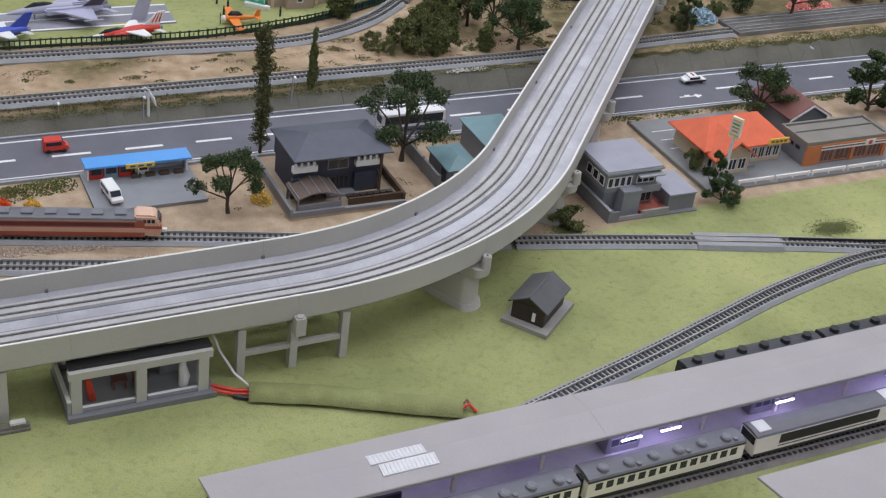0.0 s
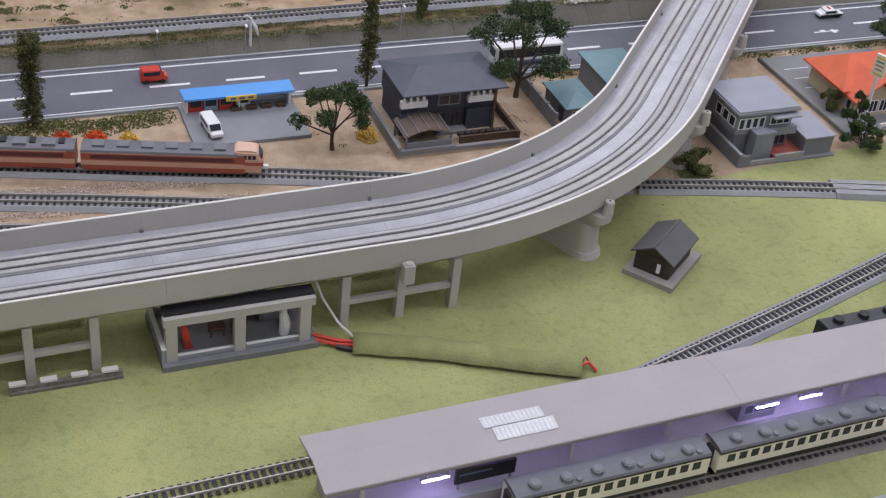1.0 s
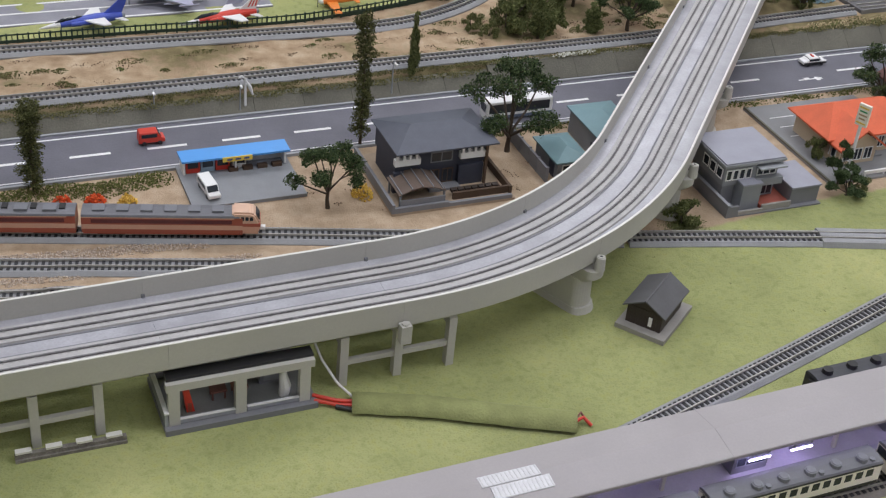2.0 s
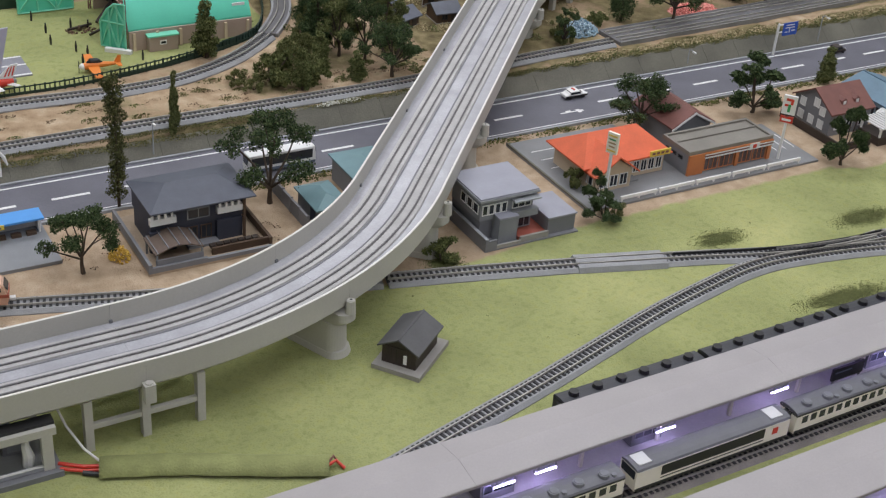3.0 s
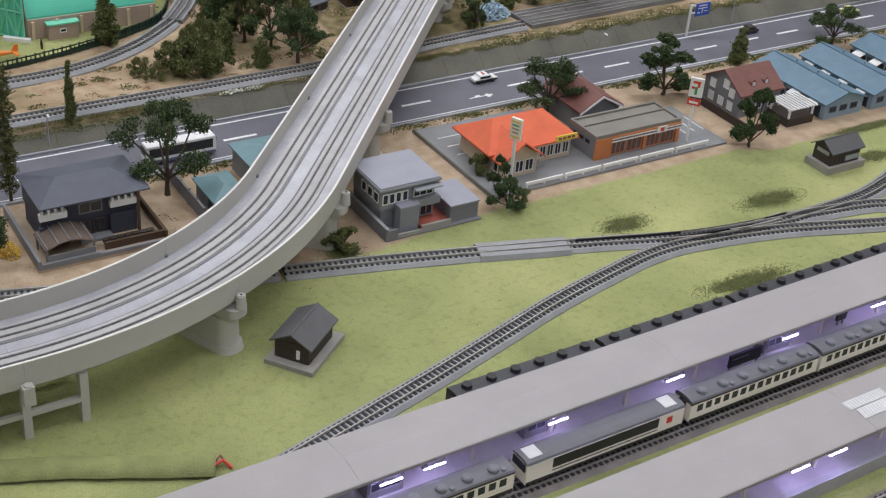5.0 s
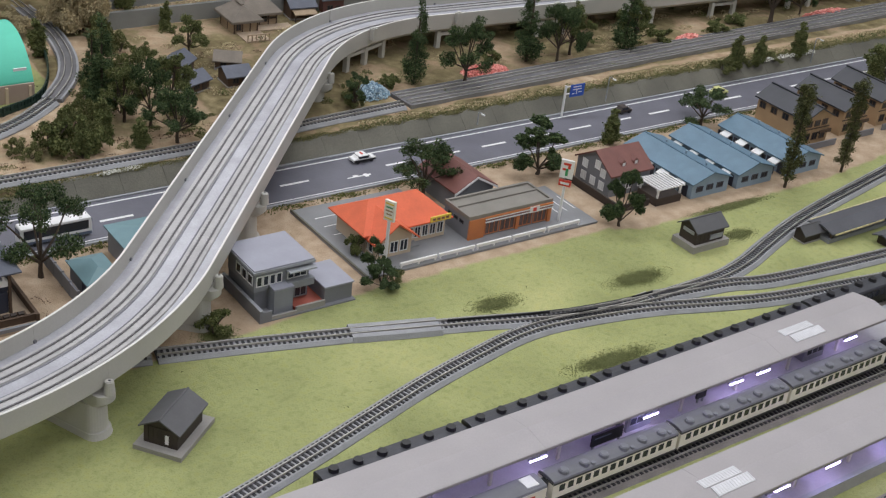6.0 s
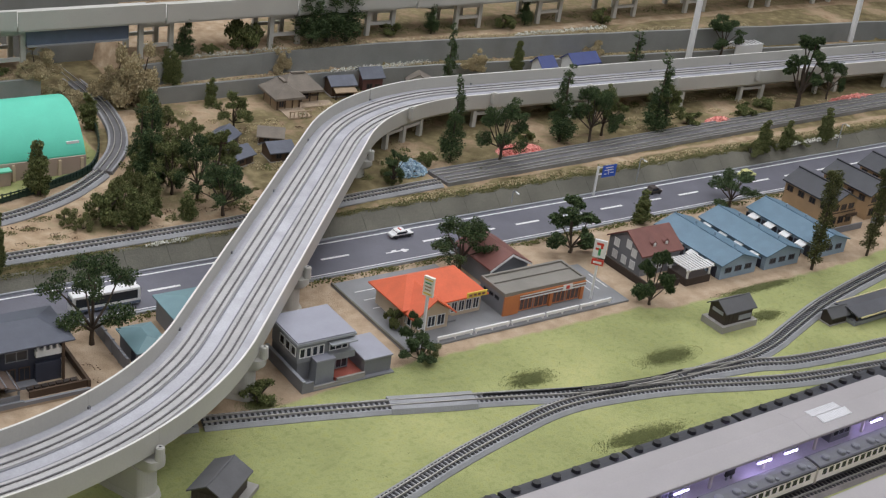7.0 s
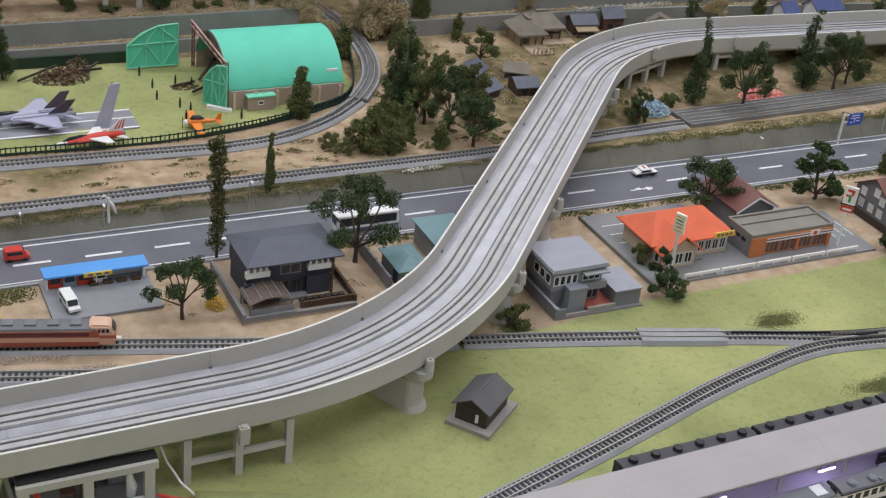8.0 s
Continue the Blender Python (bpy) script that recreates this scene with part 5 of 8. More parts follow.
def store():
    th = T("convenience_store", 20.9, 10.2, 0.2, 0, "flat-roofed grey shop with orange pillar and glazed front", "shop")
    part("wall", boxes((0, 0.25, 0, 11.7, 4.8, 2.5)), M_GREYWALL, th)
    part("roof", boxes((0.1, 0.4, 2.5, 11.6, 4.7, 2.62)), M_FELT, th)
    for d in ((-0.05, 0.15, 2.4, 11.75, 0.45, 2.85), (-0.05, 4.6, 2.4, 11.75, 4.9, 2.85), (-0.05, 0.45, 2.4, 0.2, 4.6, 2.85), (11.5, 0.45, 2.4, 11.75, 4.6, 2.85), (0.2, 2.9, 2.62, 11.5, 3.1, 2.8)):
        part("parapet", boxes(d), M_FELT, th)
    part("orange_pillar", boxes((-0.02, 0.0, 0, 2.1, 0.24, 2.4)), M_ORANGEPL, th)
    part("orange_pillar", boxes((6.6, 0.05, 0, 7.0, 0.24, 1.7)), M_ORANGEPL, th)
    part("orange_pillar", boxes((11.2, 0.05, 0, 11.7, 0.24, 1.7)), M_ORANGEPL, th)
    for z, m in ((1.75, M_WHITE), (1.95, M_RUST), (2.12, M_WHITE), (2.28, M_ORANGEPL)):
        part("fascia_stripe", boxes((2.1, -0.05, z, 11.75, 0.2, z + 0.16)), m, th)
    part("logo_board", boxes((8.3, -0.1, 1.75, 9.7, -0.05, 2.5)), M_WHITE, th)
    part("logo_mark", boxes((8.75, -0.13, 1.9, 9.25, -0.1, 2.35)), M_RED, th)
    for x, w in ((2.3, 1.9), (4.4, 2.1), (7.1, 1.9), (9.2, 1.9)):
        window(th, x, 0.25, 0.15, w, 1.55, frame=M_ORANGEPL, pane=M_SHOPPANE, bars=2)
    for k in range(3):
        window(th, 0, 1.2 + 1.1 * k, 1.5, 0.7, 0.4, face="-x", frame=M_BLACK, bars=0)
    sg = T("store_sign", 33.6, 9.9, 0.2, -52, "white pole sign with red and green emblem above red plate", "sign")
    part("pole", boxes((-0.13, -0.13, 0, 0.13, 0.13, 5.2)), M_WHITE, sg)
    bd = part("board", boxes((-0.74, -0.16, 5.5, 0.74, 0.16, 7.7)), M_WHITE, sg)
    part("emblem", boxes((-0.42, -0.19, 7.1, 0.42, -0.155, 7.38), (0.1, -0.19, 6.7, 0.38, -0.155, 7.1)), M_RED, bd)
    part("emblem", boxes((-0.12, -0.19, 5.8, 0.18, -0.155, 6.7)), M_GREEN, bd)
    part("emblem", boxes((-0.5, -0.188, 6.45, -0.12, -0.157, 6.7)), M_RED, bd)
    pl = part("lower_plate", boxes((-0.7, -0.15, 4.5, 0.7, 0.15, 5.2)), M_RED, sg)
    part("text_bar", boxes((-0.5, -0.18, 4.72, 0.5, -0.145, 4.98)), M_WHITE, pl)


def gable_house(u, v, w, d, h, rise, wall, roof, label, axis="y", name="house", trim=True, rot=0, wins=2):
    th = T(name, u, v, 0, rot, label, "house")
    part("wall", gable_wall(0, 0, w, d, -0.05, h, rise, axis), wall, th)
    part("roof", gable(0, 0, w, d, h, rise, axis, 0.35, 0.18), roof, th)
    if trim and axis == "y":
        for s in (-1, 1):
            bm = bmesh.new()
            m, o = w / 2, 0.38
            solid(bm, [(m, h + rise + 0.06), (m + s * (m + o), h - rise * o / m + 0.06), (m + s * (m + o), h - rise * o / m - 0.2), (m, h + rise - 0.2)], -0.44, -0.34, "y")
            part("barge_board", bm, M_WHITE, th)
    for k in range(wins):
        window(th, w * (k + 0.5) / wins - 0.4, 0, 0.6, 0.8, 1.0)
    return th


def house_grey():
    th = T("gambrel_house", 43.4, 12.4, 0, 0, "grey weatherboard house with rust-red tiled roof and dormers", "house")
    part("wall", gable_wall(0, 0, 6.4, 6.2, -0.05, 2.9, 1.9, "x"), M_GREYWALL, th)
    part("roof", gable(0, 0, 6.4, 6.2, 2.9, 1.9, "x", 0.3, 0.2), M_RUST, th)
    for x in (2.0, 4.0):
        d = part("dormer", gable_wall(x, 0.7, x + 0.8, 2.0, 3.2, 3.9, 0.35), M_RUST, th)
        part("pane", boxes((x + 0.2, 0.64, 3.4, x + 0.6, 0.7, 3.9)), M_WHITE, d)
    for y, z in ((1.0, 0.4), (2.6, 0.4), (4.3, 0.4), (2.1, 2.7), (1.0, 2.0), (4.3, 2.0)):
        window(th, 0, y, z, 0.95, 1.1, face="-x", pane=M_WHITE)
    for x in (0.8, 2.6, 4.6):
        window(th, x, 0, 0.7, 1.0, 1.2)
    for d in ((-1.6, -3.6, 0, -1.4, 6.5, 1.0), (-1.4, -3.6, 0, 3.4, -3.4, 0.9)):
        part("board_fence", boxes(d), M_DARKWOOD, th)
    pg = T("pergola", 47.4, 8.2, 0, 0, "white slatted pergola on a dark wooden base", "pergola")
    part("base", boxes((0, 0, 0, 4.1, 3.4, 1.0)), M_DARKWOOD, pg)
    for x in (0.1, 3.8):
        for y in (0.1, 3.1):
            part("post", boxes((x, y, 1.0, x + 0.2, y + 0.2, 2.0)), M_WHITE, pg)
    part("beam", boxes((-0.1, 0.1, 2.0, 4.2, 0.3, 2.15)), M_WHITE, pg)
    part("beam", boxes((-0.1, 3.1, 2.0, 4.2, 3.3, 2.15)), M_WHITE, pg)
    for k in range(9):
        part("slat", boxes((0.0 + 0.5 * k, -0.2, 2.15, 0.22 + 0.5 * k, 3.6, 2.3)), M_WHITE, pg)


def blue_apartment():
    th = T("apartment_block", 53.0, 8.0, 0, 0, "single-storey pale blue terraced block with blue gabled roof", "apartment block", "blue apartment blocks")
    w, d = 6.3, 12.2
    part("wall", gable_wall(0, 0, w, d, -0.05, 2.0, 1.05), M_BLUEWALL, th)
    part("roof", gable(0, 0, w, d, 2.0, 1.05, "y", 0.3, 0.16), M_BLUEROOF, th)
    for k in range(3):
        window(th, 0.75 + 1.75 * k, 0, 0.75, 1.1, 0.75, frame=M_NAVY, bars=1)
    for k in range(6):
        dr = part("door", boxes((-0.07, 0.7 + 2.0 * k, 0, 0, 1.5 + 2.0 * k, 1.5)), M_NAVY, th)
        window(th, w, 0.7 + 2.0 * k, 0.6, 1.0, 0.9, face="+x", frame=M_NAVY)
        window(th, 0, 1.7 + 2.0 * k, 0.7, 0.7, 0.7, face="-x", frame=M_NAVY, bars=0)
    for k in range(4):
        bm = bmesh.new()
        solid(bm, [(-1.15, 1.35), (-0.02, 1.75), (-0.02, 1.87), (-1.15, 1.47)], 1.1 + 2.9 * k, 2.5 + 2.9 * k, "y")
        part("porch_roof", bm, M_WHITE, th, "white porch hood")
        part("porch_post", boxes((-1.1, 1.2 + 2.9 * k, 0, -1.0, 1.3 + 2.9 * k, 1.38)), M_NAVY, th)
    for k in range(3):
        bm = bmesh.new()
        cyl(bm, 3.9, 2.0 + 3.6 * k, 2.7, 3.25, 0.12, 0.12, 8)
        cyl(bm, 3.9, 2.0 + 3.6 * k, 3.25, 3.4, 0.2, 0.14, 8)
        part("roof_cowl", bm, M_BLUEWALL, th, "small pale roof cowl")
    part("ridge_cap", boxes((3.05, -0.3, 3.16, 3.25, d + 0.3, 3.28)), M_BLUEROOF, th)
    return th


def tan_apartment():
    th = T("tenement_house", 79.4, 13.8, 0, 0, "two-storey tan boarded house with black gabled roof", "house", "tan houses")
    w, d = 5.2, 8.6
    part("wall", gable_wall(0, 0, w, d, -0.05, 3.9, 1.3), M_TAN, th)
    part("roof", gable(0, 0, w, d, 3.9, 1.3, "y", 0.4, 0.2), M_BLACKROOF, th)
    for k in range(3):
        window(th, 0.45 + 1.55 * k, 0, 2.6, 1.1, 0.9, frame=M_BROWNWOOD)
        window(th, 0.45 + 1.55 * k, 0, 0.6, 1.1, 1.1, frame=M_BROWNWOOD)
    for k in range(4):
        window(th, 0, 0.8 + 2.1 * k, 2.5, 1.1, 0.9, face="-x", frame=M_BROWNWOOD)
    part("sill_band", boxes((-0.04, -0.06, 2.2, w + 0.04, -0.002, 2.38)), M_BROWNWOOD, th)
    part("balcony_rail", boxes((2.9, -0.55, 1.75, w, -0.4, 2.1)), M_BROWNWOOD, th)
    part("balcony_floor", boxes((2.9, -0.55, 1.62, w, -0.07, 1.74)), M_DARKWOOD, th)
    part("yard_wall", boxes((-0.3, -1.5, 0, w + 0.4, -1.3, 0.9)), M_GREYWALL, th)
    part("ridge_cap", boxes((w / 2 - 0.15, -0.45, 5.36, w / 2 + 0.15, d + 0.45, 5.52)), M_BLACKROOF, th)
    return th


def hut(u, v, rot, bw, bd, w, d, base_h, label, axis, wh=1.75, rise=0.85):
    th = T("wooden_hut", u, v, 0, rot, label, "hut", "dark huts")
    part("base", boxes((0, 0, -0.05, bw, bd, base_h)), M_PLINTH, th, "pale grey plinth")
    part("ridge_cap", boxes((bw / 2 - 0.16, 0.45, base_h + wh + rise + 0.04, bw / 2 - 0.04, bd - 0.5, base_h + wh + rise + 0.19)) if axis == "y" else boxes((0.2, bd / 2 - 0.06, base_h + wh + rise + 0.04, bw - 0.4, bd / 2 + 0.06, base_h + wh + rise + 0.19)), M_HUTROOF, th)
    x, y = (bw - w) / 2 - 0.1, (bd - d) / 2
    part("wall", gable_wall(x, y, x + w, y + d, base_h, base_h + wh, rise, axis), M_DARKWOOD, th)
    part("roof", gable(x, y, x + w, y + d, base_h + wh, rise, axis, 0.35, 0.14), M_HUTROOF, th)
    for k in range(7):
        if axis == "y":
            part("board", boxes((x + w * k / 7 + 0.02, y - 0.05, base_h, x + w * (k + 1) / 7 - 0.02, y, base_h + wh - 0.05)), M_DARKWOOD, th)
        else:
            part("board", boxes((x + w * k / 7 + 0.02, y - 0.05, base_h, x + w * (k + 1) / 7 - 0.02, y, base_h + wh - 0.05)), M_DARKWOOD, th)
    return th, x, y


house_navy()
shed(-20.5, 15.4, 3.1, 4.8, 1.9, "small grey shed with teal hipped roof behind a concrete fence")
shed(-15.0, 17.4, 4.4, 6.6, 2.7, "larger grey shed with teal hipped roof beside the viaduct")
fence = T("concrete_fence", -21.6, 15.4, 0, 0, "weathered pale concrete panel fence", "fence")
for k in range(5):
    part("panel", boxes((-0.12, 2.0 * k + 0.05, -0.05, 0.12, 2.0 * k + 1.95, 1.5)), M_GREYWALL, fence)
    part("post", boxes((-0.17, 2.0 * k - 0.1, -0.05, 0.17, 2.0 * k + 0.05, 1.6)), M_GREYWALL, fence)
house_modern()
restaurant()
store()
gable_house(23.6, 16.8, 5.4, 7.0, 2.6, 1.5, M_GREYWALL, M_RUST, "small house with rust-red roof and white barge boards")
house_grey()
apt = blue_apartment()
for u in (60.8, 69.9):
    copy_thing(apt, pose(*[c * CM for c in uv(u, 7.8)], 0, 0, 0, ROAD))
tan = tan_apartment()
for u, v in ((87.8, 14.1), (96.2, 14.5)):
    copy_thing(tan, pose(*[c * CM for c in uv(u, v)], 0, 0, 0, ROAD))
h, x, y = hut(*W2([(-21.8, -15.8)])[0], -52.4, 4.4, 6.2, 3.1, 4.5, 0.42, "dark brown wooden hut with grey roof on a plinth", "y")
part("notice", boxes((x + 2.0, y - 0.12, 0.75, x + 2.3, y - 0.05, 1.6)), M_WHITE, h, "white notice")
h, x, y = hut(43.2, -2.5, 0, 5.7, 3.5, 4.4, 2.6, 0.8, "dark wooden hut with grey roof and white plates", "x")
part("plate", boxes((x + 2.2, y - 0.12, 1.1, x + 4.2, y - 0.05, 1.7)), M_LIGHTGREY, h)
part("plate", boxes((x - 0.1, y + 0.4, 1.9, x - 0.02, y + 2.1, 2.3)), M_LIGHTGREY, h)

M_SHEDROOF = mat("shed_roof", (0.085, 0.087, 0.10), 0.6, var=0.2, scale=30)
M_PALEYELLOW = mat("pale_yellow_edge", (0.76, 0.68, 0.40), 0.5)
goods = T("goods_shed", 60.6, -7.5, 0, 1.5, "long black-roofed goods shed with a yellow platform edge", "shed", "goods sheds")
part("platform", boxes((0, 0, 0, 21, 3.2, 0.5)), M_MIDGREY, goods)
part("roof", gable(0.2, 0, 21, 3.2, 1.35, 0.42, "x", 0.3, 0.14), M_SHEDROOF, goods)
part("yellow_edge", boxes((0.4, -0.4, 1.16, 9.6, -0.32, 1.36)), M_PALEYELLOW, goods)
part("yellow_edge", boxes((0.4, 3.5, 1.3, 21, 3.6, 1.5)), M_PALEYELLOW, goods)
for k in range(6):
    part("post", boxes((0.5 + 3.6 * k, 0.2, 0.5, 0.75 + 3.6 * k, 0.45, 1.45)), M_BROWNWOOD, goods)
g2 = T("goods_shed", 66.6, -11.6, 0, 1.5, "black-roofed goods shed beside the siding", "shed", "goods sheds")
part("wall", boxes((0.3, 0.3, 0, 13.4, 2.0, 0.9)), M_DARKWOOD, g2)
part("roof", gable(0, 0, 13.8, 2.3, 0.9, 0.4, "x", 0.25, 0.14), M_SHEDROOF, g2)
part("yellow_edge", boxes((3.4, -0.36, 0.72, 13.8, -0.27, 0.9)), M_PALEYELLOW, g2)
g3, x, y = hut(57.6, -6.3, 0, 3.3, 1.9, 2.8, 1.5, 0.1, "tiny dark hut beside the goods shed", "x", 1.15, 0.6)

# roadside shop
shop = T("roadside_shop", -55.2, 18.3, 0, 0, "low white shop with bright blue roof on a grey forecourt", "shop")
part("forecourt", boxes((0, 0, -0.05, 10.6, 7.6, 0.3)), M_MIDGREY, shop)
part("back_wall", boxes((0.4, 6.9, 0.3, 10.2, 7.2, 1.75)), M_WHITE, shop)
part("side_wall", boxes((0.4, 5.7, 0.3, 0.6, 6.9, 1.75)), M_WHITE, shop)
part("side_wall", boxes((10.0, 5.7, 0.3, 10.2, 6.9, 1.75)), M_WHITE, shop)
part("roof", boxes((0.2, 5.3, 1.75, 10.5, 7.4, 1.95)), M_SKYROOF, shop)
part("name_board", boxes((4.0, 5.15, 1.5, 6.8, 5.3, 1.95)), M_YELLOW, shop, "yellow name board")
for k in range(3):
    part("name_bar", boxes((4.4 + 0.8 * k, 5.11, 1.65, 4.9 + 0.8 * k, 5.15, 1.82)), M_TILEBLUE, shop)
for x, m in ((0.7, M_RED), (2.1, M_BLUEWALL), (3.5, M_RED), (5.1, M_WHITE)):
    part("shop_bay", boxes((x, 5.9, 0.3, x + 1.3, 6.9, 1.7)), m, shop)
    part("pane", boxes((x + 0.15, 5.85, 0.8, x + 1.15, 5.9, 1.45)), M_GLASS, shop)
for k in range(4):
    part("goods_crate", boxes((4.6 + 1.4 * k, 5.3, 0.3, 5.5 + 1.4 * k, 5.8, 0.65)), M_BROWNWOOD, shop)
part("post", boxes((5.2, 5.4, 0.3, 5.35, 5.55, 1.75)), M_WHITE, shop)

# garage built in under the viaduct
gar = T("arch_workshop", -63.7, -10.3, 0, 0.5, "grey open-fronted workshop built in under the viaduct", "workshop")
part("floor", boxes((0, 0, -0.05, 11.3, 6.4, 0.45)), M_GREYWALL, gar)
part("back_wall", boxes((0.3, 6.0, 0.45, 11.0, 6.3, 0.95)), M_LIGHTGREY, gar)
part("dark_screen", boxes((6.3, 4.6, 0.5, 8.7, 4.75, 2.7)), M_STEEL, gar, "dark blue-grey screen panel")
part("back_post", boxes((0.35, 6.0, 0.95, 0.8, 6.3, 4.2)), M_CONC, gar)
part("back_post", boxes((10.5, 6.0, 0.95, 10.95, 6.3, 4.2)), M_CONC, gar)
part("floor_sheet", boxes((0.5, 0.6, 0.45, 10.8, 5.9, 0.5)), M_PAVE, gar)
part("roof_slab", boxes((0.3, 0.9, 4.21, 11.1, 1.9, 4.45)), M_BLACK, gar, "black underside sheet")
for x in (0.35, 5.2, 10.0):
    part("pillar", boxes((x, 0.5, 0.45, x + 0.8, 1.1, 3.55)), M_CONC, gar)
part("lintel", boxes((0.2, 0.5, 3.55, 11.1, 1.1, 4.2)), M_CONC, gar)
part("side_rail", boxes((0.05, 0.5, 0.45, 0.3, 6.0, 1.6)), M_LIGHTGREY, gar)
part("rail_cap", boxes((0.02, 0.45, 1.6, 0.34, 6.0, 1.72)), M_WHITE, gar)
for x0, x1 in ((1.16, 5.2), (6.1, 10.0)):
    part("front_sill", boxes((x0, 0.6, 0.45, x1, 0.95, 0.8)), M_LIGHTGREY, gar)
    part("sill_cap", boxes((x0, 0.58, 0.8, x1, 0.8, 0.87)), M_WHITE, gar)
box1 = T("red_cabinet", -62.2, -8.7, 0.45, 0, "slanted tall red machine cabinet inside the workshop", "cabinet")
bm = bmesh.new()
solid(bm, [(0.35, 0), (0.95, 0), (0.55, 2.1), (0.1, 2.1)], 0, 0.7, "y")
part("body", bm, M_RED, box1)
part("door", boxes((0.42, -0.05, 0.1, 0.7, 0, 0.9)), M_TRAINRED, box1)
for u in (-59.9, -58.3):
    tb = T("work_table", u, -8.0, 0.45, 0, "small dark red workshop table", "table", "workshop tables")
    part("tabletop", boxes((0, 0, 0.75, 1.2, 1.0, 0.88)), M_RUST, tb)
    for x in (0.08, 1.0):
        for y in (0.08, 0.8):
            part("leg", boxes((x, y, 0, x + 0.12, y + 0.12, 0.75)), M_RUST, tb)
car = T("covered_machine", -56.0, -7.0, 0.45, 0, "grey machine standing in the workshop", "machine")
part("body", boxes((0, 0, 0, 2.0, 1.4, 1.2), (0.4, 0.2, 1.2, 1.5, 1.2, 1.7)), M_MIDGREY, car)
part("panel", boxes((0.3, -0.06, 0.3, 1.6, 0, 0.9)), M_LIGHTGREY, car)
bm = bmesh.new()
tube(bm, [(0, 0, 0), (0.1, 0, 0.9), (-0.05, 0.05, 1.9), (0.05, 0, 2.6)], [0.4, 0.45, 0.3, 0.1], 8)
st = part("white_statue", bm, M_WHITE)
st.matrix_basis = pose(*[c * CM for c in uv(-54.6, -8.6)], 0.45 * CM, 0, 0, ROAD)
tagged(st, "plain white standing figure inside the workshop", "statue")

# low wall with seats
lw = T("low_wall", -74.0, -10.0, 0, 0, "low grey stone wall with pale caps on turf", "wall")
part("wall", boxes((0, 0, -0.05, 7.6, 0.4, 0.5), (0, -0.15, -0.05, 7.6, 0, 0.22)), mat("rough_stone", (0.21, 0.195, 0.175), 0.9, var=0.35, scale=150, bump=0.8), lw)
for k in range(4):
    part("seat_cap", boxes((0.05 + 2.05 * k, -0.02, 0.62, 1.15 + 2.05 * k, 0.42, 0.8), (0.3 + 2.05 * k, 0.1, 0.5, 0.9 + 2.05 * k, 0.35, 0.62)), M_COPING, lw)

# cloth strip over the wires
cl = T("turf_strip", 0, 0, 0, 0, "long green turf mat strip covering electric wires", "turf mat")
pts = resample([(-50.0, -10.8), (-46, -12.2), (-42, -14.0), (-38, -15.9), (-34.4, -17.5)], 0.6)
bm = bmesh.new()
rows = []
for i, p in enumerate(pts):
    q = pts[min(i + 1, len(pts) - 1)]
    p0 = pts[max(i - 1, 0)]
    d = Vector((q[0] - p0[0], q[1] - p0[1])).normalized()
    wob = 0.12 * noise.noise(Vector((i * 0.31, 0, 0)))
    row = []
    for k in range(9):
        a = math.pi * k / 8
        s, hgt = -1.15 * math.cos(a), 0.95 * math.sin(a) ** 0.7 + 0.1 * noise.noise(Vector((i * 0.25, k * 0.7, 3)))
        if k == 0:
            hgt = 0.28
        row.append(bm.verts.new((p[0] - d.y * s, p[1] + d.x * s + wob, max(hgt, -0.05))))
    rows.append(row)
for r, q in zip(rows, rows[1:]):
    for k in range(8):
        bm.faces.new((r[k], q[k], q[k + 1], r[k + 1])).smooth = True
bm.faces.new(rows[0])
bm.faces.new(rows[-1][::-1])
part("mat", bm, M_CLOTH, cl)
for nm, m, pts3, r in (("red_wire", M_RED, [(-52.6, -9.3, 0.5), (-51, -10.2, 0.35), (-49.6, -10.8, 0.4)], 0.16), ("red_wire", M_RED, [(-52.6, -9.8, 0.4), (-51, -10.6, 0.25), (-49.6, -11.1, 0.3)], 0.14), ("black_wire", M_BLACK, [(-51.2, -10.7, 0.2), (-50.2, -11.3, 0.2), (-49.4, -11.5, 0.25)], 0.2), ("white_wire", M_WHITE, [(-51.9, -6.5, 3.9), (-51.4, -7.6, 2.3), (-50.6, -9.0, 1.0), (-49.7, -10.2, 0.35)], 0.1), ("red_wire", M_RED, [(-34.6, -17.4, 0.4), (-33.9, -17.2, 0.45), (-33.5, -17.9, 0.1)], 0.14), ("brown_wire", M_RUST, [(-34.5, -17.2, 0.5), (-34.0, -16.9, 0.7), (-33.7, -17.3, 0.2)], 0.1)):
    bm = bmesh.new()
    tube(bm, pts3, [r] * len(pts3), 8)
    w = T("electric_wire", 0, 0, 0, 0, nm.replace("_", " ") + " leading under the turf strip", "wire", "electric wires")
    part(nm, bm, m, w)

# ---- trees ----
def crumb(bm, c, r, rng):
    """A small rough clump of foliage."""
    ax = Vector((rng.gauss(0, 1), rng.gauss(0, 1), rng.gauss(0, 1))).normalized()
    rot = Matrix.Rotation(rng.uniform(0, 6.28), 3, ax)
    vs = [bm.verts.new(c + rot @ (Vector(d) * r * rng.uniform(0.55, 1.3))) for d in ((1, 0, 0), (-1, 0, 0), (0, 1, 0), (0, -1, 0), (0, 0, 1), (0, 0, -1))]
    for f in ((0, 2, 4), (2, 1, 4), (1, 3, 4), (3, 0, 4), (2, 0, 5), (1, 2, 5), (3, 1, 5), (0, 3, 5)):
        bm.faces.new([vs[i] for i in f])


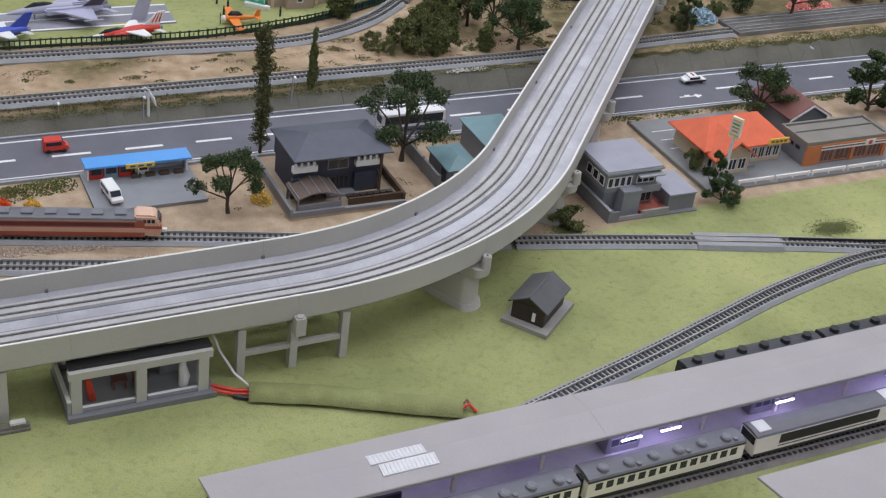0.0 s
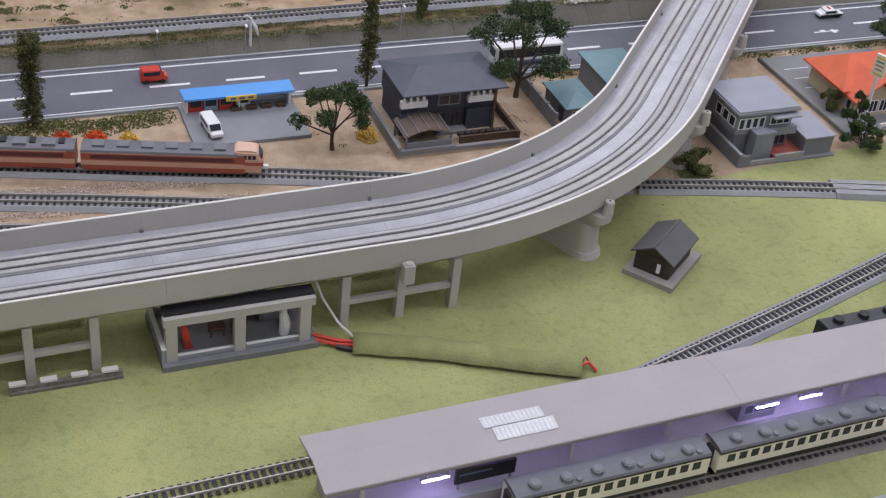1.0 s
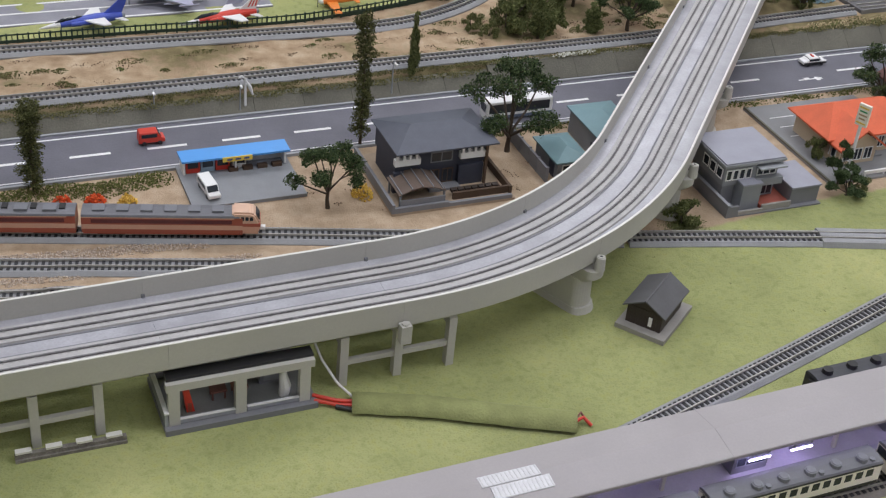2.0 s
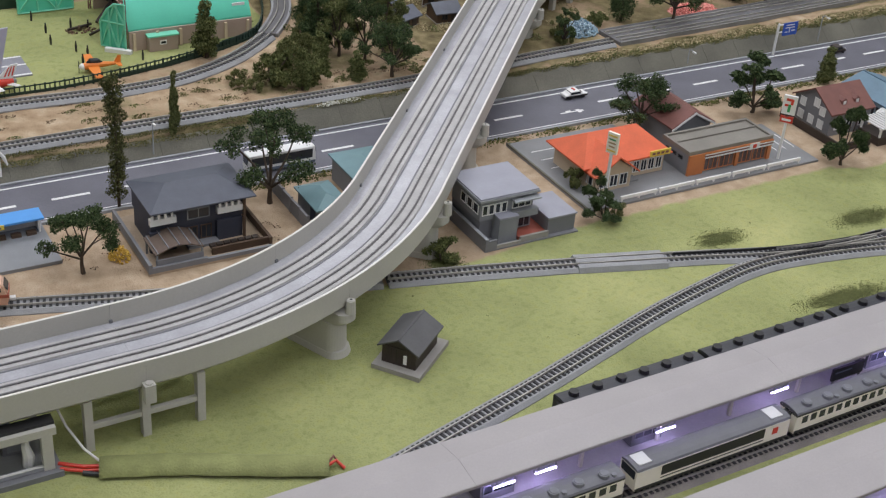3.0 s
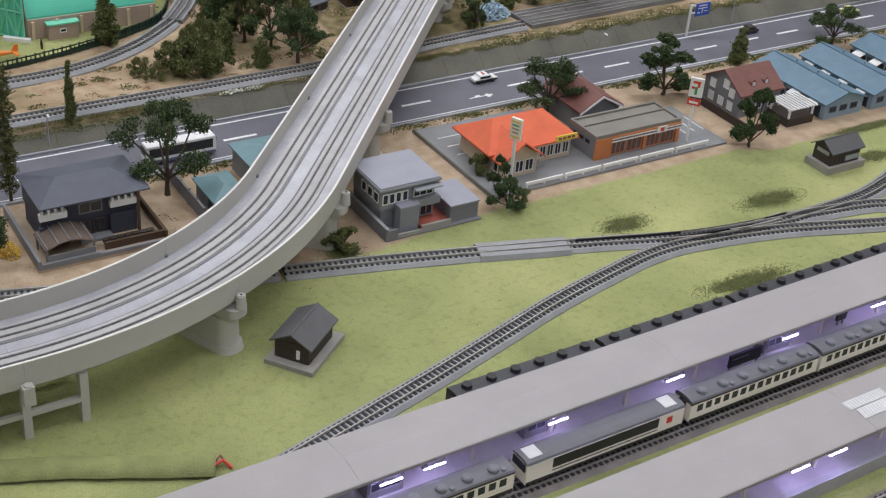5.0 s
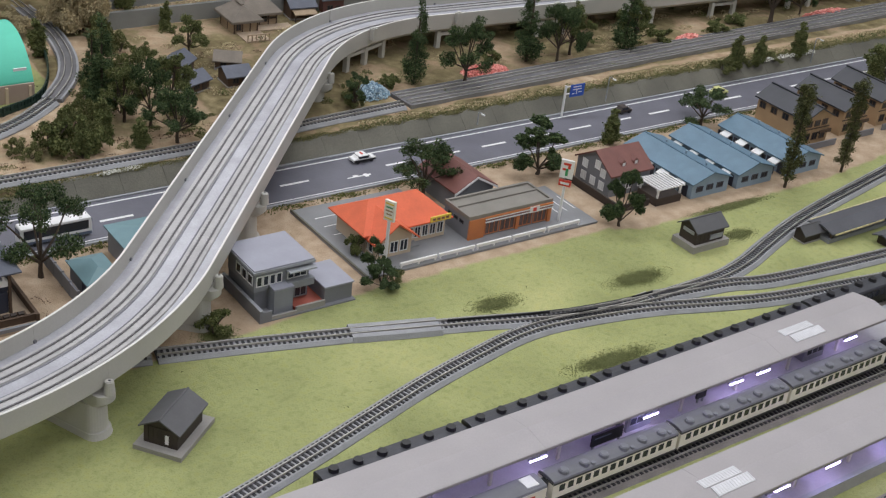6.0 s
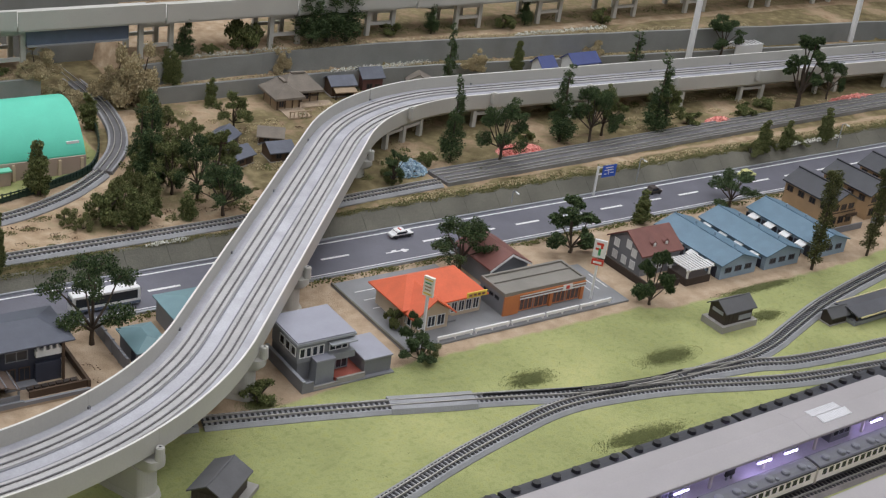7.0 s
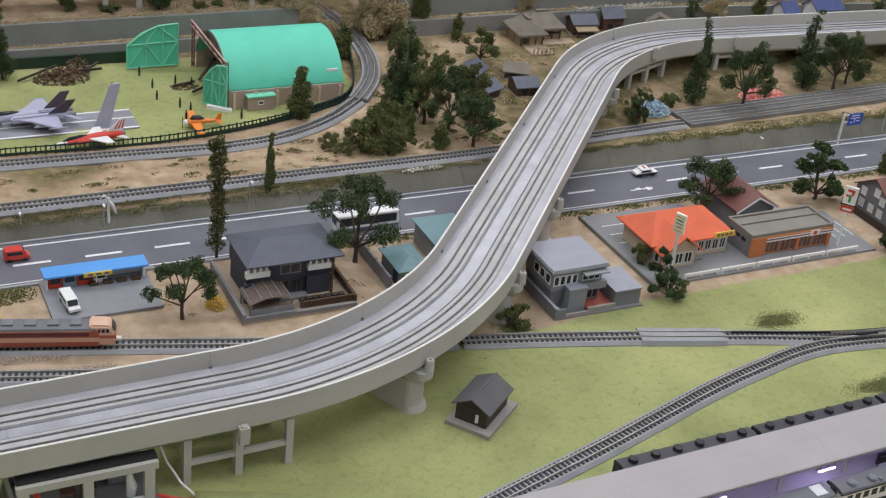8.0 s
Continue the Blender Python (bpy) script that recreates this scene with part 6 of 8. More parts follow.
def flake(bm, c, r, rng):
    """A small bent leaf scrap."""
    a = Vector((rng.gauss(0, 1), rng.gauss(0, 1), rng.gauss(0, 1))).normalized()
    b = a.cross(Vector((rng.gauss(0, 1), rng.gauss(0, 1), rng.gauss(0, 1)))).normalized()
    n = a.cross(b) * r * 0.35
    p = [bm.verts.new(c + a * r * rng.uniform(0.8, 1.4)), bm.verts.new(c + b * r * rng.uniform(0.5, 1.1) + n), bm.verts.new(c - a * r * rng.uniform(0.8, 1.4)), bm.verts.new(c - b * r * rng.uniform(0.5, 1.1) + n)]
    bm.faces.new((p[0], p[1], p[2]))
    bm.faces.new((p[0], p[2], p[3]))


def crown_mesh(blobs, count, size, rng, flat=0.8):
    """Leaf scraps crowded round the skin of many small uneven foam clumps (x, y, z, r)."""
    bm = bmesh.new()
    tot = sum(b[3] ** 2 for b in blobs)
    for x, y, z, r in blobs:
        for _ in range(int(3.2 * count * r * r / tot)):
            d = Vector((rng.gauss(0, 1), rng.gauss(0, 1), rng.gauss(0, 1))).normalized()
            lump = 0.86 + 0.5 * noise.noise(d * 2.6 + Vector((x * 3, y * 3, z * 3)))
            k = rng.uniform(0.3, 1.0) ** 0.45 * r * lump * rng.uniform(0.85, 1.15)
            flake(bm, Vector((x + d.x * k, y + d.y * k, z + d.z * k * flat)), size * rng.uniform(0.55, 1.25), rng)
    return bm


def limb(bm, a, b, r0, r1, rng):
    m = [(a[i] + (b[i] - a[i]) * 0.5 + rng.uniform(-0.25, 0.25)) for i in range(3)]
    tube(bm, [a, m, b], [r0, (r0 + r1) / 2, r1], 6)


def broadleaf(seed, h, w, label, leaf, clumps=7, name="broadleaf_tree", low=0.26, place=None, lift=0.40, limbs=0.014):
    """A trunk forking into bare limbs that carry separate foam clumps, with gaps between."""
    rng = random.Random(seed)
    th = place or T(name, 0, 0, 0, 0, label, "tree", "layout trees")
    bt = bmesh.new()
    fork = h * low
    tube(bt, [(0, 0, -0.1), (0.08, 0.05, fork * 0.5), (0.0, 0.08, fork)], [h * 0.032, h * 0.023, h * 0.021], 8)
    blobs = []
    for k in range(clumps):
        a = 2 * math.pi * k * 0.618 + rng.uniform(-0.35, 0.35)
        up = k / (clumps - 1)
        rr = w * (0.40 - 0.28 * up * up) * rng.uniform(0.6, 1.15)
        z = h * (lift + (0.87 - lift) * up + rng.uniform(-0.07, 0.05))
        b = Vector((rr * math.cos(a), rr * math.sin(a), z))
        limb(bt, (0, 0.06, fork * rng.uniform(0.75, 1)), (b.x, b.y, b.z - 0.1), h * limbs, h * 0.006, rng)
        blobs.append((*b, w * rng.uniform(0.10, 0.145)))
        for _ in range(3):
            o = Vector((rng.gauss(0, 1), rng.gauss(0, 1), rng.gauss(0, 0.7))).normalized() * w * rng.uniform(0.09, 0.15)
            q = b + o
            blobs.append((q.x, q.y, q.z, w * rng.uniform(0.05, 0.105)))
            limb(bt, tuple(b), tuple(q), h * 0.006, h * 0.004, rng)
    part("trunk", bt, M_TRUNK, th)
    part("crown", crown_mesh(blobs, 3300, 0.092, rng), leaf, th)
    return th


def poplar(seed, h, w, label, leaf, name="poplar_tree", column=False):
    rng = random.Random(seed)
    th = T(name, 0, 0, 0, 0, label, "tree", "layout trees")
    bt = bmesh.new()
    tube(bt, [(0, 0, -0.1), (0.05, 0, h * 0.5), (0, 0.05, h * 0.93)], [0.17, 0.12, 0.05], 7)
    part("trunk", bt, M_TRUNK, th)
    n = max(int(h * 1.3), 11)
    off = (0.06 if column else 0.17) * w
    blobs = []
    for k in range(n):
        f = k / (n - 1)
        r = w * 0.5 * (rng.uniform(0.62, 0.92) if column else (1.0 - 0.62 * f ** 1.3) * rng.uniform(0.45, 0.9))
        blobs.append((rng.uniform(-off, off), rng.uniform(-off, off), h * (0.12 + 0.86 * f), r))
        for _ in range(2):
            a, d = rng.uniform(0, 6.283), r * rng.uniform(0.6, 1.0)
            blobs.append((d * math.cos(a), d * math.sin(a), h * (0.12 + 0.86 * f) + rng.uniform(-0.4, 0.4), r * rng.uniform(0.35, 0.6)))
    part("crown", crown_mesh(blobs, 2600, 0.088, rng, 1.0), leaf, th)
    return th


def bush(seed, w, h, label, leaf, name="bush", count=900, size=0.1):
    rng = random.Random(seed)
    th = T(name, 0, 0, 0, 0, label, "bush", "bushes")
    blobs = [(rng.uniform(-0.36, 0.36) * w, rng.uniform(-0.36, 0.36) * w, h * rng.uniform(0.12, 0.82), w * rng.uniform(0.09, 0.19)) for _ in range(15)]
    for k in range(4):
        bt = bmesh.new()
        limb(bt, (0, 0, -0.1), (blobs[k][0], blobs[k][1], blobs[k][2]), 0.1, 0.04, rng)
        part("stem", bt, M_TRUNK, th)
    part("foliage", crown_mesh(blobs, count, size, rng, h / w), leaf, th)
    return th


def spread(kinds, places):
    """First of each kind is placed, the rest are copies."""
    used = set()
    for i, (k, u, v, z, h, w) in enumerate(places):
        ob, h0, w0 = kinds[k]
        w = w * 0.76 if k == "h" else w
        s = (w / w0, w / w0, h / h0)
        x, y = uv(u, v)
        m = pose(x * CM, y * CM, z * CM, 0, 0, (i * 77) % 360) @ Matrix.Diagonal((*s, 1))
        if k not in used:
            used.add(k)
            ob.matrix_basis = m
        else:
            saved = ob.matrix_basis.copy()
            ob.matrix_basis = Matrix()
            copy_thing(ob, m)
            ob.matrix_basis = saved


KINDS = {
    "a": (broadleaf(1, 8, 8, "dark green broadleaf model tree with forked trunk", M_LEAF, 11), 8, 8),
    "b": (broadleaf(2, 8, 8, "dark green broadleaf model tree with open crown", M_LEAF, 8), 8, 8),
    "c": (broadleaf(3, 8, 7, "green broadleaf model tree with clumped crown", M_LEAF2, 10), 8, 7),
    "d": (broadleaf(4, 9, 5, "tall dark green model tree with ragged crown", M_LEAF, 9, low=0.2), 9, 5),
    "p": (poplar(5, 14, 2.2, "tall slim olive green poplar with ragged outline", M_LEAF3, column=True), 14, 2.2),
    "q": (poplar(6, 12, 3.4, "tall ragged dark green conifer-like tree", M_LEAF, "slim_tree"), 12, 3.4),
    "s": (poplar(7, 5, 2.6, "small dense dark green conifer", M_LEAF2, "small_conifer"), 5, 2.6),
    "v": (broadleaf(23, 9, 9.4, "spreading dark green tree with many bare limbs below its crown", M_LEAF, 8, "umbrella_tree", 0.2, None, 0.50, 0.017), 9, 9.4),
    "t": (bush(8, 6, 5, "dry tan shrub of fine twigs", M_LEAFTAN, "dry_shrub", 4200, 0.1), 5, 6),
    "g": (bush(9, 3.4, 2.4, "rough dark green bush on turf", M_LEAF2), 2.4, 3.4),
    "h": (bush(12, 5.5, 5, "rough olive green shrub in a thicket", M_THICKET, "thicket_shrub", 1900, 0.105), 5, 5.5),
    "r": (broadleaf(15, 6, 5.4, "ragged dark green shrub with separate low clumps", M_LEAF, 8, "ragged_shrub", 0.1, None, 0.2), 6, 5.4),
}
spread(KINDS, [
    ("p", -36.9, 26.0, 0, 14.1, 2.2), ("s", -27.5, 36.6, 1.6, 6.8, 1.7), ("b", -43.4, 15.9, 0, 7.4, 7.4), ("v", -22.9, 21.7, 0, 10.3, 10.2),
    ("r", 6.8, 5.9, 0, 3.2, 4.8), ("r", 7.0, 7.7, 0, 5.2, 3.6), ("h", 8.6, 6.3, 0, 2.0, 2.6), ("g", 7.6, 12.7, 0.2, 3.0, 2.4), ("a", 22.5, 21.5, 0, 7.6, 8.6), ("r", 39.3, 21.0, 0, 7.6, 8.8), ("s", 54.5, 24.8, 0, 4.5, 3.4),
    ("r", 39.8, 6.3, 0, 7.6, 6.0), ("b", 70.7, 24.2, 0, 5.8, 9.0), ("p", 67.4, 5.6, 0, 13.8, 2.8), ("p", 78.5, 5.8, 0, 12.9, 2.4), ("c", 111.5, 25.3, 0, 7.4, 9.2), ("s", 108, 25.0, 0, 6.5, 4.0),
    ("q", 37.9, 46.7, 2, 12.4, 4.0), ("a", 44.3, 43.9, 2, 9.6, 8.8), ("q", 58.3, 48.0, 2, 11.8, 5.0), ("b", 62.9, 46.5, 2, 9.6, 8.0), ("c", 66.5, 48.0, 2, 8.2, 6.5), ("q", 76.0, 46.6, 2, 12.4, 4.6), ("c", 78.4, 47.2, 2, 8.0, 6.5), ("d", 109.5, 47.8, 2, 14.0, 8.4), ("b", 118, 49, 2, 8, 6),
    ("q", 50.2, 66.5, 2, 12.5, 3.6), ("s", 65.5, 69.0, 4.6, 5.2, 2.8), ("b", 110.2, 67.7, 4.6, 7.6, 8.4), ("q", 33.5, 80.2, 8.4, 12, 6.5), ("q", 36.5, 80.6, 8.4, 13, 7), ("q", 39.8, 80.2, 8.4, 12.5, 6.5),
    ("s", 88.6, 35.6, 1.4, 5.2, 3.0), ("s", 93.7, 35.6, 1.4, 4.6, 2.9), ("s", 103.0, 36, 1.6, 5.2, 3.2),
    ("a", 0.8, 41.2, 2, 7.0, 8.2), ("q", -4.1, 51.7, 2, 12.4, 4.6), ("b", -0.4, 46.1, 2, 9.0, 6.6), ("c", -2.6, 48.6, 2, 7.6, 6.4), ("s", -3.7, 41.6, 2, 3.4, 2.8), ("g", -13.3, 43.1, 2, 5.0, 5.0), ("s", -10.7, 41.2, 2, 5.0, 3.0), ("c", 13.5, 64.8, 2, 6.4, 5.8), ("c", 4.5, 50.5, 2, 7.6, 6.0), ("c", 2.5, 55.5, 2, 7.0, 5.5), ("s", -6.5, 45.5, 2, 4.6, 3.2), ("q", -3.0, 57.5, 2, 8.4, 4.0), ("g", -8.5, 42.8, 2, 3.6, 4.0),
    ("h", -17.2, 45.0, 2, 2.6, 3.4), ("h", -16.0, 42.9, 2, 2.4, 3.2), ("h", -12.9, 43.9, 2, 4.4, 5.0), ("h", -9.5, 47.6, 2, 4.6, 5.2), ("h", -6.7, 48.4, 2, 4.6, 4.2), ("h", -9.0, 44.4, 2, 3.8, 4.6), ("h", -5.2, 54.2, 2, 4.2, 3.4), ("h", -2.4, 56.4, 2, 5.0, 3.6), ("h", -2.0, 51.0, 2, 4.6, 3.6), ("h", 0.2, 62.6, 2, 6.4, 5.0), ("h", 1.4, 60.2, 2, 4.6, 5.0), ("h", 3.3, 70.4, 2, 6.2, 4.4), ("h", 5.9, 69.6, 2, 3.6, 4.4), ("h", 5.6, 75.2, 2, 4.2, 4.2), ("h", -7.4, 51.0, 2, 3.6, 4.2), ("h", 0.8, 57.0, 2, 3.6, 3.4), ("h", 4.2, 47.0, 2, 3.4, 4.6),
    ("h", 25.6, 42.2, 2, 3.2, 3.2), ("h", 27.0, 45.0, 2, 3.8, 3.6), ("h", 86.5, 36.0, 1.4, 2.6, 5.0), ("h", 91.0, 36.4, 1.4, 2.0, 4.0), ("h", 97.5, 36.4, 1.4, 1.8, 4.6), ("h", 99, 62, 2, 2.6, 4.4), ("h", 66, 60, 2, 2.4, 4.0), ("h", 81, 62, 2, 3, 4.4),
    ("s", -4.7, 71.5, 2, 4.8, 3.5), ("s", -17.6, 53.4, 2, 6.8, 3.9), ("s", 15.0, 75.2, 2, 4.0, 2.4), ("s", 9.8, 79.4, 4.6, 4.7, 2.5), ("s", 10.6, 78.8, 4.3, 4.8, 3.0), ("q", 13.4, 81.4, 7.3, 7.6, 3.6), ("g", 24.5, 82.4, 7.4, 6.0, 6.5), ("g", 17.5, 82.0, 7.4, 2.0, 3.0),
    ("t", 4.2, 78.6, 2, 10.6, 8.0), ("t", 1.5, 79.8, 2.5, 6.6, 6.4), ("t", -8.0, 81.0, 6.2, 4.6, 6.2), ("t", -9.0, 80.8, 6.3, 2.4, 5.0), ("q", -27.9, 82.6, 6.4, 8.2, 4.2), ("s", -14.3, 84.9, 6.4, 4.6, 3.0), ("s", -21.0, 90.5, 6.4, 4.0, 2.6), ("g", -17.5, 87.6, 6.4, 1.8, 4.0), ("g", -21.9, 82.6, 6.4, 1.3, 2.6), ("g", -19.5, 83.0, 6.4, 1.2, 2.0), ("g", -12.9, 82.9, 6.4, 1.3, 2.2), ("s", -40.0, 84.0, 6.4, 6.0, 3.4), ("g", -34, 83, 6.4, 1.6, 3.4), ("t", -5.0, 79.5, 2.4, 4.0, 6.0), ("t", 28.0, 78.9, 4.4, 4.8, 3.4), ("t", 58.9, 72.0, 4.6, 3.6, 4.4), ("t", 84.1, 72.3, 4.6, 3.8, 4.8),
    ("d", 25.2, 41.6, 2, 5.6, 4.0), ("q", -50.5, 72.9, 2, 10.4, 3.6), ("p", -68.0, 25.0, 0, 9.0, 2.6), ("g", -12.2, 5.2, 0, 2.6, 3.8), 
    ("q", 88, 66, 2, 9, 4), ("q", 55.5, 80, 8.4, 9, 3), ("g", 70, 80, 8.4, 3, 4), ("g", 48, 81, 8.4, 2.4, 4), ("g", 90, 78, 8.4, 3, 4), ("q", 75, 80.5, 8.4, 8, 3),
    ("g", 34, 47, 2, 2.4, 3), ("g", 53, 50, 2, 2.2, 3), ("g", 84, 47, 2, 2.6, 4), ("g", 97, 47, 2, 2.6, 4), ("g", 72, 51, 2, 2.2, 3.5), ("g", 103, 50, 2, 2.4, 4),
])


def scatter(name, label, leaf, spots, size, seed, category="planting", soft=False):
    """Low planting: crumbs strewn over ellipses (u, v, z, ru, rv, height, count)."""
    rng = random.Random(seed)
    bm = bmesh.new()
    for u, v, z, ru, rv, h, n in spots:
        for _ in range(n):
            a, k = rng.uniform(0, 6.283), rng.random() ** 0.6 if not soft else min(abs(rng.gauss(0, 0.46)), 1.2)
            if soft and noise.noise(Vector((u + ru * k * math.cos(a), v + rv * k * math.sin(a), 1.0)) * 0.8) + rng.gauss(0, 0.3) < -0.45:
                continue
            crumb(bm, Vector((u + ru * k * math.cos(a), v + rv * k * math.sin(a), z + h * rng.random() * max(1.05 - k * k, 0.1))), size * rng.uniform(0.5, 1.4), rng)
    ob = part(name, bm, leaf)
    ob.matrix_basis = pose(0, 0, 0, 0, 0, ROAD)
    return tagged(ob, label, category, "", "stuff")


rng0 = random.Random(40)
scatter("turf_patch", "dark coarse turf tufts on the green mat", M_TUFT, [(a, b, 0.0, ra, rb, 0.08, int(1700 * ra * rb)) for a, b, ra, rb in PATCHES] + [(rng0.uniform(-20, 60), rng0.uniform(-16, 3), 0.0, 0.3, 0.2, 0.1, 6) for _ in range(26)], 0.042, 11, soft=True)
scatter("roadside_grass", "rough olive grass along the road edge", M_TURF, [(-110 + 1.6 * k, 24.0 + 0.4 * math.sin(k), 0.0, 1.6, 1.5, 0.5, 260) for k in range(34)] + [(-24 + 1.5 * k, 25.0 + 0.3 * math.sin(k * 2.3), 0.0, 1.4, 0.6, 0.35, int(60 + 45 * math.sin(k * 1.3))) for k in range(76)], 0.09, 12)
scatter("bank_grass", "dry olive grass on the railway bank", M_BANK, [(-140 + 1.1 * k, 36.1 + 0.3 * math.sin(k * 1.7), 1.4, 1.5, 0.75, 0.3, 110) for k in range(110)] + [(-20 + 1.5 * k, 36.9 + 0.25 * math.sin(k * 2.1), 1.98, 1.5, 0.5, 0.2, int(70 + 50 * math.sin(k * 0.9))) for k in range(120)] + [(-140 + 0.9 * k, 36.75 + 0.2 * math.sin(k * 1.3), 1.9, 0.9, 0.4, 0.35, int(60 + 45 * math.sin(k * 0.37) * math.cos(k * 0.11))) for k in range(400)] + [(26 + 1.7 * k, 38.1 + 0.5 * math.sin(k * 2.7), 2.0, 1.6, 0.7, 0.25, int(45 + 40 * math.sin(k * 0.8))) for k in range(90)], 0.075, 13)
scatter("dry_grass", "tan dry scrub strewn over sandy soil", M_LEAFTAN, [(rng0.uniform(8, 125), rng0.uniform(48, 74), 2.0, rng0.uniform(0.8, 2.2), rng0.uniform(0.6, 1.4), 0.4, 70) for _ in range(90)] + [(u, wall_line(u) + 2.4, ground_height(u, 83) + 0.05, 1.6, 0.7, 0.6, 46) for u in [-90 + 2.0 * k for k in range(105)] if not -8.5 < u < 6] + [(u, wall_line(u) + 0.5, ground_height(u, wall_line(u) + 1), 1.6, 0.5, 0.4, 30) for u in [-90 + 2.0 * k for k in range(105)] if not -8.5 < u < 6] + [(25 + 1.7 * k, 37.4 + 0.02 * k, 2.0, 1.6, 1.0, 0.4, 50) for k in range(60)], 0.11, 14)
scatter("soil_clods", "loose brown soil crumbs and dead leaves on sandy ground", M_SCRAP, [(rng0.uniform(-75, 20), rng0.uniform(39.8, 47.2), 2.0, rng0.uniform(0.6, 2.2), rng0.uniform(0.3, 0.8), 0.12, 26) for _ in range(70)] + [(rng0.uniform(4, 48), rng0.uniform(50, 74), 2.0, rng0.uniform(0.6, 2.0), rng0.uniform(0.4, 1.2), 0.12, 26) for _ in range(60)] + [(rng0.uniform(-48, -8), rng0.uniform(14, 24), 0.0, rng0.uniform(0.4, 1.2), rng0.uniform(0.3, 0.8), 0.05, 12) for _ in range(26)], 0.07, 41)
scatter("dry_verge", "dry tan grass tufts on sandy ground", M_BANK, [(rng0.uniform(-70, 8), rng0.uniform(40, 47), 2.0, rng0.uniform(0.5, 1.8), rng0.uniform(0.3, 0.7), 0.3, 90) for _ in range(34)], 0.08, 42)
scatter("green_scrub", "low green scrub over sandy soil", M_LEAF2, [(rng0.uniform(-12, 120), rng0.uniform(41, 75), 2.0, rng0.uniform(0.6, 1.6), rng0.uniform(0.5, 1.1), 0.7, 80) for _ in range(80)] + [(u, 82, ground_height(u, 82) + 0.05, 1.6, 0.8, 1.2, 60) for u in [-30 + 4.5 * k for k in range(32)] if not -8.5 < u < 6] + [(24 + 3.1 * k, 37.0 + 0.02 * k, 1.9, 1.3, 0.6, 0.7, 60) for k in range(36)] + [(-57 + 6.9 * k, 43 + 2.6 * math.sin(k * 2.3), 1.95, 0.9, 0.5, 0.25, 50) for k in range(8)], 0.085, 15)
scatter("pink_azalea", "bright pink blossom planting beside the railway", M_PINK, [(50.0, 46.8, 2.05, 3.8, 2.0, 0.8, 900), (90, 46.8, 2.05, 2.6, 1.3, 0.8, 420), (124, 48.2, 2.05, 6, 1.2, 0.8, 500)], 0.22, 16)
scatter("blue_hydrangea", "pale blue hydrangea planting beside the railway", M_BLUEFLOWER, [(29.6, 44.9, 2.1, 3.2, 1.6, 1.9, 900)], 0.17, 17)
scatter("white_hedge", "row of small white flowering shrubs on a terrace", M_WHITEFLOWER, [(36 + 1.3 * k, wall_line(40) - 0.2, 5.0, 0.8, 0.4, 0.6, 50) for k in range(14)] + [(15 + 1.1 * k, wall_line(20) + 2.7, 7.5, 0.8, 0.4, 0.5, 40) for k in range(14)] + [(70 + 1.4 * k, wall_line(75) + 2.6, 8.6, 0.8, 0.4, 0.6, 44) for k in range(14)] + [(95 + 1.4 * k, 35.9, 1.9, 0.8, 0.5, 0.5, 50) for k in range(9)], 0.11, 18)
scatter("pale_flower_strip", "strip of pale yellow flowers along the railway bank", M_WHITEFLOWER, [(-9.4, 36.6, 2.0, 1.6, 0.3, 0.35, 130), (-6.8, 36.7, 2.0, 1.4, 0.3, 0.35, 110)], 0.1, 31)
scatter("flower_bed", "red and orange flowers beside the express train", M_REDFLOWER, [(-63.2, 21.8, 0.0, 1.0, 0.6, 0.9, 200), (-66.0, 22.4, 0.0, 0.8, 0.5, 0.8, 130)], 0.12, 19)
scatter("yellow_bush", "yellow flowering bush on sandy ground", M_YELLOWFLOWER, [(-60.5, 21.0, 0.0, 0.9, 0.6, 0.9, 180), (-39.6, 17.3, 0.0, 1.0, 1.2, 1.2, 260)], 0.12, 20)
scatter("gravel", "coarse brown gravel between the storage tracks", M_GRAVEL, [(-90 + 1.5 * k, 14.6 - 0.14 * (k - 12), 0.0, 1.4, 0.8, 0.06, 190) for k in range(24)] + [(-90 + 1.5 * k, 11.3 - 0.1 * (k - 12), 0.0, 1.4, 0.6, 0.06, 150) for k in range(26)], 0.075, 21)

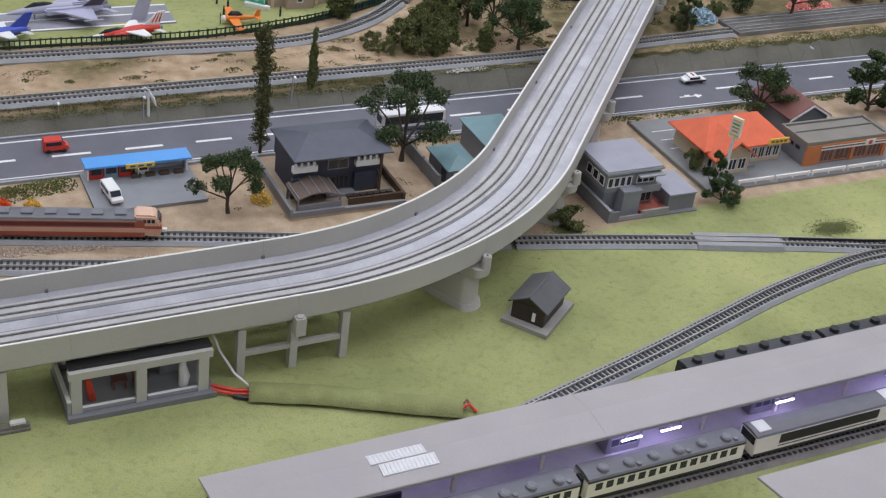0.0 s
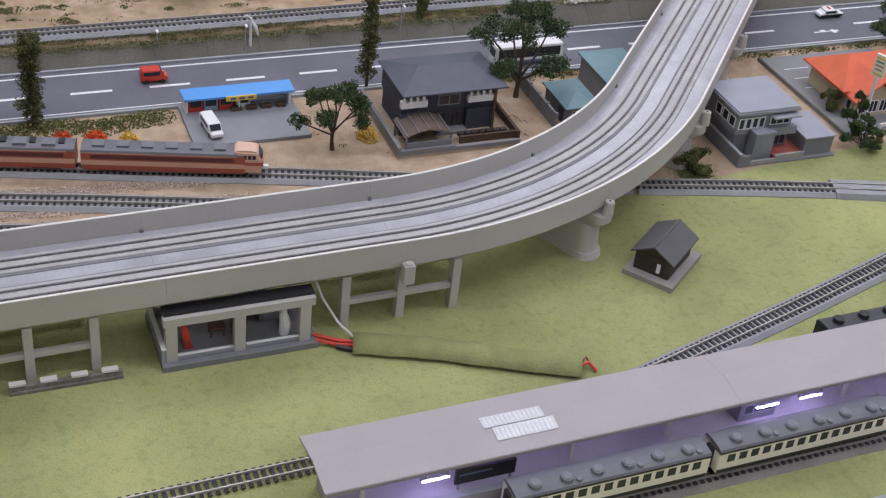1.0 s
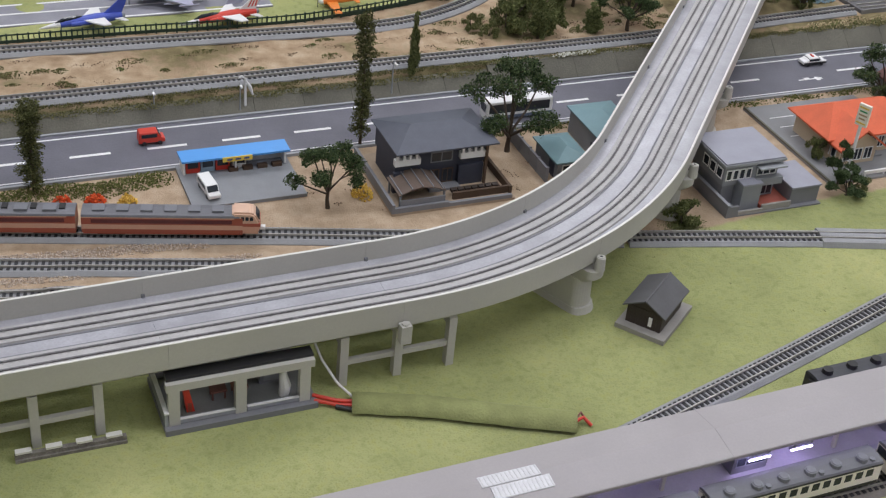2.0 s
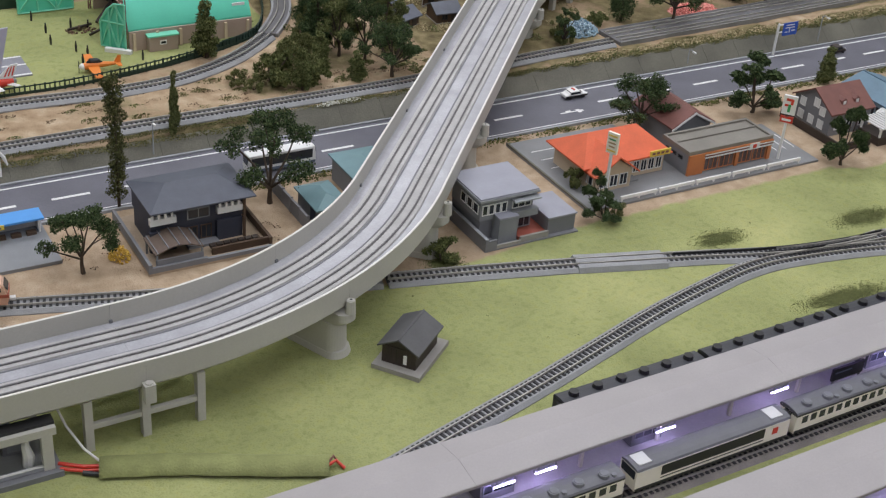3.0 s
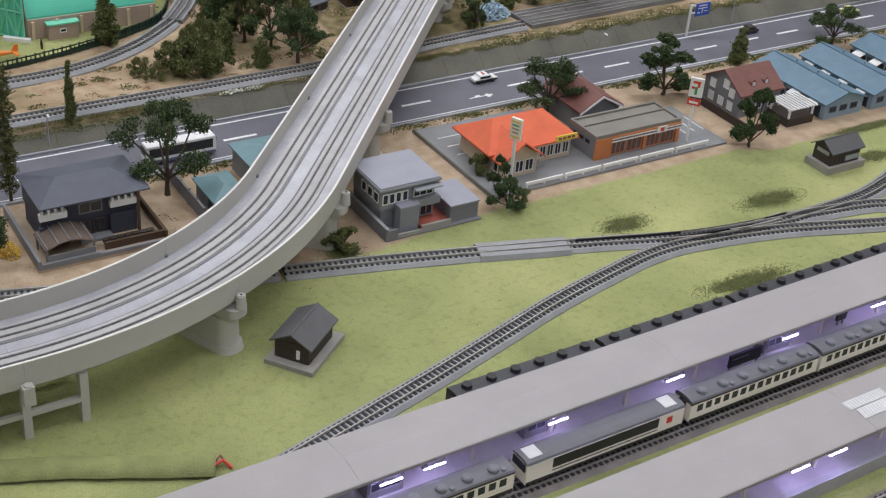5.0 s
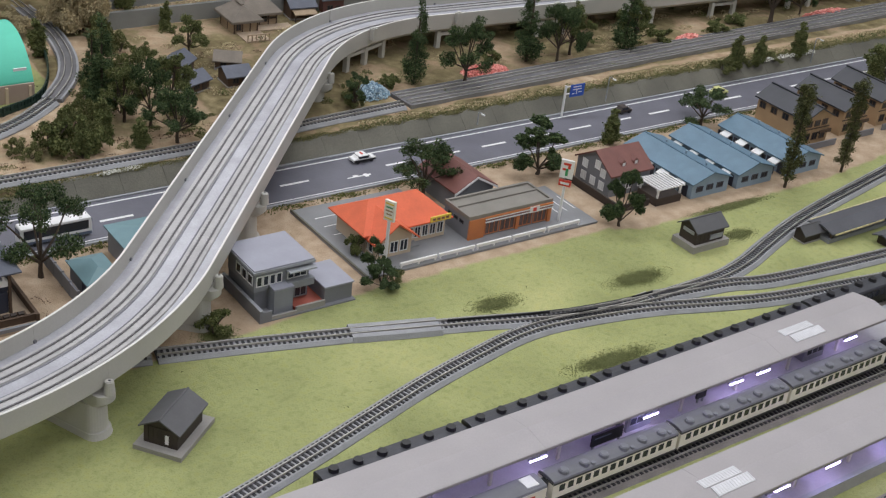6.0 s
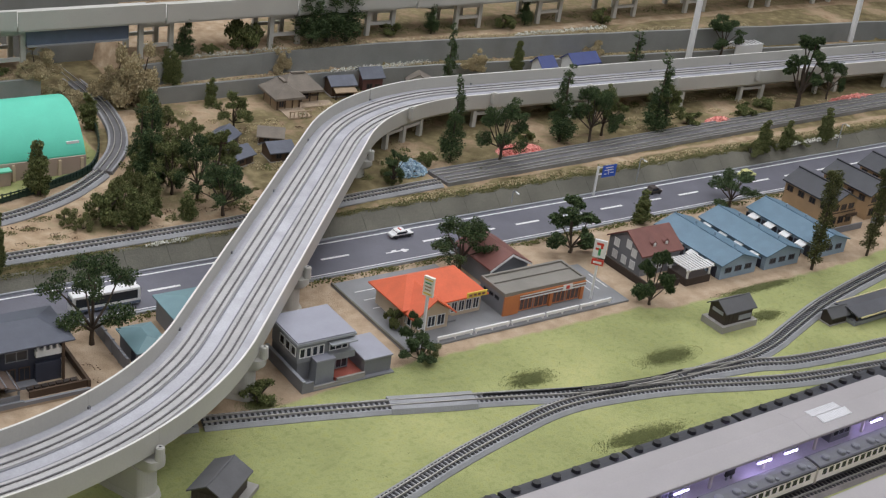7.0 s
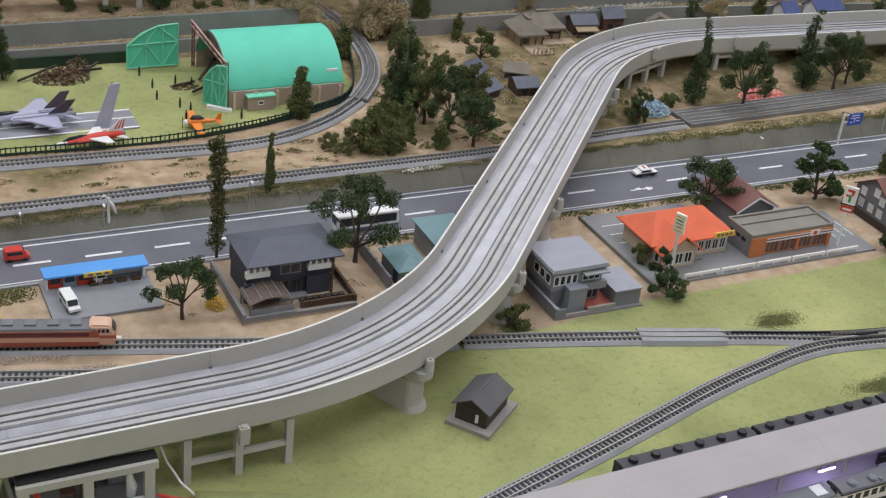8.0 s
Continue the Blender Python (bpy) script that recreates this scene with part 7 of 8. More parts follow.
# ---- vehicles ----
def auto(u, v, rot, L, W, H, paint, label, kind="car", z=0.13):
    th = T(kind, u, v, z, rot, label, "car" if kind != "bus" else "bus", "parked vehicles")
    bm = bmesh.new()
    if kind == "bus":
        solid(bm, [(0, 0.25), (L, 0.25), (L, H * 0.6), (L - 0.1, H), (0.1, H), (0, H * 0.6)], -W / 2, W / 2, "y")
    elif kind == "van":
        solid(bm, [(0, 0.25), (L, 0.25), (L, H * 0.5), (L * 0.86, H * 0.56), (L * 0.72, H), (0.08, H), (0, H * 0.5)], -W / 2, W / 2, "y")
    else:
        solid(bm, [(0, 0.22), (L, 0.22), (L, H * 0.5), (L * 0.76, H * 0.6), (L * 0.62, H), (L * 0.28, H), (L * 0.14, H * 0.62), (0, H * 0.56)], -W / 2, W / 2, "y")
    bmesh.ops.bevel(bm, geom=list(bm.edges), offset=0.06, segments=1, affect="EDGES")
    part("body", bm, paint, th)
    a, b = (0.05, 0.95) if kind == "bus" else ((0.1, 0.7) if kind == "van" else (0.22, 0.66))
    part("side_glass", boxes((L * a, -W / 2 - 0.012, H * (0.42 if kind == "bus" else 0.6), L * b, W / 2 + 0.012, H * 0.88)), M_GLASS, th)
    bm = bmesh.new()
    if kind == "bus":
        box(bm, L - 0.04, -W * 0.42, H * 0.5, L + 0.02, W * 0.42, H * 0.88)
    else:
        (xa, za), (xb, zb) = ((L * 0.855, H * 0.6), (L * 0.735, H * 0.95)) if kind == "van" else ((L * 0.75, H * 0.63), (L * 0.635, H * 0.95))
        solid(bm, [(xa, za), (xa + 0.05, za + 0.02), (xb + 0.05, zb + 0.02), (xb, zb)], -W * 0.42, W * 0.42, "y")
    part("windscreen", bm, M_GLASS, th)
    if kind == "bus":
        part("rear_window", boxes((-0.02, -W * 0.42, H * 0.5, 0.04, W * 0.42, H * 0.88)), M_GLASS, th)
        part("skirt_stripe", boxes((0.05, -W / 2 - 0.012, 0.3, L - 0.05, W / 2 + 0.012, 0.62)), M_STEEL, th)
    for x in (L * 0.2, L * 0.8):
        for s in (-1, 1):
            bm = bmesh.new()
            cyl(bm, 0, 0, -0.09, 0.09, 0.22, 0.22, 12)
            bmesh.ops.transform(bm, matrix=Matrix.Translation((x, s * (W / 2 - 0.07), 0.22)) @ Matrix.Rotation(math.pi / 2, 4, "X"), verts=bm.verts)
            part("wheel", bm, M_BLACK, th)
    for s in (-1, 1):
        part("headlight", boxes((L - 0.02, s * W * 0.33 - 0.1, 0.42, L + 0.02, s * W * 0.33 + 0.1, 0.56)), M_WHITE, th)
    return th


def two_tone(th, L, W):
    for s in (-1, 1):
        y0, y1 = sorted((s * (W / 2 - 0.02), s * (W / 2 + 0.016)))
        part("side_panel", boxes((0.06, y0, 0.24, L - 0.06, y1, 0.46)), M_BLACK, th, "black lower side panel")
    part("roof_bar", boxes((L * 0.4, -0.3, 1.0, L * 0.46, 0.3, 1.1)), M_RED, th, "red roof bar")


M_CARLIME = mat("car_lime", (0.62, 0.62, 0.26), 0.35)
auto(-57.6, 31.0, 0, 2.5, 1.15, 1.35, M_RED, "small red hatchback parked on the road", "van")
auto(-53.4, 22.3, -84, 3.4, 1.15, 1.2, M_WHITE, "white estate car parked on a shop forecourt", "van", z=0.32)
two_tone(auto(19.2, 32.1, 0, 3.2, 1.25, 1.0, M_WHITE, "white saloon car with black lower sides on the road"), 3.2, 1.25)
auto(-22.9, 28.1, 0, 7.6, 1.5, 2.2, M_WHITE, "long white bus standing on the road", "bus")
auto(80.2, 31.6, 0, 2.9, 1.2, 1.1, M_CARLIME, "yellow-green car on the road behind a tree")
auto(61.8, 31.7, 0, 2.4, 1.15, 1.0, M_DARKWOOD, "dark brown car on the road")
blue_van = T("rail_wagon", 80.5, -6.5, 0.5, 14, "dark blue wagon on a distant siding", "railway wagon")
part("body", boxes((0, -0.9, 0.4, 6, 0.9, 2.2)), M_TILEBLUE, blue_van)
part("roof", roof_mesh(6, 1.8, 2.45), M_TRAINROOF, blue_van)
bogies(blue_van, 6, 1.8)

# ---- road furniture ----
sign = T("direction_sign", 53.8, 33.9, 0, 0, "blue overhead road direction sign on a white pole", "sign")
part("pole", boxes((-0.12, -0.12, 0, 0.12, 0.12, 4.5)), M_WHITE, sign)
part("arm", boxes((0.12, -0.07, 4.2, 2.6, 0.07, 4.35)), M_WHITE, sign)
part("arm", boxes((0.12, -0.07, 3.2, 1.0, 0.07, 3.3)), M_WHITE, sign)
bd = part("board", boxes((0.75, -0.16, 2.75, 3.2, -0.08, 4.5)), mat("sign_blue", (0.03, 0.10, 0.50), 0.4), sign)
part("route_bar", boxes((1.1, -0.19, 3.75, 2.7, -0.16, 3.87), (1.8, -0.19, 3.1, 1.92, -0.16, 3.75), (1.1, -0.19, 3.15, 1.5, -0.16, 3.3), (2.2, -0.19, 3.3, 2.8, -0.16, 3.42), (1.2, -0.19, 4.1, 2.6, -0.16, 4.25)), M_WHITE, bd)
for u, v, h in ((-46.6, 34.9, 3.4), (-30.4, 34.9, 4.2), (62.5, 34.9, 4.0), (-55, 36.0, 3), (40.2, 34.9, 2.2), (105.5, 35.0, 4.5)):
    lp = T("street_lamp", u, v, 0.1, 0, "thin pale grey street lamp beside the road", "street lamp", "street lamps")
    bm = bmesh.new()
    cyl(bm, 0, 0, 0, h, 0.09, 0.06, 8)
    part("pole", bm, M_LIGHTGREY, lp)
    bm = bmesh.new()
    tube(bm, [(0, 0, h - 0.1), (-0.1, -0.5, h + 0.25), (-0.2, -1.1, h + 0.2)], [0.06, 0.05, 0.05], 6)
    part("arm", bm, M_LIGHTGREY, lp)
    part("lamp_head", boxes((-0.32, -1.5, h + 0.12, -0.1, -0.95, h + 0.26)), M_WHITE, lp)
flag = T("banner_pole", -46.0, 35.2, 0.2, 0, "white banner pole with drooping white pennants", "banner")
bm = bmesh.new()
cyl(bm, 0, 0, 0, 3.6, 0.16, 0.12, 8)
part("pole", bm, M_WHITE, flag)
bm = bmesh.new()
tube(bm, [(0, 0, 3.4), (0.45, -0.1, 2.6), (0.75, -0.15, 1.7)], [0.1, 0.22, 0.08], 6)
part("pennant", bm, M_WHITE, flag)
bm = bmesh.new()
tube(bm, [(0, 0, 3.5), (-0.4, -0.1, 3.9), (-0.75, -0.1, 3.7)], [0.08, 0.14, 0.05], 6)
part("pennant", bm, M_WHITE, flag)

# ---- hangar field ----
hg = T("hangar", -25.4, 58.3, 2.0, 0, "large mint green arched aircraft hangar with beige walls", "hangar")
LH, DH, EH, CH = 15.4, 14.2, 2.35, 7.1


def arch(y):
    r = ((DH / 2) ** 2 + (CH - EH) ** 2) / (2 * (CH - EH))
    return CH - r + math.sqrt(r * r - (y - DH / 2) ** 2)


prof = [(DH * k / 72, arch(DH * k / 72)) for k in range(73)]
bm = bmesh.new()
solid(bm, [(y, z + 0.22) for y, z in prof] + [(y, z) for y, z in prof[::-1]], 0, LH, "x")
part("roof", bm, M_GREENROOF, hg)
part("side_wall", boxes((0, -0.25, -0.1, LH, 0.1, EH)), M_PINKWALL, hg)
part("side_wall", boxes((0, DH - 0.1, -0.1, LH, DH + 0.25, EH)), M_PINKWALL, hg)
bm = bmesh.new()
solid(bm, [(0.1, -0.1)] + [(min(max(y, 0.1), DH - 0.1), z - 0.02) for y, z in prof] + [(DH - 0.1, -0.1)], LH - 0.35, LH - 0.05, "x")
part("end_wall", bm, M_PINKWALL, hg)
for k in range(6):
    part("buttress", boxes((0.4 + 2.85 * k, -0.5, -0.1, 0.75 + 2.85 * k, -0.25, EH - 0.2)), M_BEIGE, hg)
bm = bmesh.new()
solid(bm, [(y, z - 0.02) for y, z in prof if z > 5.4] + [(max(y for y, z in prof if z > 5.4), 5.4), (min(y for y, z in prof if z > 5.4), 5.4)], 0.25, 0.5, "x")
part("front_gable", bm, M_FRONTGREY, hg, "grey-brown boarded gable above the opening")
truss = part("door_track", boxes((-0.62, 0.2, 6.15, -0.4, 15.2, 6.33), (-0.62, 0.2, 5.5, -0.4, 15.2, 5.66)), M_TRUSS, hg, "red and white lattice door track")
for k in range(15):
    bm = bmesh.new()
    tube(bm, [(-0.51, 0.3 + k, 5.6), (-0.51, 1.25 + k, 6.2)] if k % 2 else [(-0.51, 0.3 + k, 6.2), (-0.51, 1.25 + k, 5.6)], [0.08, 0.08], 5)
    part("lattice_bar", bm, M_RUST, truss)
for y in (0.0, 14.6):
    col = part("column", boxes((-0.6, y - 0.12, -0.1, -0.48, y + 0.12, 6.3), (-0.3, y - 0.12, -0.1, -0.18, y + 0.12, 6.3)), M_RUST, hg, "rust red lattice column")
    for k in range(8):
        bm = bmesh.new()
        tube(bm, [(-0.54, y, 0.75 * k), (-0.24, y, 0.75 * k + 0.7)], [0.05, 0.05], 4)
        part("lattice_bar", bm, M_RUST, col)
for a, b in (((0.6, 12.5, 2.2), (4.5, 4.5, 0.3)), ((-1.2, 9.0, 0.3), (3.0, 13.0, 2.6)), ((-0.4, 7.5, 0.2), (3.4, 10.5, 2.2)), ((0.8, 5.0, 4.8), (3.6, 9.0, 2.0))):
    bm = bmesh.new()
    tube(bm, [a, b], [0.2, 0.2], 4)
    part("timber_brace", bm, M_DARKWOOD, hg, "dark timber brace inside")
bm = bmesh.new()
solid(bm, [(y, z + 0.23) for y, z in prof] + [(y, z - 0.1) for y, z in prof[::-1]], -0.12, -0.01, "x")
part("front_rib", bm, M_FRONTGREY, hg, "thin dark roof edge")
part("name_plate", boxes((13.2, 0.6, arch(0.6) + 0.2, 14.8, 0.75, arch(0.6) + 0.55)), M_WHITE, hg)


def door_leaf(u, v, rot, w=6.8):
    """A faceted door leaf, its hinge side at x = w, braced by a fan of bars."""
    d = T("hangar_door", u, v, 2.0, rot, "mint green braced hangar door leaf standing open", "door", "hangar doors")
    top = [(0, 3.2), (w * 0.27, 4.8), (w * 0.6, 5.75), (w, 5.95)]
    bm = bmesh.new()
    solid(bm, [(0, 0.1), (w, 0.1)] + top[::-1], 0, 0.1, "y")
    part("panel", bm, M_GREENROOF, d)
    bars = [((0, 0.15), (w, 0.15)), ((0, 0.15), top[0]), ((w, 0.15), top[3]), ((0, 3.3), (w, 3.5))] + list(zip(top, top[1:]))
    bars += [((w * 0.36, 0.15), (w * 0.36, 5.0)), ((w * 0.7, 0.15), (w * 0.7, 5.8))]
    bars += [((0, 0.15), (w * 0.36, 3.35)), ((w * 0.36, 3.35), (w * 0.7, 0.15)), ((w * 0.7, 0.15), (w, 3.5)), ((0, 3.3), (w * 0.36, 5.0)), ((w * 0.36, 3.35), (w * 0.6, 5.75)), ((w * 0.6, 5.75), (w, 3.5))]
    for a, b in bars:
        bm = bmesh.new()
        tube(bm, [(a[0], -0.1, a[1]), (b[0], -0.1, b[1])], [0.12, 0.12], 4)
        part("brace", bm, M_MINT, d)


M_MINT = mat("pale_mint", (0.20, 0.66, 0.47), 0.5)
door_leaf(-34.6, 73.3, 0)
door_leaf(-27.9, 60.7, -56, 3.6)
part("sill", boxes((0, -0.3, 0, 3.2, 0.3, 0.5)), M_WHITE, T("white_block", -28.0, 59.0, 2.0, -38, "low white block below the hangar door", "block"))
ph = T("guard_hut", -23.3, 57.0, 2.0, 0, "small beige hut with pale green roof beside the hangar", "hut")
part("wall", boxes((0, 0, -0.1, 3.5, 1.0, 1.8)), M_PINKWALL, ph)
part("roof", boxes((-0.15, -0.15, 1.8, 3.65, 1.03, 1.98)), M_MINT, ph)
window(ph, 1.3, 0, 0.8, 0.8, 0.5, bars=0)
fl = resample(FENCE, 1.1)
fg = T("field_fence", 0, 0, 2.0, 0, "dark green post and rail fence round the hangar field", "fence")
for a, b in zip(fl, fl[1:]):
    ang = math.degrees(math.atan2(b[1] - a[1], b[0] - a[0]))
    ob = part("panel", boxes((0, -0.04, 0.95, 1.1, 0.04, 1.1), (0, -0.04, 0.1, 1.1, 0.04, 0.45), (0.5, -0.03, 0.45, 0.6, 0.03, 0.95)), M_FENCEGREEN, fg)
    ob.matrix_basis = pose(a[0] * CM, a[1] * CM, 0, 0, 0, ang)
    if a[0] > -31:
        ob = part("backing_board", boxes((0, 0.05, -0.1, 1.1, 0.12, 0.55 + 0.6 * min(max((a[0] + 24) / 9, 0), 1))), M_FENCEGREEN, fg)
        ob.matrix_basis = pose(a[0] * CM, a[1] * CM, 0, 0, 0, ang)
    ob = part("post", boxes((-0.08, -0.08, -0.1, 0.08, 0.08, 1.2)), M_FENCEGREEN, fg)
    ob.matrix_basis = pose(a[0] * CM, a[1] * CM, 0, 0, 0, ang)
setting("dark_ditch_wall", boxes((-140, 75.6, 1.8, -29, 76.0, 3.5)), M_FENCEGREEN, "dark green low wall behind the hangar field", "wall")
apron = T("apron", -90, 55.2, 2.0, 0, "pale grey concrete apron with painted lines", "apron")
part("slab", boxes((0, 0, -0.1, 52.5, 5.6, 0.06)), mat("apron_concrete", (0.27, 0.27, 0.31), 0.7, var=0.2, scale=30), apron)
for y in (0.15, 2.9, 5.2):
    part("line", boxes((0, y, 0.06, 52.5, y + 0.3, 0.075)), M_WHITE, apron)


def flat_plate(points, z0, z1):
    """A thin flat plate with a given outline, its top edge drawn in."""
    bm = bmesh.new()
    cx, cy = sum(p[0] for p in points) / len(points), sum(p[1] for p in points) / len(points)
    lo = [bm.verts.new((x, y, z0)) for x, y in points]
    hi = [bm.verts.new((cx + (x - cx) * 0.94, cy + (y - cy) * 0.94, z1)) for x, y in points]
    for i in range(len(points)):
        bm.faces.new((lo[i - 1], lo[i], hi[i], hi[i - 1]))
    bm.faces.new(lo[::-1])
    bm.faces.new(hi)
    bmesh.ops.recalc_face_normals(bm, faces=bm.faces)
    return bm


def upright(points, y, thick, lean=0.0):
    """A fin of a given side outline; lean shifts its top sideways."""
    bm = bmesh.new()
    solid(bm, points, y - thick, y + thick, "y")
    base = min(p[1] for p in points)
    for w in bm.verts:
        w.co.y += (w.co.z - base) * lean
    return bm


def trainer_jet(u, v, rot, paint, fin, label):
    """Nose at the origin, tail along +x."""
    th = T("jet_aircraft", u, v, 2.0, rot, label, "aircraft", "model aircraft")
    bm = bmesh.new()
    tube(bm, [(0, 0, 0.72), (0.9, 0, 0.8), (2.2, 0, 0.88)], [0.04, 0.2, 0.32], 12)
    part("nose", bm, M_WHITE, th)
    bm = bmesh.new()
    tube(bm, [(2.2, 0, 0.88), (3.6, 0, 0.95), (6.0, 0, 1.0), (7.6, 0, 1.0), (8.9, 0, 1.02)], [0.32, 0.48, 0.58, 0.52, 0.36], 14)
    part("fuselage", bm, paint, th)
    bm = bmesh.new()
    tube(bm, [(8.85, 0, 1.02), (9.25, 0, 1.02)], [0.3, 0.26], 12)
    part("exhaust", bm, M_MIDGREY, th, "grey exhaust pipe")
    for y in (-1, 1):
        bm = bmesh.new()
        tube(bm, [(3.3, y * 0.5, 0.95), (4.2, y * 0.55, 0.95), (6.2, y * 0.45, 0.98)], [0.22, 0.28, 0.2], 8)
        part("intake", bm, paint, th)
        part("wing", flat_plate([(4.6, y * 0.4), (6.9, y * 0.4), (7.1, y * 2.3), (6.2, y * 2.3)], 1.12, 1.24), M_WHITE, th)
        part("tailplane", flat_plate([(7.9, y * 0.3), (8.9, y * 0.3), (9.3, y * 1.3), (8.8, y * 1.3)], 0.86, 0.95), M_WHITE, th)
    bm = bmesh.new()
    tube(bm, [(1.7, 0, 1.12), (2.6, 0, 1.36), (3.9, 0, 1.42), (4.6, 0, 1.45)], [0.06, 0.22, 0.22, 0.08], 10)
    part("canopy", bm, M_GLASS, th)
    f = part("fin", upright([(6.9, 1.45), (8.9, 1.35), (9.6, 2.95), (8.8, 2.95)], 0, 0.07), fin, th)
    for k in range(3):
        part("fin_stripe", upright([(7.9 + 0.42 * k, 1.7), (8.1 + 0.42 * k, 1.7), (8.65 + 0.3 * k, 2.75), (8.52 + 0.3 * k, 2.75)], 0, 0.085), paint, f, "coloured fin stripe")
    for x, y in ((2.3, 0), (5.6, 0.6), (5.6, -0.6)):
        part("undercarriage", boxes((x - 0.07, y - 0.06, 0.02, x + 0.07, y + 0.06, 0.9)), M_MIDGREY, th)


def fighter_jet(u, v, rot, label):
    th = T("fighter_jet", u, v, 2.0, rot, label, "aircraft", "model aircraft")
    bm = bmesh.new()
    tube(bm, [(0, 0, 1.0), (1.2, 0, 1.1), (3.2, 0, 1.25), (5.2, 0, 1.35), (7.5, 0, 1.35)], [0.05, 0.32, 0.5, 0.55, 0.4], 14)
    part("fuselage", bm, M_JETGREY, th)
    bm = bmesh.new()
    tube(bm, [(2.1, 0, 1.55), (3.2, 0, 1.85), (4.6, 0, 1.85), (5.6, 0, 1.75)], [0.08, 0.28, 0.26, 0.08], 10)
    part("canopy", bm, M_GLASS, th)
    for y in (-1, 1):
        bm = bmesh.new()
        box(bm, 4.2, y * 0.72 - 0.42, 0.8, 11.0, y * 0.72 + 0.42, 1.55)
        bmesh.ops.bevel(bm, geom=list(bm.edges), offset=0.16, segments=2, affect="EDGES")
        part("engine_duct", bm, M_JETGREY, th)
        bm = bmesh.new()
        tube(bm, [(10.9, y * 0.72, 1.2), (11.8, y * 0.72, 1.2)], [0.38, 0.28], 12)
        part("exhaust", bm, M_MIDGREY, th, "grey exhaust nozzle")
        part("wing", flat_plate([(4.6, y * 1.0), (6.2, y * 1.9), (8.4, y * 4.3), (9.3, y * 4.3), (9.6, y * 1.1)], 1.2, 1.36), M_JETGREY, th)
        bm = bmesh.new()
        tube(bm, [(7.6, y * 4.4, 1.28), (9.9, y * 4.4, 1.28)], [0.07, 0.07], 6)
        part("wing_tip_rail", bm, M_JETGREY, th)
        bm = bmesh.new()
        tube(bm, [(6.4, y * 2.6, 0.85), (7.2, y * 2.6, 0.9), (9.2, y * 2.6, 0.9), (9.8, y * 2.6, 0.9)], [0.04, 0.18, 0.18, 0.06], 8)
        part("wing_tank", bm, M_JETGREY, th)
        part("tailplane", flat_plate([(10.2, y * 1.1), (11.2, y * 1.1), (12.3, y * 2.6), (11.5, y * 2.6)], 1.15, 1.26), M_JETGREY, th)
        part("fin", upright([(8.4, 1.5), (10.6, 1.5), (11.7, 3.3), (10.6, 3.3)], y * 0.85, 0.07, y * 0.25), M_FINDARK, th, "dark maroon-grey fin")
    for x, y in ((3.2, 0), (7.6, 0.9), (7.6, -0.9)):
        part("undercarriage", boxes((x - 0.08, y - 0.08, 0.06, x + 0.08, y + 0.08, 0.95)), M_MIDGREY, th)


def prop_plane(u, v, rot, label):
    th = T("propeller_plane", u, v, 2.0, rot, label, "aircraft", "model aircraft")
    bm = bmesh.new()
    tube(bm, [(0.55, 0, 0.75), (1.5, 0, 0.85), (3.0, 0, 0.8), (4.7, 0, 0.8)], [0.4, 0.44, 0.3, 0.1], 12)
    part("fuselage", bm, M_ORANGEPAINT, th)
    bm = bmesh.new()
    tube(bm, [(0, 0, 0.75), (0.25, 0, 0.75), (0.6, 0, 0.75)], [0.1, 0.36, 0.4], 12)
    part("cowling", bm, M_WHITE, th, "white engine cowling")
    bm = bmesh.new()
    tube(bm, [(0.9, 0, 1.1), (1.3, 0, 1.35), (2.1, 0, 1.3), (2.6, 0, 1.1)], [0.15, 0.33, 0.32, 0.1], 10)
    part("canopy", bm, M_BLACK, th, "black cockpit canopy")
    for y in (-1, 1):
        part("wing", flat_plate([(0.9, y * 0.3), (2.2, y * 0.3), (2.0, y * 3.4), (1.2, y * 3.4)], 0.68, 0.8), M_ORANGEPAINT, th)
        part("tailplane", flat_plate([(4.0, y * 0.1), (4.7, y * 0.1), (4.7, y * 1.1), (4.3, y * 1.1)], 0.82, 0.9), M_ORANGEPAINT, th)
        part("undercarriage", boxes((1.2, y * 0.8 - 0.06, 0, 1.4, y * 0.8 + 0.06, 0.7)), M_MIDGREY, th)
    part("fin", upright([(3.9, 0.85), (4.7, 0.85), (4.8, 1.7), (4.4, 1.7)], 0, 0.06), M_ORANGEPAINT, th)
    part("propeller", boxes((-0.06, -0.07, 0.05, 0, 0.07, 1.45)), M_BLACK, th)


M_FINDARK = mat("fin_dark", (0.075, 0.055, 0.075), 0.5)
trainer_jet(-49.2, 50.7, 9, M_RED, M_WHITE, "red and white training jet parked on grass")
trainer_jet(-63.6, 52.6, 8, M_BLUEPAINT, M_BLUEPAINT, "white and blue training jet parked on grass")
fighter_jet(-56.3, 58.2, 4, "light lavender grey twin-finned fighter jet on an apron")
prop_plane(-32.6, 53.9, -4, "small orange propeller plane with black cockpit on grass")
bm = bmesh.new()
solid(bm, [(0, 0), (1.9, 0), (3.2, 5.2), (2.0, 5.2)], -0.1, 0.1, "y")
part("blade", bm, M_JETGREY, T("leaning_panel", -42.6, 56.6, 2.05, 6, "tall pale grey slanted panel standing on the apron", "panel"))
rf = random.Random(8)
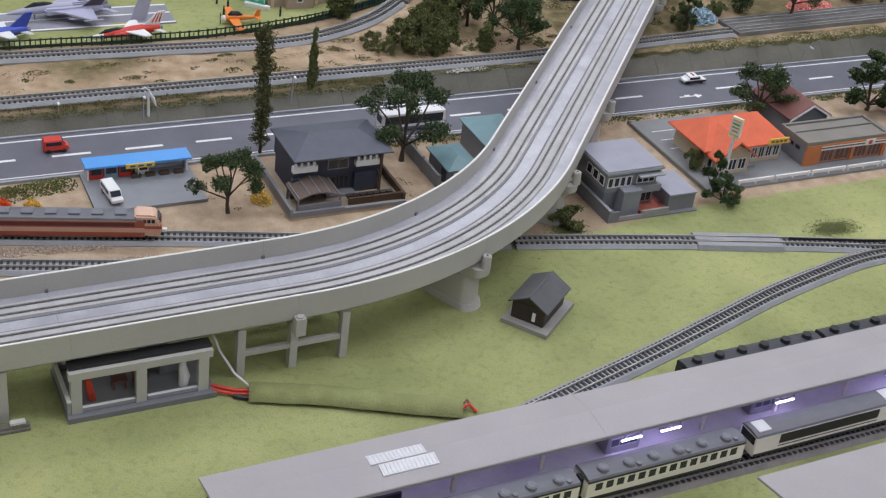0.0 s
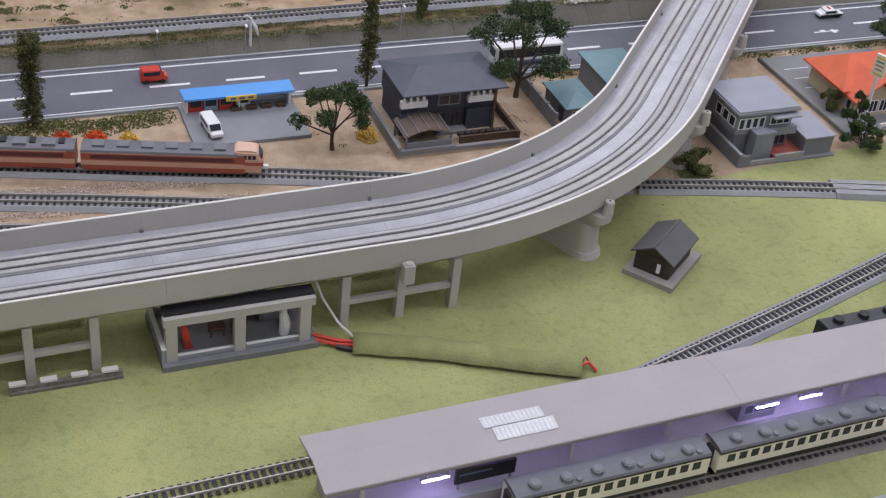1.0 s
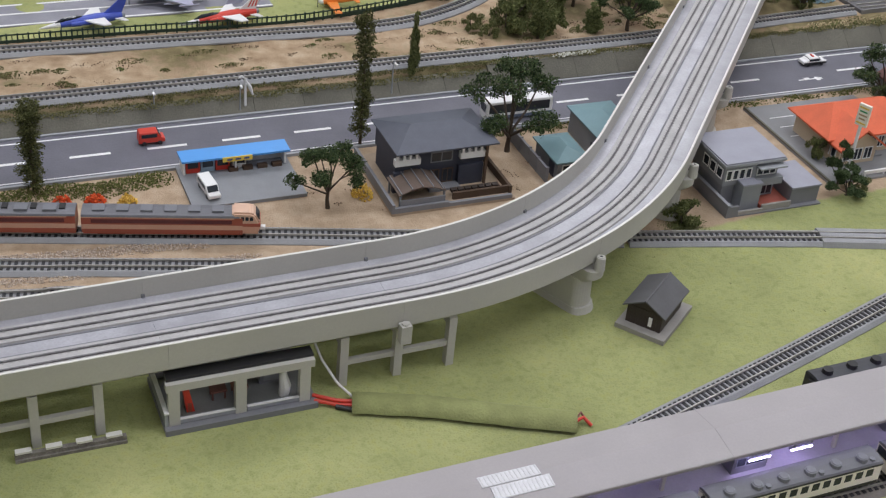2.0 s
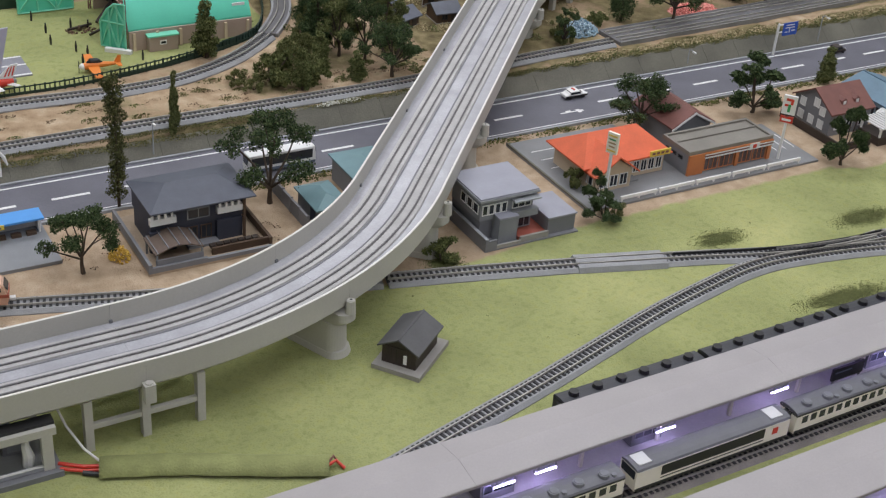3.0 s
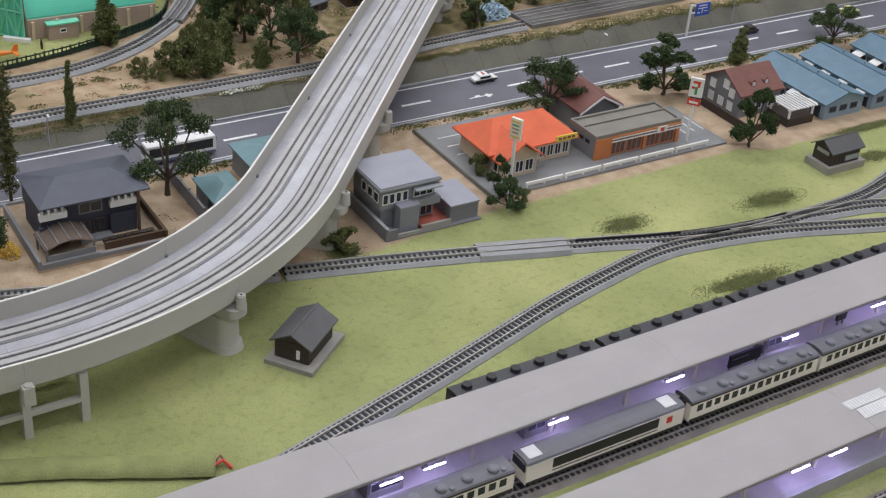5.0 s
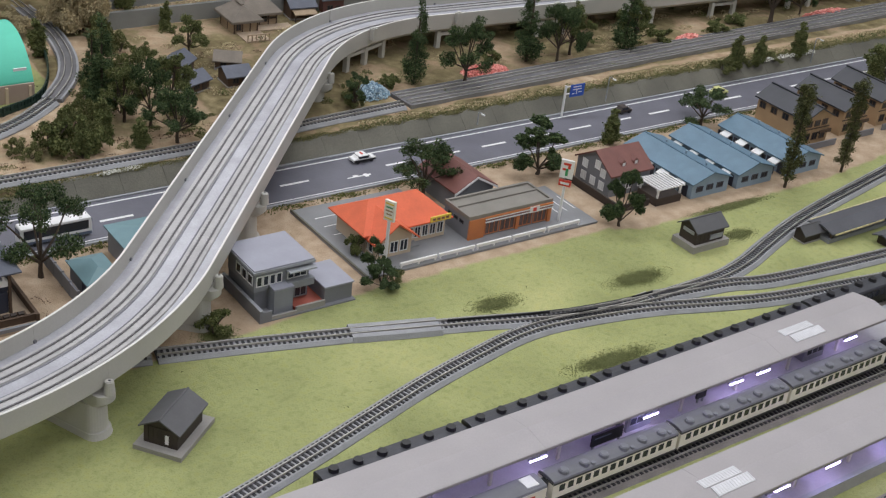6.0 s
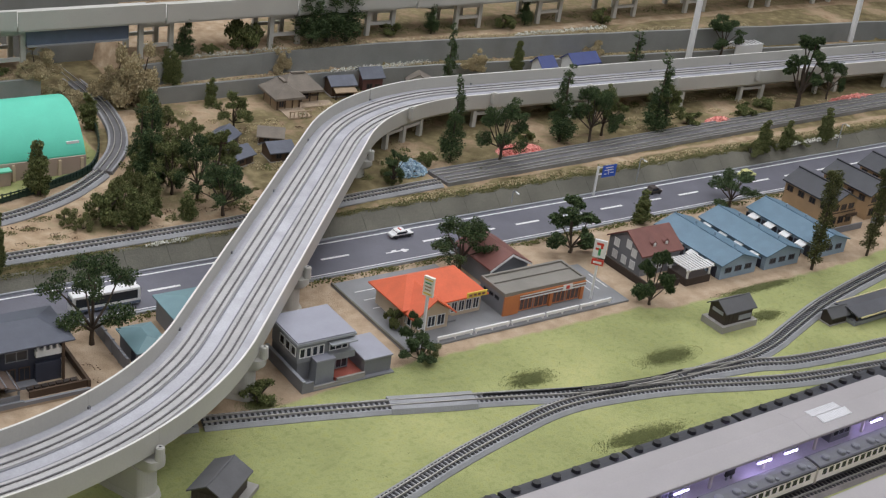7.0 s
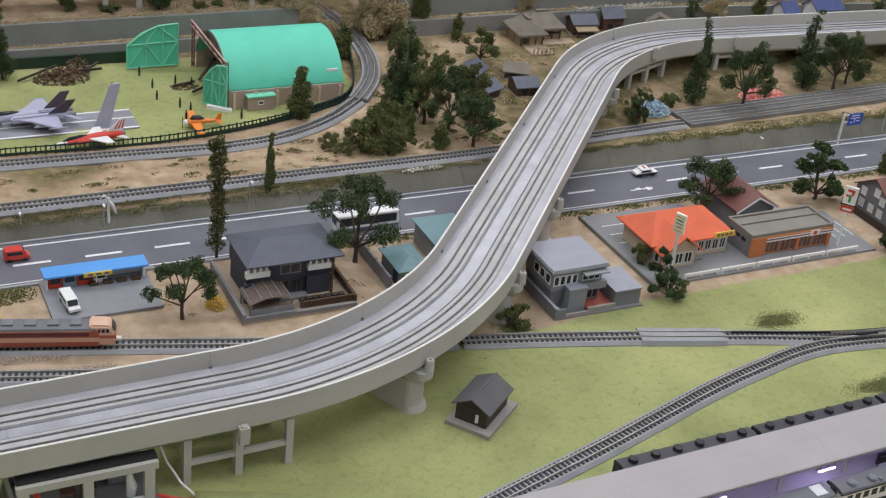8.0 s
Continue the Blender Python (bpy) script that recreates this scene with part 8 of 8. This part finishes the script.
for u, v in ((-33.6, 70.8), (-33.0, 66.5), (-33.4, 62.8), (-31.2, 60.0), (-30.3, 58.4), (-29.8, 67.2), (-28.0, 66.0), (-38.2, 66.3), (-31.5, 56.2), (-24.8, 55.0)):
    ob_bm = bmesh.new()
    tube(ob_bm, [(0, 0, 0), (0, 0, 0.75), (0, 0, 1.1), (0, 0, 1.3)], [0.12, 0.15, 0.08, 0.09], 7)
    f = part("figurine", ob_bm, M_BLACK)
    f.matrix_basis = pose(*[c * CM for c in uv(u, v)], 2.0 * CM, 0, 0, rf.uniform(0, 360))
    tagged(f, "tiny plain black peg figurine on grass", "figurine", "figurines")
scatter("scrap_pile", "heap of brown timber scrap on the field", M_SCRAP, [(-43.5, 71.4, 2.0, 3.6, 2.0, 1.6, 420), (-41.0, 73.6, 2.0, 1.8, 1.2, 2.4, 160), (-29, 66, 2.0, 1.8, 1.2, 0.5, 60)], 0.2, 30, "scrap")
for u, v, r, L in ((-48.9, 71.2, 26, 6), (-43, 73, -12, 5), (-41, 72, 40, 4), (-28.5, 63.5, 28, 5), (-27.5, 62, 40, 4), (-30.5, 65.8, 5, 3)):
    bmx = boxes((0, -0.12, 0.25, L, 0.12, 0.5))
    b = part("timber_beam", bmx, M_DARKWOOD)
    b.matrix_basis = pose(*[c * CM for c in uv(u, v)], 2.0 * CM, 0, -6, ROAD + r)
    tagged(b, "dark weathered timber beam lying on the field", "beam", "timber beams")

# ---- village behind the viaduct ----
def farmhouse():
    """Two thatched wings at right angles, with a railed veranda."""
    th = T("farmhouse", 23.0, 70.4, 2.0, -3, "old farmhouse with two thick grey-brown thatched roofs and pale walls", "house", "village houses")
    part("front_wing", boxes((0.35, 0.35, -0.1, 3.95, 5.2, 1.75)), M_LOAM, th, "pale clay wall")
    part("side_wing", boxes((3.95, 2.6, -0.1, 8.0, 6.8, 1.75)), M_LOAM, th, "pale clay wall")
    part("front_roof", hip(0, 0, 4.3, 5.6, 1.65, 2.0, 0.3, 1.7, 0.35), M_THATCH, th)
    part("side_roof", hip(2.4, 2.2, 8.3, 7.1, 1.68, 2.25, 0.3, 1.9, 0.35), M_THATCH, th)
    part("ridge", boxes((1.9, 1.8, 3.6, 2.4, 3.9, 3.84)), M_THATCH, th)
    part("ridge", boxes((4.3, 4.4, 3.88, 6.5, 4.9, 4.12)), M_THATCH, th)
    for x, y in ((0.3, 0.3), (1.5, 0.3), (2.7, 0.3), (3.8, 0.3), (0.3, 2.6), (0.3, 4.9), (5.2, 2.55), (6.6, 2.55), (7.9, 2.55)):
        part("corner_post", boxes((x, y - 0.04, -0.1, x + 0.18, y + 0.14, 1.7)), M_BROWNWOOD, th)
    window(th, 0.6, 0.35, 0.45, 0.8, 1.0, frame=M_BROWNWOOD, bars=1)
    window(th, 5.5, 2.6, 0.5, 1.0, 0.9, frame=M_BROWNWOOD, bars=1)
    part("lintel", boxes((4.0, 2.3, 1.0, 8.0, 2.56, 1.15)), M_DARKWOOD, th)
    part("yard_floor", boxes((4.2, 0.4, -0.1, 9.8, 2.5, 0.12)), M_EARTHYARD, th)
    part("veranda", boxes((0.6, -3.4, -0.1, 4.3, 0.3, 0.22)), M_EARTHYARD, th)
    for k in range(6):
        part("veranda_post", boxes((0.7 + 0.66 * k, -3.4, 0.22, 0.82 + 0.66 * k, -3.28, 1.05)), M_LOAM, th)
    part("veranda_rail", boxes((0.6, -3.42, 1.05, 4.2, -3.26, 1.16)), M_LOAM, th)


def village_house(u, v, w, d, h, rise, rot, wall, roof, label, shed=False, axis="x"):
    th = T("village_house", u, v, 2.0, rot, label, "house", "village houses")
    part("wall", gable_wall(0, 0, w, d, -0.1, h, rise, axis), wall, th)
    part("roof", gable(0, 0, w, d, h, rise, axis, 0.32, 0.15), roof, th)
    window(th, w * 0.2, 0, 0.5, w * 0.28, 0.8, frame=M_DARKWOOD)
    part("door", boxes((w * 0.62, -0.06, 0, w * 0.86, 0.0, 1.15)), M_DARKWOOD, th)
    part("base_sill", boxes((-0.1, -0.1, -0.1, w + 0.1, d + 0.1, 0.14)), M_PLINTH, th)
    if shed:
        bm = bmesh.new()
        solid(bm, [(-1.3, h * 0.55), (-0.02, h * 0.78), (-0.02, h * 0.86), (-1.3, h * 0.63)], 0.1, w - 0.1, "x")
        part("lean_to_roof", bm, M_LOAM, th, "pale boarded lean-to roof")
        for x in (0.2, w - 0.35):
            part("lean_to_post", boxes((x, -1.2, -0.1, x + 0.14, -1.06, h * 0.58)), M_DARKWOOD, th)


M_LOAM = mat("clay_wall", (0.36, 0.27, 0.18), 0.8, var=0.2, scale=50)
M_MAROONWALL = mat("maroon_boards", (0.13, 0.06, 0.055), 0.7, var=0.2)
farmhouse()
for spec in (
    (13.7, 53.7, 3.2, 3.2, 1.5, 0.8, -4, M_BROWNWOOD, M_SLATEBLUE, "small brown wooden house with blue-grey roof", False),
    (8.2, 53.2, 3.4, 3.0, 1.4, 0.8, 20, M_BROWNWOOD, M_SLATEBLUE, "small brown wooden house with blue-grey roof", False),
    (9.6, 58.5, 3.6, 3.0, 1.6, 0.9, 40, M_BROWNWOOD, M_SLATEBLUE, "small brown wooden house with blue-grey roof", False),
    (15.0, 60.0, 3.2, 2.8, 1.3, 0.8, -30, M_BROWNWOOD, M_THATCH, "small brown wooden shed with weathered grey roof", False),
    (34.0, 73.4, 3.8, 3.0, 1.9, 0.9, -6, M_BROWNWOOD, M_SLATEBLUE, "brown wooden house with slate roof and pale lean-to", True),
    (39.9, 74.2, 3.4, 2.9, 2.3, 1.1, -5, M_MAROONWALL, M_SLATEBLUE, "tall maroon boarded house with slate roof", False),
):
    village_house(*spec)
village_house(47.6, 73.4, 3.6, 3.6, 1.5, 1.0, -28, M_WHITE, M_THATCH, "low white gabled house with weathered grey roof", False, "y")
for u, v, w, d in ((70.4, 68.6, 2.8, 2.8), (76.9, 68.4, 5.4, 3.4)):
    th = T("blue_roof_house", u, v, 4.0, 0, "white house with deep blue tiled roof on a terrace", "house", "blue-roofed houses")
    part("wall", gable_wall(0, 0, w, d, -0.3, 1.4, 1.2, "x"), M_WHITE, th)
    part("roof", gable(0, 0, w, d, 1.4, 1.2, "x", 0.3, 0.15), M_TILEBLUE, th)
    window(th, w * 0.3, 0, 0.3, 1.0, 0.8)
pk = T("greenhouse_frame", 113, 67, 4.6, 0, "low white slatted frame on the terrace", "frame")
part("frame", boxes((0, 0, 0, 7, 0.2, 1.6), (0, 2.5, 0, 7, 2.7, 1.6)), M_WHITE, pk)
for k in range(8):
    part("slat", boxes((0.4 + 0.9 * k, 0.2, 1.45, 0.6 + 0.9 * k, 2.5, 1.6)), M_WHITE, pk)
